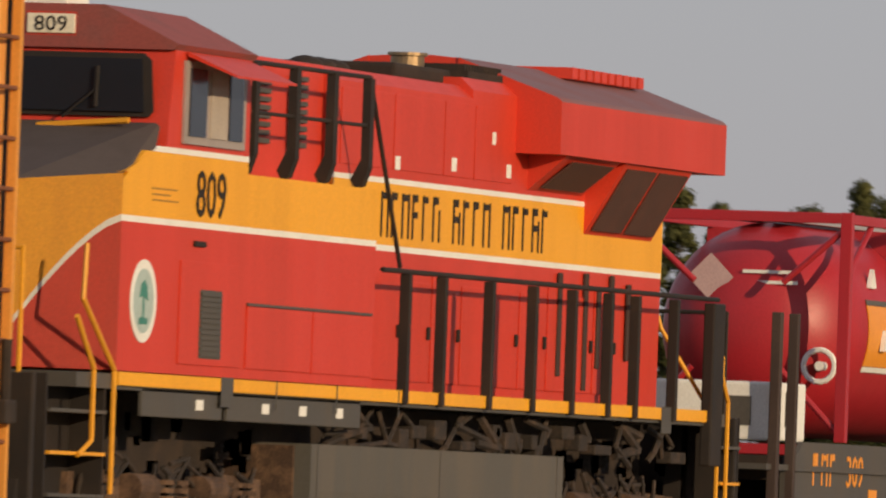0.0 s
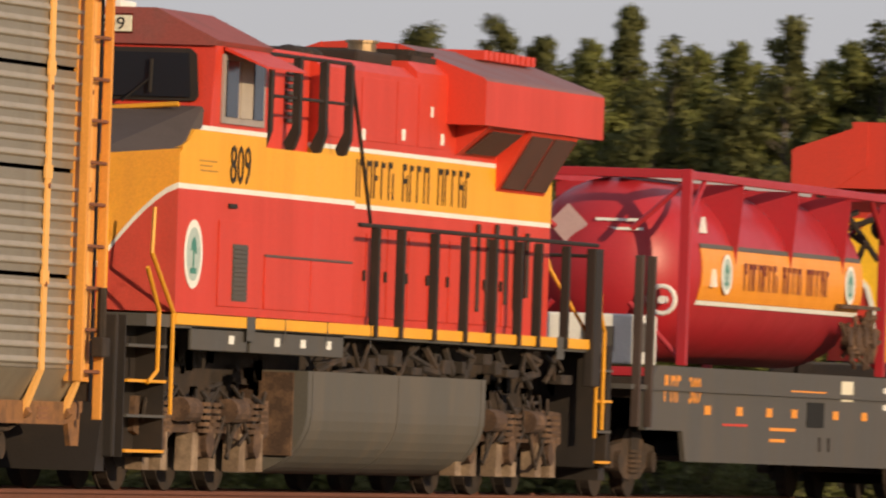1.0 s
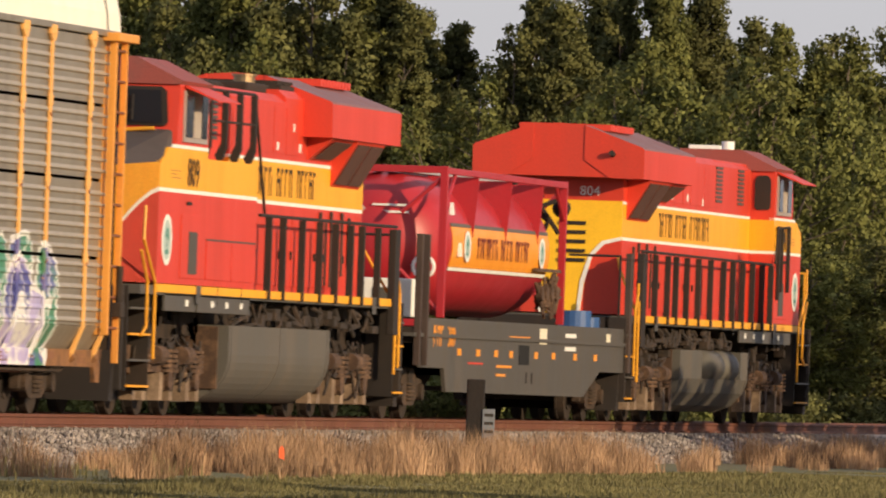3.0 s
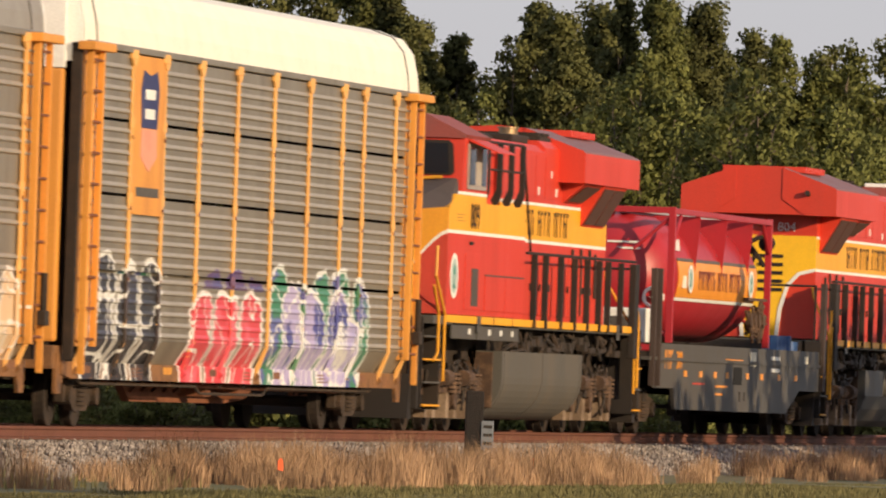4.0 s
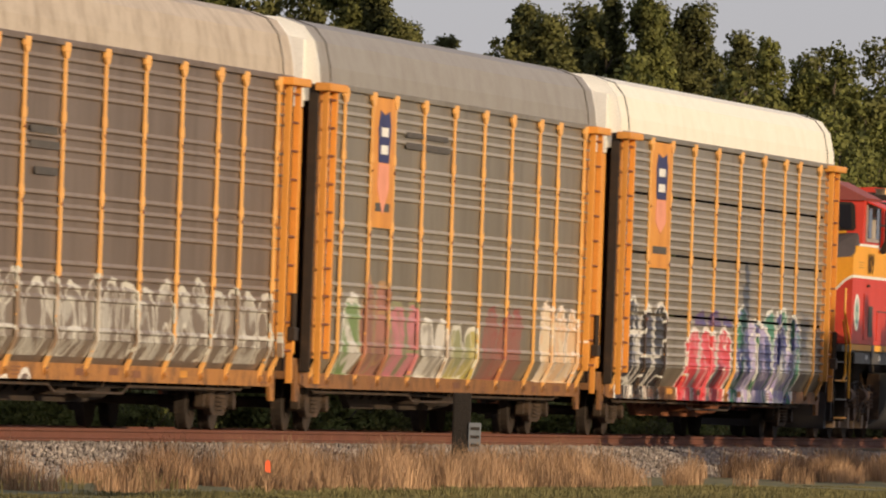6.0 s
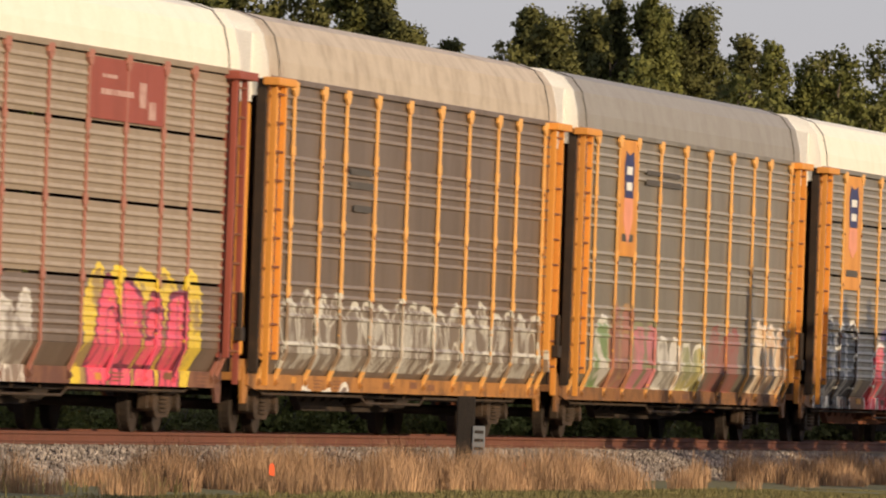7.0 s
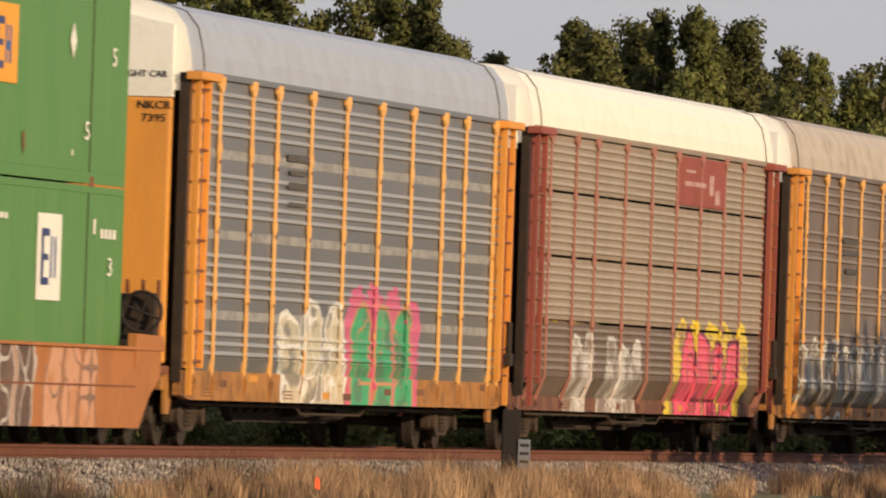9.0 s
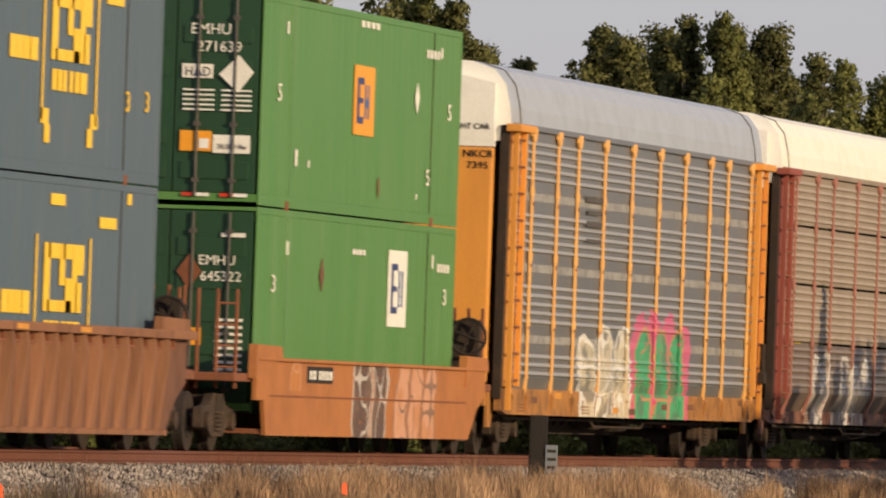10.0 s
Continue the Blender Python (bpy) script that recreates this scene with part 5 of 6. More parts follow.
        bm = bm_new()
        box(bm, -8.85, 10.3, y - 0.01, y + 0.01, 1.735, 1.85)
        part("deck_edge", bm, YELLOW, car, "yellow reflective deck edge")
        for x in (-6.0, -4.4, -2.6, -0.7, 8.1):
            bm = bm_new()
            box(bm, x, x + (0.35 if x in (-6.0, 8.1) else 0.02), y + s * 0.01, y + s * 0.016, 1.6, 1.86)
            part("edge_mark", bm, GREY, car)
        for x0, x1 in ((-8.1, -5.85), (-5.7, -1.75)):
            bm = bm_new()
            box(bm, x0, x1, y - s * 0.06, y - s * 0.02, 1.48, 1.73, 0.01)
            part("skirt", bm, GREY, car, "grey side skirt below the deck")
        for x in (-6.6, -4.7, -3.6, -2.5):
            bm = bm_new()
            box(bm, x, x + 0.2, y - s * 0.02, y - s * 0.014, 1.56, 1.65)
            part("skirt_mark", bm, WHITE, car)
        for x in (-0.54, 0.6, 2.14, 3.57, 4.9, 6.15, 7.1, 8.48) + ((-1.7, -2.9, -4.1, -5.2) if turned and s > 0 else ()):
            bm = bm_new()
            box(bm, x - 0.045, x + 0.045, y - 0.05, y + 0.05, 1.72, 2.92, 0.01)
            part("handrail_post", bm, BLACK, car, "black flat handrail post")
        bm = bm_new()
        box(bm, 9.75, 10.15, y - 0.06, y + 0.06, 1.3, 2.92, 0.02)
        part("end_post", bm, BLACK, car)
        bm = bm_new()
        pipe(bm, [(-5.3 if turned and s > 0 else -1.3, y, 2.94), (10.05, y, 2.96)], 0.025)
        part("handrail", bm, BLACK, car)
        for bend in ([(-9.8, y, 2.92), (-9.85, y, 2.45), (-8.95, y, 1.86), (-8.95, y, 0.8)], [(-10.0, y, 2.3), (-9.5, y, 1.86), (-9.5, y, 1.25), (-9.85, y, 1.12)], [(10.3, y, 2.4), (10.3, y, 2.2), (10.55, y, 1.95), (10.55, y, 0.8)],
                     [(10.2, y, 2.1), (10.2, y, 0.7)], [(9.55, s * 1.0, 2.85), (9.6, s * 1.05, 2.65), (10.0, s * 1.4, 1.95)]):
            bm = bm_new()
            pipe(bm, bend, 0.023)
            part("step_rail", bm, HANDY, car, "yellow bent step handrail")
        # stepwells
        for x0, x1 in ((-10.6, -9.0), (10.4, 11.2)):
            bm = bm_new()
            slab(bm, [(x0, 0.35), (x1, 0.35), (x1, 1.8), (x0, 1.8)], "y", y - s * 0.42, y - s * 0.36)
            part("stepwell", bm, BLACK, car)
            bm = bm_new()
            slab(bm, [(s * 0.9, 0.35), (s * 1.45, 0.35), (s * 1.45, 1.8), (s * 0.9, 1.8)], "x", x1 - 0.04, x1)
            part("stepwell_side", bm, BLACK, car)
            bm = bm_new()
            slab(bm, [(s * 0.9, 0.35), (s * 1.45, 0.35), (s * 1.45, 1.8), (s * 0.9, 1.8)], "x", x0, x0 + 0.04)
            part("stepwell_side", bm, BLACK, car)
            for q in range(4):
                bm = bm_new()
                box(bm, x0 + 0.05, x1 - 0.05, y - s * 0.36, y - s * 0.02, 0.4 + 0.36 * q, 0.43 + 0.36 * q)
                part("step", bm, HANDY if q % 2 == 0 else GREY, car)
        # pipes and boxes under the deck
        bm = bm_new()
        rr = random.Random(8 + s)
        for q in range(14):
            a, b = rr.uniform(-1.7, 9.3), rr.uniform(1.3, 1.5)
            box(bm, a, a + rr.uniform(0.15, 0.6), s * 1.2, s * 1.36, b, b + rr.uniform(0.08, 0.2), 0.015)
        for q in range(20):
            a = rr.uniform(-1.8, 9.4)
            pipe(bm, [(a, s * 1.3, 1.66), (a + rr.uniform(-0.7, 0.7), s * 1.34, rr.uniform(1.35, 1.6)), (a + rr.uniform(-1, 1), s * 1.3, rr.uniform(1.25, 1.55))], rr.uniform(0.02, 0.05), 6)
        tagged(part("underdeck_piping", bm, PIPES, car), kind="stuff")
        # fuel tank cheek or air reservoirs
        if turned:
            for q in (0, 1):
                bm = bm_new()
                rod(bm, (-1.6 + 1.75 * q, s * 1.22, 1.02), (-0.1 + 1.75 * q, s * 1.22, 1.02), 0.3, 20)
                part("air_reservoir", bm, TANKGREY, car, "grey round air reservoir", True)
    # deck body, ends, pilot, fuel tank
    bm = bm_new()
    box(bm, -9.9, 10.6, -1.48, 1.48, 1.70, 1.83)
    part("deck", bm, GREY, car)
    bm = bm_new()
    box(bm, -9.0, 9.5, -0.9, 0.9, 1.15, 1.69)
    part("main_frame", bm, GRIMESHADE, car)
    for x in (-3.13, 4.98):
        bm = bm_new()
        box(bm, x - 0.02, x + 0.02, -1.3, 1.3, 0.4, 1.3, 0.01)
        part("tank_end", bm, TRUCK, car, "dirty brown tank end plate")
    for x, d in ((-10.9, -1), (11.1, 1)):
        bm = bm_new()
        box(bm, x - 0.05, x + 0.05, -1.45, 1.45, 0.35, 1.8, 0.02)
        slab(bm, [(x, 0.2), (x + d * 0.35, 0.2), (x + d * 0.1, 0.9), (x, 0.9)], "y", -1.35, 1.35)
        part("pilot", bm, BLACK, car, "black pilot plate with plough")
        coupler(car, x, d)
        bm = bm_new()
        pipe(bm, [(x, -1.3, 1.8), (x, -1.3, 2.85), (x, -0.4, 2.85)], 0.022)
        part("end_rail", bm, BLACK if d > 0 else HANDY, car)
        bm = bm_new()
        pipe(bm, [(x, 1.3, 1.8), (x, 1.3, 2.85), (x, 0.4, 2.85)], 0.022)
        part("end_rail", bm, BLACK if d > 0 else HANDY, car)
    bm = bm_new()
    flank = [(-0.75 - 0.70 * math.sin(radians(9 * k)), 0.90 - 0.70 * math.cos(radians(9 * k))) for k in range(11)]  # the round lower flank
    sect = [(-1.45, 1.32)] + flank[::-1] + [(-a, b) for a, b in flank] + [(1.45, 1.32)]
    if turned:
        sect = [(-1.45, 0.8), (-1.36, 0.55), (-1.15, 0.32), (-0.85, 0.2), (0.85, 0.2), (1.15, 0.32), (1.36, 0.55), (1.45, 0.8), (0.8, 0.8), (0.8, 1.32), (-0.8, 1.32), (-0.8, 0.8)]
    slab(bm, sect, "x", -3.1, 4.95)
    if turned:
        for a, b in ((-3.1, -2.2), (2.4, 4.95)):
            slab(bm, [(-1.44, 0.78), (-1.44, 1.3), (1.44, 1.3), (1.44, 0.78)], "x", a, b)
    part("fuel_tank", bm, TANKGREY, car, "dusty grey fuel tank with curved flanks")
    for x in (-2.9, 0.9, 4.75):
        bm = bm_new()
        slab(bm, [(a * 1.004, b - 0.003) for a, b in sect], "x", x - 0.02, x + 0.02)
        part("tank_seam", bm, GREY, car)
    loco_truck(car, -6.5)
    loco_truck(car, 7.0)
    # roof gear
    bm = bm_new()
    rod(bm, (2.65, -0.45, 4.78), (2.65, -0.45, 5.04), 0.16, 20)
    rod(bm, (2.65, -0.45, 5.04), (2.65, -0.45, 5.07), 0.19, 20)
    part("exhaust_chimney", bm, BRASS, car, "brass-coloured exhaust stack")
    bm = bm_new()
    box(bm, 1.3, 3.1, -0.75, 0.75, 4.78, 4.93, 0.04)
    part("silencer_hatch", bm, GRIMESHADE, car)
    bm = bm_new()
    for q in range(3):
        bmesh.ops.create_icosphere(bm, subdivisions=2, radius=0.19, matrix=Matrix.LocRotScale((-0.4 + 0.4 * q, -0.4, 4.80), None, (1, 1, 0.6)))
    part("blower_cover", bm, GRIMESHADE, car)
    bm = bm_new()
    for q in range(14):
        box(bm, 3.2 + 0.09 * q, 3.24 + 0.09 * q, -0.85, 0.85, 4.86, 5.0)
    box(bm, 3.15, 4.5, -0.9, 0.9, 4.85, 4.93)
    part("roof_grille", bm, GRIMESHADE, car, "dark roof grille")
    bm = bm_new()
    slab(bm, [(-0.9, 4.21), (-0.9, 4.6), (-0.46, 5.095), (0, 5.13), (0.46, 5.095), (0.9, 4.6), (0.9, 4.21)], "x", 4.32, 10.12)
    part("radiator_roof", bm, RED, car)
    for q in range(10):
        bm = bm_new()
        box(bm, 7.0 + 0.26 * q, 7.18 + 0.26 * q, -0.8, 0.8, 5.02, 5.13)
        part("radiator_slat", bm, RED, car)
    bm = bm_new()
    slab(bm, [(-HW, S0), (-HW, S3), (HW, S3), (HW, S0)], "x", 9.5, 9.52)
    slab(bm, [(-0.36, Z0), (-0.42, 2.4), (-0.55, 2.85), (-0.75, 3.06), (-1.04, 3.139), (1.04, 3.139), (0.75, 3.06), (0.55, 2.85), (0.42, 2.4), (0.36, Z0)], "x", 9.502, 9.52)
    part("hood_end", bm, LEMONLIT, car, "yellow hood end with white curved line")
    for s in (-1, 1):
        bm = bm_new()
        slab(bm, [(s * 0.36, Z0), (s * 0.42, 2.4), (s * 0.55, 2.85), (s * 0.75, 3.06), (s * 1.04, 3.14), (s * 1.04, 3.2), (s * 0.71, 3.12), (s * 0.49, 2.88), (s * 0.35, 2.42), (s * 0.29, Z0)], "x", 9.52, 9.535)
        part("stripe", bm, WHITE, car)
    for q in range(5):
        bm = bm_new()
        box(bm, 9.52, 9.55, -0.05, 0.42, 2.75 + 0.16 * q, 2.81 + 0.16 * q)
        part("end_louvre", bm, BLACK, car)
    o = text("number", number, 0.24, WHITE, car, 9.515, 0.47, 3.90, "back", 1.0, "white painted road number")
    o.rotation_euler.z = math.pi
    o.location.x = 9.515
    bm = bm_new()
    rod(bm, (10.1, 0.95, 4.6), (10.28, 0.95, 4.63), 0.05, 12)
    part("end_lamp", bm, BLACK, car)
    return car


loco_a = locomotive(113.0, "809", False, "red and yellow diesel locomotive with black handrails and dusty trucks")
loco_b = locomotive(157.3, "804", True, "red and yellow diesel locomotive with yellow hood end, coupled backwards")

# ---- tank container on its grey car ----
tank = rolling("tank_container", 135.0, "red tank container with yellow band in a red steel frame", "tank container", z=1.47)
bm = bm_new()
prof = [(-5.62, 0.0), (-5.55, 0.45), (-5.38, 0.78), (-5.1, 1.0), (-4.75, 1.12), (4.75, 1.12), (5.1, 1.0), (5.38, 0.78), (5.55, 0.45), (5.62, 0.0)]
n = 40
rings = []
for x, r in prof:
    rings.append([bm.verts.new((x, r * math.cos(2 * math.pi * k / n), 1.18 + r * math.sin(2 * math.pi * k / n))) for k in range(n)] if r else [bm.verts.new((x, 0, 1.18))])
for a, b in zip(rings, rings[1:]):
    for k in range(n):
        q = (k + 1) % n
        if len(a) == 1:
            bm.faces.new((a[0], b[q], b[k]))
        elif len(b) == 1:
            bm.faces.new((a[k], a[q], b[0]))
        else:
            bm.faces.new((a[k], a[q], b[q], b[k]))
bmesh.ops.recalc_face_normals(bm, faces=bm.faces[:])
vessel = part("vessel", bm, TANKRED, tank, "glossy red cylindrical tank vessel", True)


def bowed(z0, z1, r, x0, x1, far=False):
    """A thin sheet that lies on the vessel's flank."""
    bm = bm_new()
    s = 1 if far else -1
    ring = []
    for k in range(9):
        z = z0 + (z1 - z0) * k / 8
        ring.append((s * math.sqrt(max(0, r * r - (z - 1.18) ** 2)), z))
    ring += [(y - s * 0.012, z) for y, z in ring[::-1]]
    return slab(bm, ring, "x", x0, x1)


BAND = mat("band_orange", (0.80, 0.30, 0.02), 0.4, amount=0.3, dirt=(0.6, 0.2, 0.03))
band = part("band", bowed(0.82, 1.46, 1.135, -4.72, 4.72), BAND, tank, "orange-yellow painted name band")
part("band_line", bowed(1.465, 1.52, 1.137, -4.72, 4.72), TANKGREY, tank)
part("band_line", bowed(0.76, 0.815, 1.137, -4.72, 4.72), WHITE, tank)
letter_bars(tank, -2.4, 2.7, -1.142, 0.98, 1.32, (7, 4, 5), mat("letter_maroon", (0.16, 0.02, 0.015), 0.5, amount=0.1))
seal(tank, -3.4, -1.142, 1.16, 0.6, 0.5)
seal(tank, 3.9, -1.142, 1.16, 0.6, 0.5)
for x, y, z, w, h in ((-4.3, -1.0, 1.75, 0.25, 0.2), (-4.2, -1.137, 1.1, 0.2, 0.22)):
    bm = bm_new()
    slab(bm, [(x - w / 2, z - h / 2), (x + w / 2, z - h / 2), (x, z + h / 2)], "y", y - 0.05, y - 0.03 + 0.03)
    part("decal", bm, WHITE, tank)
for x in (-5.9, 5.78):
    for y in (-1.22, 1.1):
        bm = bm_new()
        box(bm, x, x + 0.12, y, y + 0.12, 0, 2.4, 0.008)
        part("frame_post", bm, TANKRED, tank)
    for z in (0.0, 2.28):
        bm = bm_new()
        box(bm, x + 0.002, x + 0.118, -1.1, 1.1, z + 0.005, z + 0.115, 0.008)
        part("end_beam", bm, TANKRED, tank)
    for s in (-1, 1):
        for za, zb in ((0.12, 0.75), (2.2, 1.65)):
            bm = bm_new()
            rod(bm, (x + 0.06, s * 1.1, za), (x + 0.06, s * 0.48, zb), 0.035, 8)
            part("end_brace", bm, TANKRED, tank)
for y in (-1.22, 1.12):
    for z in (0.03, 2.28):
        bm = bm_new()
        box(bm, -5.78, 5.78, y, y + 0.1, z, z + 0.1, 0.008)
        part("frame_rail", bm, TANKRED, tank)
    s = -1 if y < 0 else 1
    for x0, x1 in ((-5.8, -4.9), (5.8, 4.9)):
        bm = bm_new()
        rod(bm, (x0, s * 1.17, 1.75), (x1, s * 1.17, 2.3), 0.035, 8)
        part("corner_brace", bm, TANKRED, tank)
for x in (-2.85, 0.35, 3.5):
    for s in (-1, 1):
        ring = [(s * 1.2, 2.28), (s * 1.2, 2.1), (s * 1.12, 1.2)]
        for k in range(7):
            a = radians(2 + 11 * k)
            ring.append((s * 1.125 * math.cos(a), 1.18 + 1.125 * math.sin(a)))
        ring.append((s * 0.35, 2.28))
        bm = bm_new()
        slab(bm, ring, "x", x - 0.012, x + 0.012)
        part("gusset", bm, TANKRED, tank, "triangular red saddle gusset")
bm = bm_new()
for k in range(2):
    box(bm, -5.0, 5.0, -0.35 + 0.4 * k, -0.05 + 0.4 * k, 2.31, 2.35)
part("roof_walk", bm, mat("walk_grating", (0.45, 0.46, 0.48), 0.5, 0.4), tank, "pale grating walkway")
bm = bm_new()
rr = random.Random(5)
for k in range(26):
    a, b = rr.uniform(3.7, 5.6), rr.uniform(0.2, 0.8)
    pipe(bm, [(a, -1.12 + rr.uniform(0, 0.08), b), (a + rr.uniform(-0.4, 0.4), -1.17, rr.uniform(0.05, 0.9)), (a + rr.uniform(-0.5, 0.4), -1.12, rr.uniform(0.1, 0.75))], 0.028, 6)
for k in range(4):
    rod(bm, (3.8 + 0.5 * k, -1.2, 0.5), (3.8 + 0.5 * k, -1.1, 0.5), 0.13, 12)
box(bm, 3.2, 5.6, -1.2, -1.12, 0.86, 0.91)
tagged(part("valve_gear", bm, TRUCK, tank, "dusty valves and filling pipes"), kind="stuff")
bm = bm_new()
for k in range(14):
    pipe(bm, [(5.65 + rr.uniform(-0.1, 0.1), rr.uniform(-1, 0.2), rr.uniform(1.2, 2.4)), (5.8, rr.uniform(-1.1, 0.2), rr.uniform(1.4, 2.5))], 0.04, 6)
bmesh.ops.create_icosphere(bm, subdivisions=2, radius=0.16, matrix=Matrix.Translation((6.0, -1.1, 1.95)))
tagged(part("end_fitting", bm, GRIMESHADE, tank), kind="stuff")
bm = bm_new()
pipe(bm, [(-5.47, -0.80 + 0.17 * math.cos(radians(24 * k)), 0.80 + 0.17 * math.sin(radians(24 * k))) for k in range(16)], 0.03)
rod(bm, (-5.3, -0.80, 0.80), (-5.47, -0.80, 0.80), 0.05, 10)
part("hatch_ring", bm, WHITE, tank, "white ring of a hatch on the tank end")
bm = bm_new()
slab(bm, [(0.75, 1.5), (1.0, 1.75), (0.75, 2.0), (0.5, 1.75)], "x", -5.5, -5.49)
part("placard", bm, mat("placard_grey", (0.5, 0.35, 0.35), 0.6), tank, "faded diamond placard").location = (-0.02, -0.35, -0.05)
bm = bm_new()
for k in range(2):
    box(bm, -5.47, -5.46, -0.45 + 0.04 * k, 0.15, 1.64 + 0.11 * k, 1.675 + 0.11 * k)
part("marking", bm, WHITE, tank, "two bars of illegible white lettering").location = (-0.05, -0.1, 0)

# the vessel and the upper frame stand above the sunk bottom beams
for ob in tank.children:
    if not (ob.name.split(".")[0] in ("frame_rail", "end_beam") and max(v.co.z for v in ob.data.vertices) < 0.5):
        ob.location.z += 0.15

flat = rolling("tender_flat_car", 136.0, "grey low flat car carrying a tank container, with yellow squares", "railcar")
SIDE = [(-9.9, 0.82), (-9.9, 1.3), (-9.2, 1.6), (10.0, 1.6), (10.4, 1.3), (10.4, 0.85), (7.6, 0.85), (5.9, 0.42), (-7.6, 0.45), (-7.8, 0.82)]
for y in (-1.42, 1.36):
    bm = bm_new()
    slab(bm, SIDE, "y", y, y + 0.06)
    part("side_plate", bm, GREY, flat, "dark grey car side plate")
bm = bm_new()
box(bm, -9.8, 10.3, -1.36, 1.36, 1.2, 1.45)
box(bm, -7.4, 5.8, -1.36, 1.36, 0.46, 0.52)
box(bm, -9.9, 10.4, -0.3, 0.3, 0.7, 1.3)
part("floor_frame", bm, GRIMESHADE, flat)
for k, x in enumerate((-6.46, -4.67, -2.96, -1.49, 0.98, 2.74, 4.96, 7.08)):
    bm = bm_new()
    box(bm, x - 0.16, x + 0.16, -1.428, -1.42, 1.03, 1.14)
    part("reflector", bm, BAND, flat, "yellow reflector square")
# no hole here: a flush near-black patch carries the dark of the opening
bm = bm_new()
box(bm, -0.75, 0.25, -1.43, -1.42, 0.92, 1.24)
part("cut_out", bm, mat("void_black", (0.003, 0.003, 0.003), 1.0, amount=0.1, grain=0.02, bump=0.0), flat, "flush black patch drawn as a dark opening")
text("digits", "309", 0.46, BAND, flat, -7.2, -1.424, 1.16, "side", 1.0, "yellow painted car number")
letter_bars(flat, -8.85, -7.85, -1.421, 1.16, 1.49, (3,), BAND)
for x0, x1, z0, z1, m in ((-1.7, 0.35, 1.33, 1.38, BAND), (1.3, 2.0, 1.27, 1.53, LAMP), (3.9, 5.0, 1.4, 1.47, WHITE), (3.9, 5.0, 1.18, 1.25, WHITE), (-2.9, -1.4, 0.86, 0.9, BAND), (-2.9, -2.0, 0.72, 0.76, BAND),
                          (-5.6, -4.2, 0.9, 0.93, RED), (8.2, 8.6, 1.3, 1.5, LAMP)):
    bm = bm_new()
    box(bm, x0, x1, -1.426, -1.42, z0, z1)
    part("marking", bm, m, flat, "bar of illegible painted lettering")
for x in (0.0, 0.55):
    bm = bm_new()
    box(bm, x, x + 0.12, -1.428, -1.42, 0.62, 0.8)
    part("handle_mark", bm, BLACK, flat)
POSTBROWN = mat("post_brown", (0.045, 0.028, 0.022), 0.7, dirt=(0.09, 0.06, 0.045), amount=0.5)
for x, w in ((-10.5, 0.06), (-9.85, 0.05), (10.3, 0.14)):
    for y in (-1.5, 1.4):
        bm = bm_new()
        box(bm, x - w, x + w, y, y + 0.1, 0.85, 2.9, 0.01)
        part("guard_post", bm, POSTBROWN, flat, "dark steel end guard post")
bm = bm_new()
box(bm, -10.75, 10.75, -1.45, 1.45, 1.3, 1.36)
part("end_deck", bm, GREY, flat)
bm = bm_new()
box(bm, -9.6, -8.4, -1.2, 0.2, 1.6, 2.2, 0.03)
cab = part("equipment_box", bm, WHITE, flat, "white equipment box on the car end")
bm = bm_new()
box(bm, -9.61, -9.6, -0.95, -0.55, 1.75, 2.05)
part("dark_panel", bm, GREY, cab)
bm = bm_new()
box(bm, -9.2, -8.8, -1.21, -1.2, 1.75, 2.1)
part("dark_panel", bm, GREY, cab)
BLUE = mat("barrel_blue", (0.04, 0.10, 0.26), 0.4, amount=0.2)
for x in (8.0, 8.9):
    bm = bm_new()
    rod(bm, (x, -0.9, 1.6), (x, -0.9, 1.88 if x < 8.5 else 1.78), 0.28, 18)
    part("drum", bm, BLUE, flat, "blue plastic drum")
for d in (-1, 1):
    freight_truck(flat, 8.9 * d)
    coupler(flat, 10.4 * d, d)

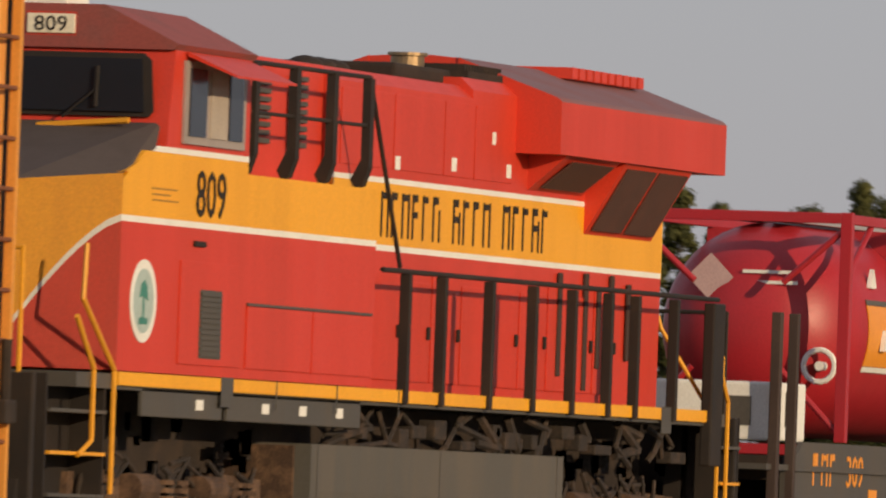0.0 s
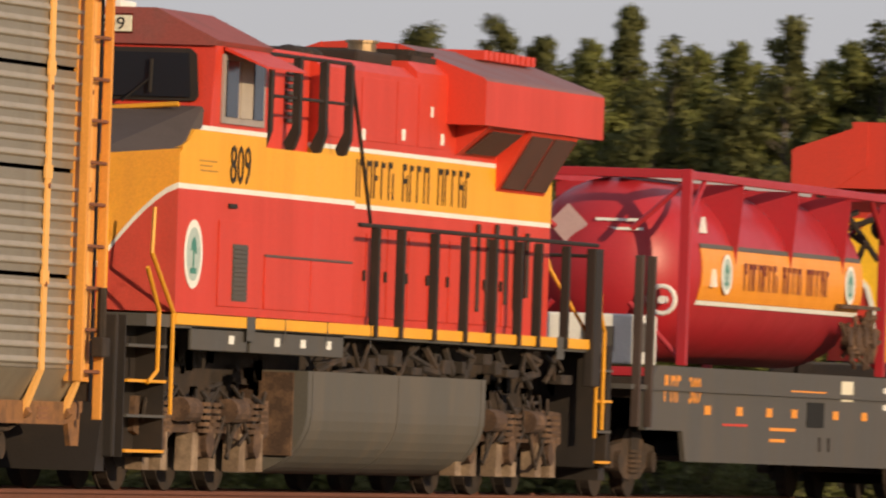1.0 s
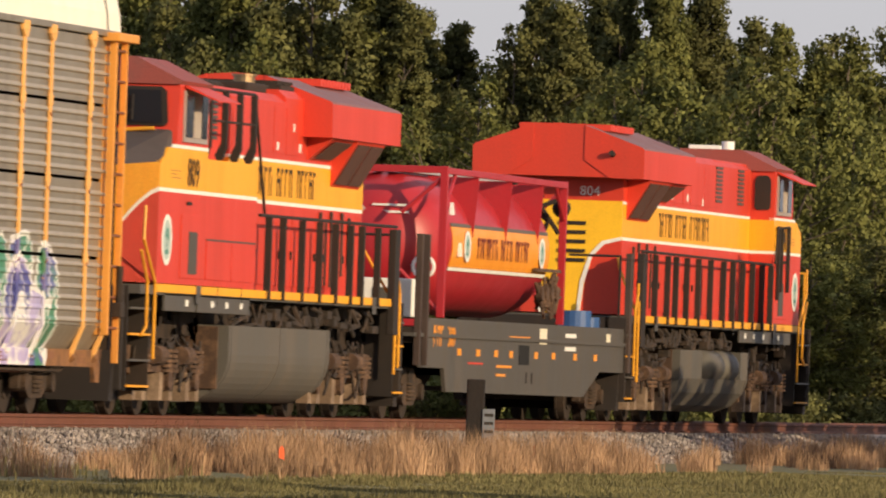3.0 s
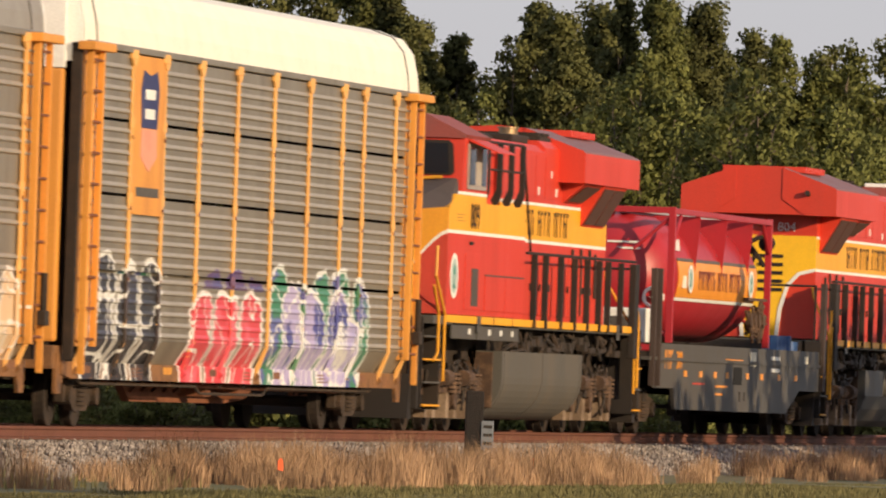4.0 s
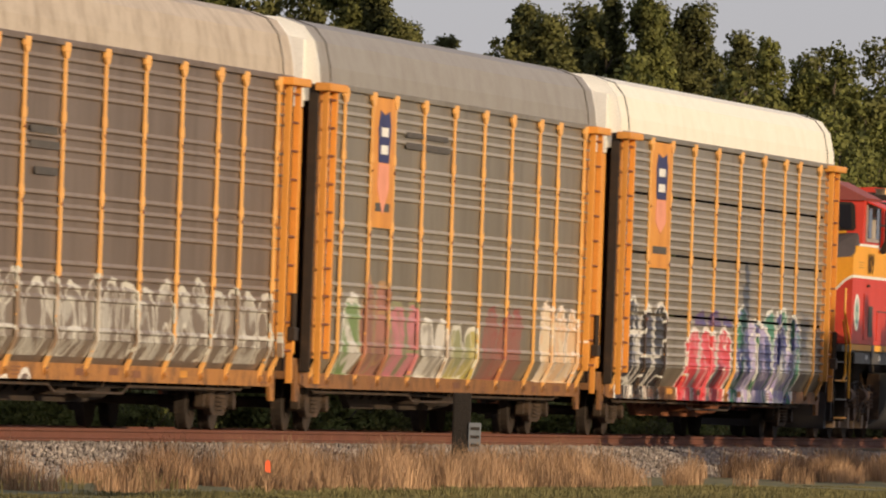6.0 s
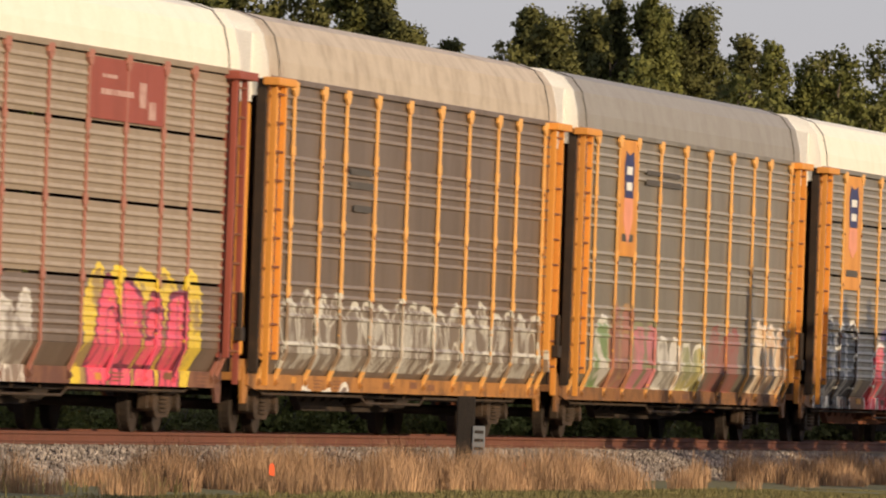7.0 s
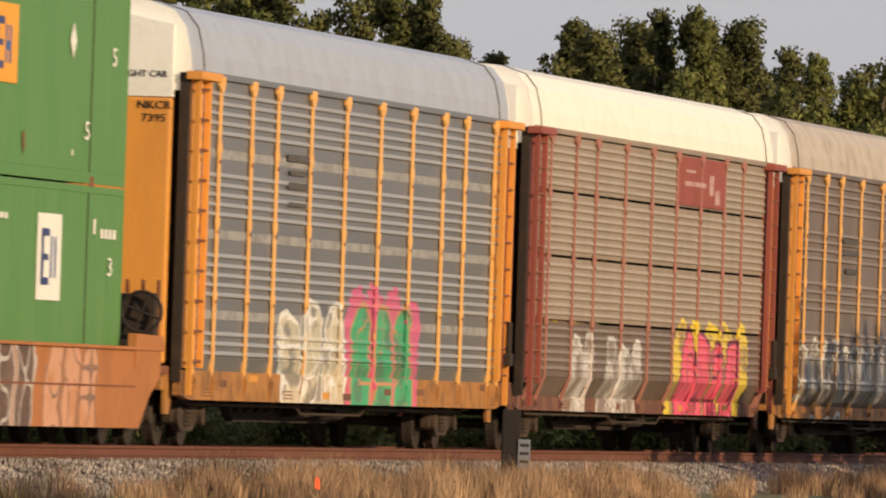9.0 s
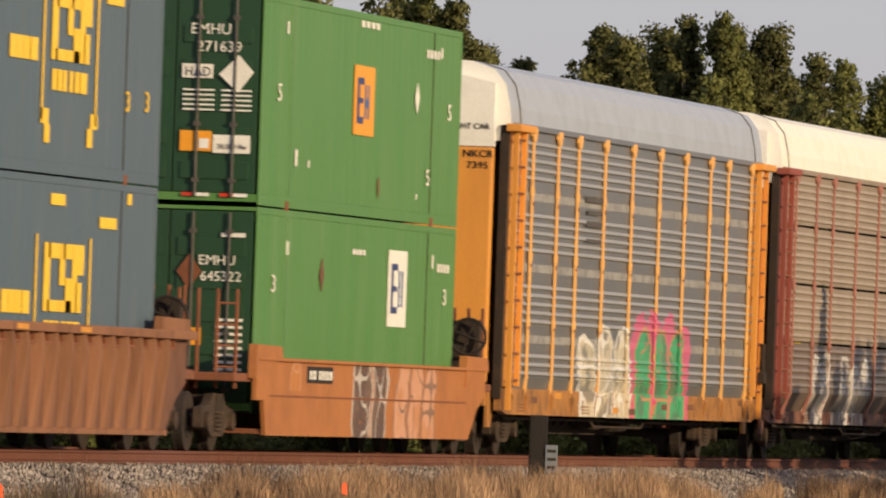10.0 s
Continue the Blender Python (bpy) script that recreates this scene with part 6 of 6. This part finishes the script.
# ---- double-stacked containers in well cars ----
def container(u, z, h, paint, doors, label, seed):
    """A 53-foot box: corrugation is shallow, with corner posts at the forty-foot places."""
    ob = rolling("intermodal_container", u, label, "container", "stacked containers", z=z)
    L, Wd = 8.05, 1.25
    for y in (-Wd, Wd - 0.03):
        bm = bm_new()
        ring = []
        k, x = 0, -L + 0.12
        while x < L - 0.12:
            d = 0.0 if k % 2 else 0.005
            ring += [(x, y + d), (min(x + 0.22, L - 0.12), y + d)]
            x += 0.25
            k += 1
        ring += [(L - 0.12, y + 0.03), (-L + 0.12, y + 0.03)]
        slab(bm, ring, "z", 0.16, h - 0.1)
        part("side_wall", bm, paint, ob, "painted steel side wall with shallow flutes")
        s = -1 if y < 0 else 1
        yy = y if y < 0 else y + 0.03
        for x in (-L, -5.95, 5.7, L - 0.12):
            bm = bm_new()
            box(bm, x, x + (0.12 if abs(x) > 7 else 0.16), yy - 0.01 * (y < 0) - 0.0, yy + 0.012, 0.0, h, 0.006)
            part("corner_post", bm, paint, ob)
        for x in (-5.76, 5.66):
            bm = bm_new()
            box(bm, x - 0.02, x + 0.02, yy - 0.003, yy + 0.003, 0.16, h - 0.1)
            part("seam", bm, GRIMESHADE, ob, "dark seam beside the post")
        for z0, z1 in ((0.0, 0.16), (h - 0.1, h)):
            bm = bm_new()
            box(bm, -L + 0.12, L - 0.12, yy - 0.008, yy + 0.008, z0, z1 - 0.003, 0.004)
            part("side_rail", bm, paint, ob)
        for x in (-6.0, 5.7):
            bm = bm_new()
            box(bm, x, x + 0.2, yy - 0.02, yy + 0.01, -0.04, 0.1, 0.006)
            part("corner_casting", bm, RUST, ob)
    bm = bm_new()
    box(bm, -L, L, -Wd + 0.02, Wd - 0.02, h - 0.06, h - 0.01)
    box(bm, -L, L, -Wd + 0.02, Wd - 0.02, 0.04, 0.15)
    box(bm, L - 0.05, L - 0.002, -Wd + 0.02, Wd - 0.02, 0.15, h - 0.06)
    part("shell", bm, paint, ob)
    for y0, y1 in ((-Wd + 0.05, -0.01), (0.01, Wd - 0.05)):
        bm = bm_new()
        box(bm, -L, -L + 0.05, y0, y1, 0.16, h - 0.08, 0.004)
        d = part("door", bm, doors, ob, "dark end door leaf")
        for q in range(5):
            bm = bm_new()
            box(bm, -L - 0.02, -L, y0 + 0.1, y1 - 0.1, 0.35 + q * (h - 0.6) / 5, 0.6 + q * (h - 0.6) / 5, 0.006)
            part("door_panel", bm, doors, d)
        for yy in (y0 + 0.33, y1 - 0.33):
            bm = bm_new()
            rod(bm, (-L - 0.05, yy, 0.1), (-L - 0.05, yy, h - 0.1), 0.02, 8)
            for zz in (0.3, 1.1, h - 0.4):
                box(bm, -L - 0.07, -L - 0.02, yy - 0.05, yy + 0.05, zz, zz + 0.06)
            part("lock_rod", bm, GREY, d, "galvanised lock rod")
    return ob


SIGNY = mat("sign_yellow", (0.85, 0.55, 0.03), 0.5, amount=0.2)
SIGNW = mat("sign_white", (0.78, 0.77, 0.70), 0.5, amount=0.25)
SIGNO = mat("sign_orange", (0.78, 0.33, 0.02), 0.5, amount=0.2)
NAVY = mat("navy", (0.03, 0.05, 0.16), 0.5, amount=0.2)


def patch(parent, x0, x1, z0, z1, m, name="decal", label="", y=-1.262, thick=0.006):
    bm = bm_new()
    box(bm, x0, x1, y - thick, y, z0, z1)
    return part(name, bm, m, parent, label)


def end_patch(parent, y0, y1, z0, z1, m, name="decal", label="", x=-8.08):
    bm = bm_new()
    box(bm, x - 0.006, x, y0, y1, z0, z1)
    return part(name, bm, m, parent, label)


green_top = container(-49.75, 3.52, 3.02, CGREEN, DGREENSHADE, "bright green steel container stacked on another green one", 1)
green_low = container(-49.75, 0.55, 2.945, CGREEN, DGREENSHADE, "green steel container standing in a rusty orange well car", 2)
blue_top = container(-73.05, 3.62, 2.95, CBLUE, CBLUE, "slate blue steel container with yellow logo shapes, stacked", 3)
blue_low = container(-73.05, 0.62, 2.975, CBLUE, CBLUE, "slate blue steel container standing in a brown well car", 4)
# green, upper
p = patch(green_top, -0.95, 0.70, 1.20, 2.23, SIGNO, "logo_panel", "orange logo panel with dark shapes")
for x0, x1, z0, z1, m in ((-0.70, -0.53, 1.37, 2.05, NAVY), (-0.53, -0.20, 1.37, 1.47, NAVY), (-0.53, -0.25, 1.67, 1.75, NAVY), (-0.53, -0.20, 1.95, 2.05, NAVY), (-0.10, 0.0, 1.45, 1.95, BLUE), (0.15, 0.25, 1.45, 1.95, BLUE), (0.0, 0.15, 1.62, 1.74, BLUE)):
    patch(p, x0, x1, z0, z1, m, y=-1.270)
bm = bm_new()
slab(bm, [(4.08, 1.88), (4.28, 2.11), (4.48, 1.88), (4.28, 1.65)], "y", -1.27, -1.262)
part("placard", bm, SIGNW, green_top, "white diamond placard")
for o, x, z, w, h in ((green_top, -0.5, 2.80, 1.6, 0.12), (green_top, 5.0, 2.52, 1.2, 0.16), (green_top, -6.3, 2.5, 0.16, 0.22),  (green_top, -5.4, 0.62, 0.2, 0.3), (green_top, -4.4, 0.62, 0.14, 0.14), (green_top, 4.4, 0.35, 0.1, 0.1), (green_top, 6.2, 2.55, 0.16, 0.2),
                      (green_low, -0.6, 2.40, 1.1, 0.1), (green_low, -5.8, 2.3, 0.16, 0.25), (green_low, 6.0, 2.3, 0.16, 0.25), (green_low, 6.5, 2.25, 1.1, 0.16)):
    n = 4 if w > 1 else 1
    for k in range(n):
        patch(o, x + k * w / n, x + (k + (0.62 if n > 1 else 0.8)) * w / n, z, z + h * 0.8, SIGNW, "marking", "small white illegible marking")
p = patch(green_low, 2.35, 3.90, 1.37, 2.52, SIGNW, "logo_panel", "white logo panel with dark shapes")
for x0, x1, z0, z1, m in ((2.60, 2.75, 1.57, 2.32, NAVY), (2.75, 3.10, 1.57, 1.67, NAVY), (2.75, 3.10, 2.22, 2.32, NAVY), (2.75, 3.05, 1.90, 1.98, NAVY), (3.20, 3.30, 1.67, 2.22, BLUE), (3.45, 3.55, 1.67, 2.22, BLUE)):
    patch(p, x0, x1, z0, z1, m, y=-1.270)
bm = bm_new()
slab(bm, [(-3.2, 2.05), (-3.02, 2.30), (-2.84, 2.05), (-3.02, 1.80)], "y", -1.268, -1.262)
part("placard_frame", bm, PATCHES[2], green_low, "rusty diamond placard frame")
bm = bm_new()
slab(bm, [(1.2, 0.55), (1.32, 0.62), (1.36, 0.40), (1.26, 0.28)], "y", -1.266, -1.262)
part("rust_spot", bm, PATCHES[1], green_top)
# length digits beside the corner posts
for o, x, z, d in ((green_top, -6.75, 1.52, "5"), (green_top, 7.05, 1.62, "5"), (green_top, 5.35, 0.58, "5"), (green_low, -6.75, 1.75, "3"), (green_low, 7.15, 1.75, "3")):
    text("length_digit", d, 0.36, SIGNW, o, x, -1.272, z, "side", 2.0, "white painted length digit")
for o, x, z in ((blue_top, 5.75, 0.95), (blue_top, 7.05, 0.98)):
    text("length_digit", "3", 0.40, SIGNY, o, x, -1.272, z, "side", 1.8, "yellow painted length digit")
# green doors
for o, words, y, z, s in ((green_top, "EMHU", -0.50, 2.41, 0.22), (green_top, "271639", -0.63, 2.16, 0.22), (green_low, "EMHU", -0.70, 2.10, 0.2), (green_low, "645322", -0.76, 1.87, 0.2)):
    text("container_number", words, s, SIGNW, o, -8.085, y, z, "back", 1.0, "white stencilled container number")
bm = bm_new()
slab(bm, [(-0.52, 1.88), (-0.3, 2.12), (-0.02, 1.84), (-0.3, 1.58)], "x", -8.1, -8.09)
part("placard", bm, SIGNW, green_top, "white diamond placard").location.y = -0.62
p = end_patch(green_top, -0.55, -0.10, 1.78, 1.98, SIGNW, "sticker", "white sticker with two black letters and a triangle")
for y, d in ((-0.20, "H"), (-0.46, "D")):
    text("letter", d, 0.19, BLACK, p, -8.09, y, 1.81, "back", 0.9)
bm = bm_new()
slab(bm, [(-0.40, 1.81), (-0.26, 1.81), (-0.33, 1.95)], "x", -8.092, -8.087)
part("triangle", bm, NAVY, p)
for k in range(5):
    end_patch(green_top, -1.12, -0.68, 1.32 + 0.07 * k, 1.345 + 0.07 * k, SIGNW, "marking")
    end_patch(green_top, -0.58, -0.12, 1.32 + 0.07 * k, 1.345 + 0.07 * k, SIGNW, "marking")
end_patch(green_top, -0.56, -0.1, 0.74, 1.03, SIGNO, "sticker", "orange and yellow sticker")
end_patch(green_top, -0.52, -0.38, 0.78, 0.92, WHITE, "sticker", x=-8.09)
p = end_patch(green_top, -1.12, -0.58, 0.72, 0.98, SIGNW, "sticker", "white weight sticker")
text("weight", "24,000 lbs", 0.105, BLACK, p, -8.09, -0.85, 0.78, "back", 1.0)
for y in (-0.55, -1.1):
    end_patch(green_top, y, y + 0.2, 0.1, 0.15, WHITE, "reflector")
    end_patch(green_top, y + 0.2, y + 0.4, 0.1, 0.15, RED, "reflector")
end_patch(green_low, -1.1, -0.75, 2.5, 2.56, SIGNW, "marking")
bm = bm_new()
slab(bm, [(-0.48, 2.0), (-0.3, 2.25), (-0.12, 2.0), (-0.3, 1.75)], "x", -8.095, -8.085)
part("placard", bm, RUST, green_low, "faded brown diamond placard")
end_patch(green_low, -0.5, -0.1, 0.95, 1.2, SIGNO, "sticker")
for k in range(8):
    end_patch(green_low, -1.1, -0.7, 0.6 + 0.1 * k, 0.64 + 0.1 * k, SIGNW, "marking")
# blue logos: plain yellow shapes between two brackets
for o, zz, sc in ((blue_top, 0.65, 1.0), (blue_low, 0.35, 1.0)):
    for x0, x1, z0, z1 in ((1.3, 1.55, 1.2, 2.1), (1.55, 2.2, 1.9, 2.1), (1.55, 2.2, 1.2, 1.35), (2.3, 2.5, 1.55, 2.1), (2.5, 3.0, 1.9, 2.1), (2.7, 2.95, 1.2, 1.65), (2.3, 2.95, 1.2, 1.35), (3.1, 3.3, 1.2, 2.1), (3.35, 3.6, 1.2, 1.6), (3.45, 3.7, 1.7, 2.1),
                           (1.4, 1.55, 0.8, 1.08), (1.75, 1.9, 0.8, 1.08), (2.1, 2.2, 0.8, 1.08), (2.5, 2.6, 0.8, 1.08), (2.85, 3.0, 0.8, 1.08), (3.2, 3.5, 0.8, 1.08),
                           (0.75, 0.82, 0.4, 2.2), (4.2, 4.27, 0.4, 2.2), (0.75, 1.1, 0.35, 0.55), (3.95, 4.27, 0.35, 0.55), (1.0, 1.2, 0.1, 0.35), (3.75, 3.95, 0.1, 0.35), (-0.9, -0.6, 1.15, 1.45), (-0.5, -0.2, 1.15, 1.45), (-1.3, -1.0, 1.15, 1.45), (0.0, 0.3, 1.15, 1.45)):
        patch(o, x0 - 0.6, x1 - 0.6 + (0.13 if x1 - x0 > 0.08 else 0.03), z0 + zz - 0.35, z1 + zz - 0.35, SIGNY, "logo_shape", "yellow logo stroke")
    for x, z, w in ((1.0, 2.6, 0.9), (4.2, 2.35, 1.1), (6.0, 2.7, 0.25)):
        patch(o, x, x + w, z, z + 0.15, SIGNY, "marking")


WELLTAGS = [(-2.0, 1.0, 0.2, 1.6, (0.06, 0.05, 0.05), (0.10, 0.08, 0.07), (0.50, 0.46, 0.42), 0.85), (1.6, 5.0, 0.2, 1.5, (0.56, 0.31, 0.20), (0.50, 0.24, 0.12), (0.14, 0.09, 0.07), 0.8), (-7.0, -5.8, 0.9, 1.4, (0.5, 0.2, 0.05), (0.6, 0.4, 0.3), (0.6, 0.4, 0.3), 0.4)]


def well_car(u, paint, label, ribs, zt, writing):
    car = rolling("well_car", u, label, "railcar", "container well cars")
    for y in (-1.5, 1.44):
        bm = bm_new()
        slab(bm, [(-9.4, 0.75), (-9.4, zt), (9.3, zt), (9.3, 0.95), (8.6, 0.7), (7.9, 0.25), (-8.6, 0.25), (-8.8, 0.75)], "y", y, y + 0.06)
        # ribbed plate browner than its ribs: the shade between them is in its colour
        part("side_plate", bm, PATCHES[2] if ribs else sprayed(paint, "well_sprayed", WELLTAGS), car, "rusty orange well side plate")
        bm = bm_new()
        box(bm, -9.4, 9.3, y - (0.15 if ribs and y < 0 else 0.05), y + 0.1, zt - 0.12 if ribs else zt - 0.05, zt, 0.015)
        part("top_chord", bm, paint, car)
        for x0, x1 in ((-9.6, -7.6), (7.4, 9.4)):
            bm = bm_new()
            slab(bm, [(x0, zt - 0.3), (x0 + 0.05, zt + 0.18), (x1 - 0.1, zt + 0.16), (x1, zt)], "y", y - 0.03, y + 0.09)
            part("end_shoulder", bm, paint, car)
        if ribs:
            o, q = (y, -1) if y < 0 else (y + 0.06, 1)
            for k in range(18):
                x = -8.4 + 0.92 * k
                bm = bm_new()
                lo = [bm.verts.new((x + e, o + q * f, 0.3)) for e, f in ((0, 0), (0.05, 0.05), (0.36, 0.05), (0.41, 0))]
                mid = [bm.verts.new((x + e, o + q * f, zt - 0.36)) for e, f in ((0.04, 0), (0.09, 0.15), (0.27, 0.15), (0.32, 0))]
                hi = [bm.verts.new((x + e, o + q * f, zt - 0.12)) for e, f in ((0.08, 0), (0.11, 0.13), (0.19, 0.13), (0.24, 0))]
                for a, b in ((lo, mid), (mid, hi)):
                    for e in range(3):
                        bm.faces.new((a[e], a[e + 1], b[e + 1], b[e]))
                    bm.faces.new((a[3], a[0], b[0], b[3]))
                bm.faces.new(lo)
                bm.faces.new(hi)
                bmesh.ops.recalc_face_normals(bm, faces=bm.faces[:])
                rib = part("side_rib", bm, paint, car)
                bm = bm_new()
                box(bm, x + 0.36, x + 0.88, min(o, o + q * 0.09), max(o, o + q * 0.09), zt - 0.27, zt - 0.235, 0.006)
                box(bm, x + 0.80, x + 0.86, min(o, o + q * 0.07), max(o, o + q * 0.07), zt - 0.235, zt - 0.12)
                part("lashing_hook", bm, RUST, rib, "rusty lashing bar under the top chord")
            bm = bm_new()
            box(bm, -8.5, 7.9, y - 0.04, y + 0.1, 0.22, 0.3, 0.01)
            part("bottom_chord", bm, paint, car)
            for x0 in (-6.2, -2.6, 1.4, 4.2, 6.4):
                bm = bm_new()
                box(bm, x0, x0 + 0.7, (y - 0.154) if y < 0 else y + 0.1, (y - 0.15) if y < 0 else y + 0.104, zt - 0.10, zt - 0.03)
                part("chord_mark", bm, PATCHES[0] if x0 < 2 else PATCHES[1], car, "worn ochre mark on the top chord")
        else:
            bm = bm_new()
            box(bm, -8.4, 7.6, y - 0.006, y, 0.8, 0.83)
            part("weld_line", bm, RUST, car)
    bm = bm_new()
    box(bm, -8.6, 7.9, -1.44, 1.44, 0.27, 0.34)
    for x0, x1 in ((-10.6, -8.6), (8.4, 10.5)):
        box(bm, x0, x1, -0.5, 0.5, 0.75, 1.15, 0.03)
        box(bm, x0 + 0.1, x1 - 0.1, -1.4, 1.4, 1.0, 1.12, 0.02)
    part("floor_frame", bm, RUST, car)
    # brake platform with wheel and ladders at the ends
    for d in (-1, 1):
        x = 10.0 * d
        for k in range(4):
            bm = bm_new()
            rod(bm, (x + d * 0.14 * k, -1.3 + 0.25 * k, 0.9), (x + d * 0.14 * k, -1.3 + 0.25 * k, 2.3), 0.028, 6)
            part("grab_post", bm, RUST, car)
        for k in range(4):
            bm = bm_new()
            rod(bm, (x, -1.3, 1.2 + 0.3 * k), (x + d * 0.14, -1.05, 1.2 + 0.3 * k), 0.016, 6)
            part("rung", bm, RUST, car)
        freight_truck(car, 9.95 * d if d < 0 else 9.7)
        coupler(car, 10.5 * d, d)
    bm = bm_new()
    bmesh.ops.create_circle(bm, cap_ends=False, segments=20, radius=0.28, matrix=Matrix.Rotation(radians(90), 4, "Y"))
    ringv = [v.co.copy() for v in bm.verts]
    bm.free()
    bm = bm_new()
    pipe(bm, ringv + ringv[:1], 0.025)
    for k in range(4):
        a = radians(90 * k + 20)
        rod(bm, (0, 0, 0), (0, 0.28 * math.cos(a), 0.28 * math.sin(a)), 0.018, 6)
    w = part("brake_wheel", bm, BLACK, car, "black round hand brake wheel")
    w.location = (9.6, -1.15, 1.85)
    bm = bm_new()
    box(bm, 9.75, 10.1, -1.3, -0.7, 1.1, 2.1, 0.02)
    part("brake_stand", bm, GRIMESHADE, car)
    if writing:
        bm = bm_new()
        box(bm, -5.6, -3.6, -1.508, -1.5, 1.02, 1.26)
        p = part("number_panel", bm, BLACK, car, "black panel with illegible pale marks")
        for k in range(6):
            bm = bm_new()
            box(bm, -5.4 + 0.28 * k + 0.15 * (k > 1), -5.22 + 0.28 * k + 0.15 * (k > 1), -1.512, -1.508, 1.07, 1.2)
            part("mark", bm, SIGNW, p)
    return car


WELLOR = mat("well_orange", (0.38, 0.145, 0.040), 0.7, dirt=(0.22, 0.085, 0.035), amount=0.6, scale=1.2, grain=0.12)
well_a = well_car(-49.3, WELLOR, "orange rusty well car with black graffiti carrying green containers", False, 1.36, True)
well_b = well_car(-73.1, WELLRED, "brown ribbed well car carrying slate blue containers", True, 1.66, False)


def motions():
    """The whole train rolls past at one speed."""
    for ob, u, y, z, *turn in MOVING:
        walk(ob, [(t, pose(u + SPEED * t, y, z, 0, 0, turn[0] if turn else 0)) for t in range(0, 11)])


motions()
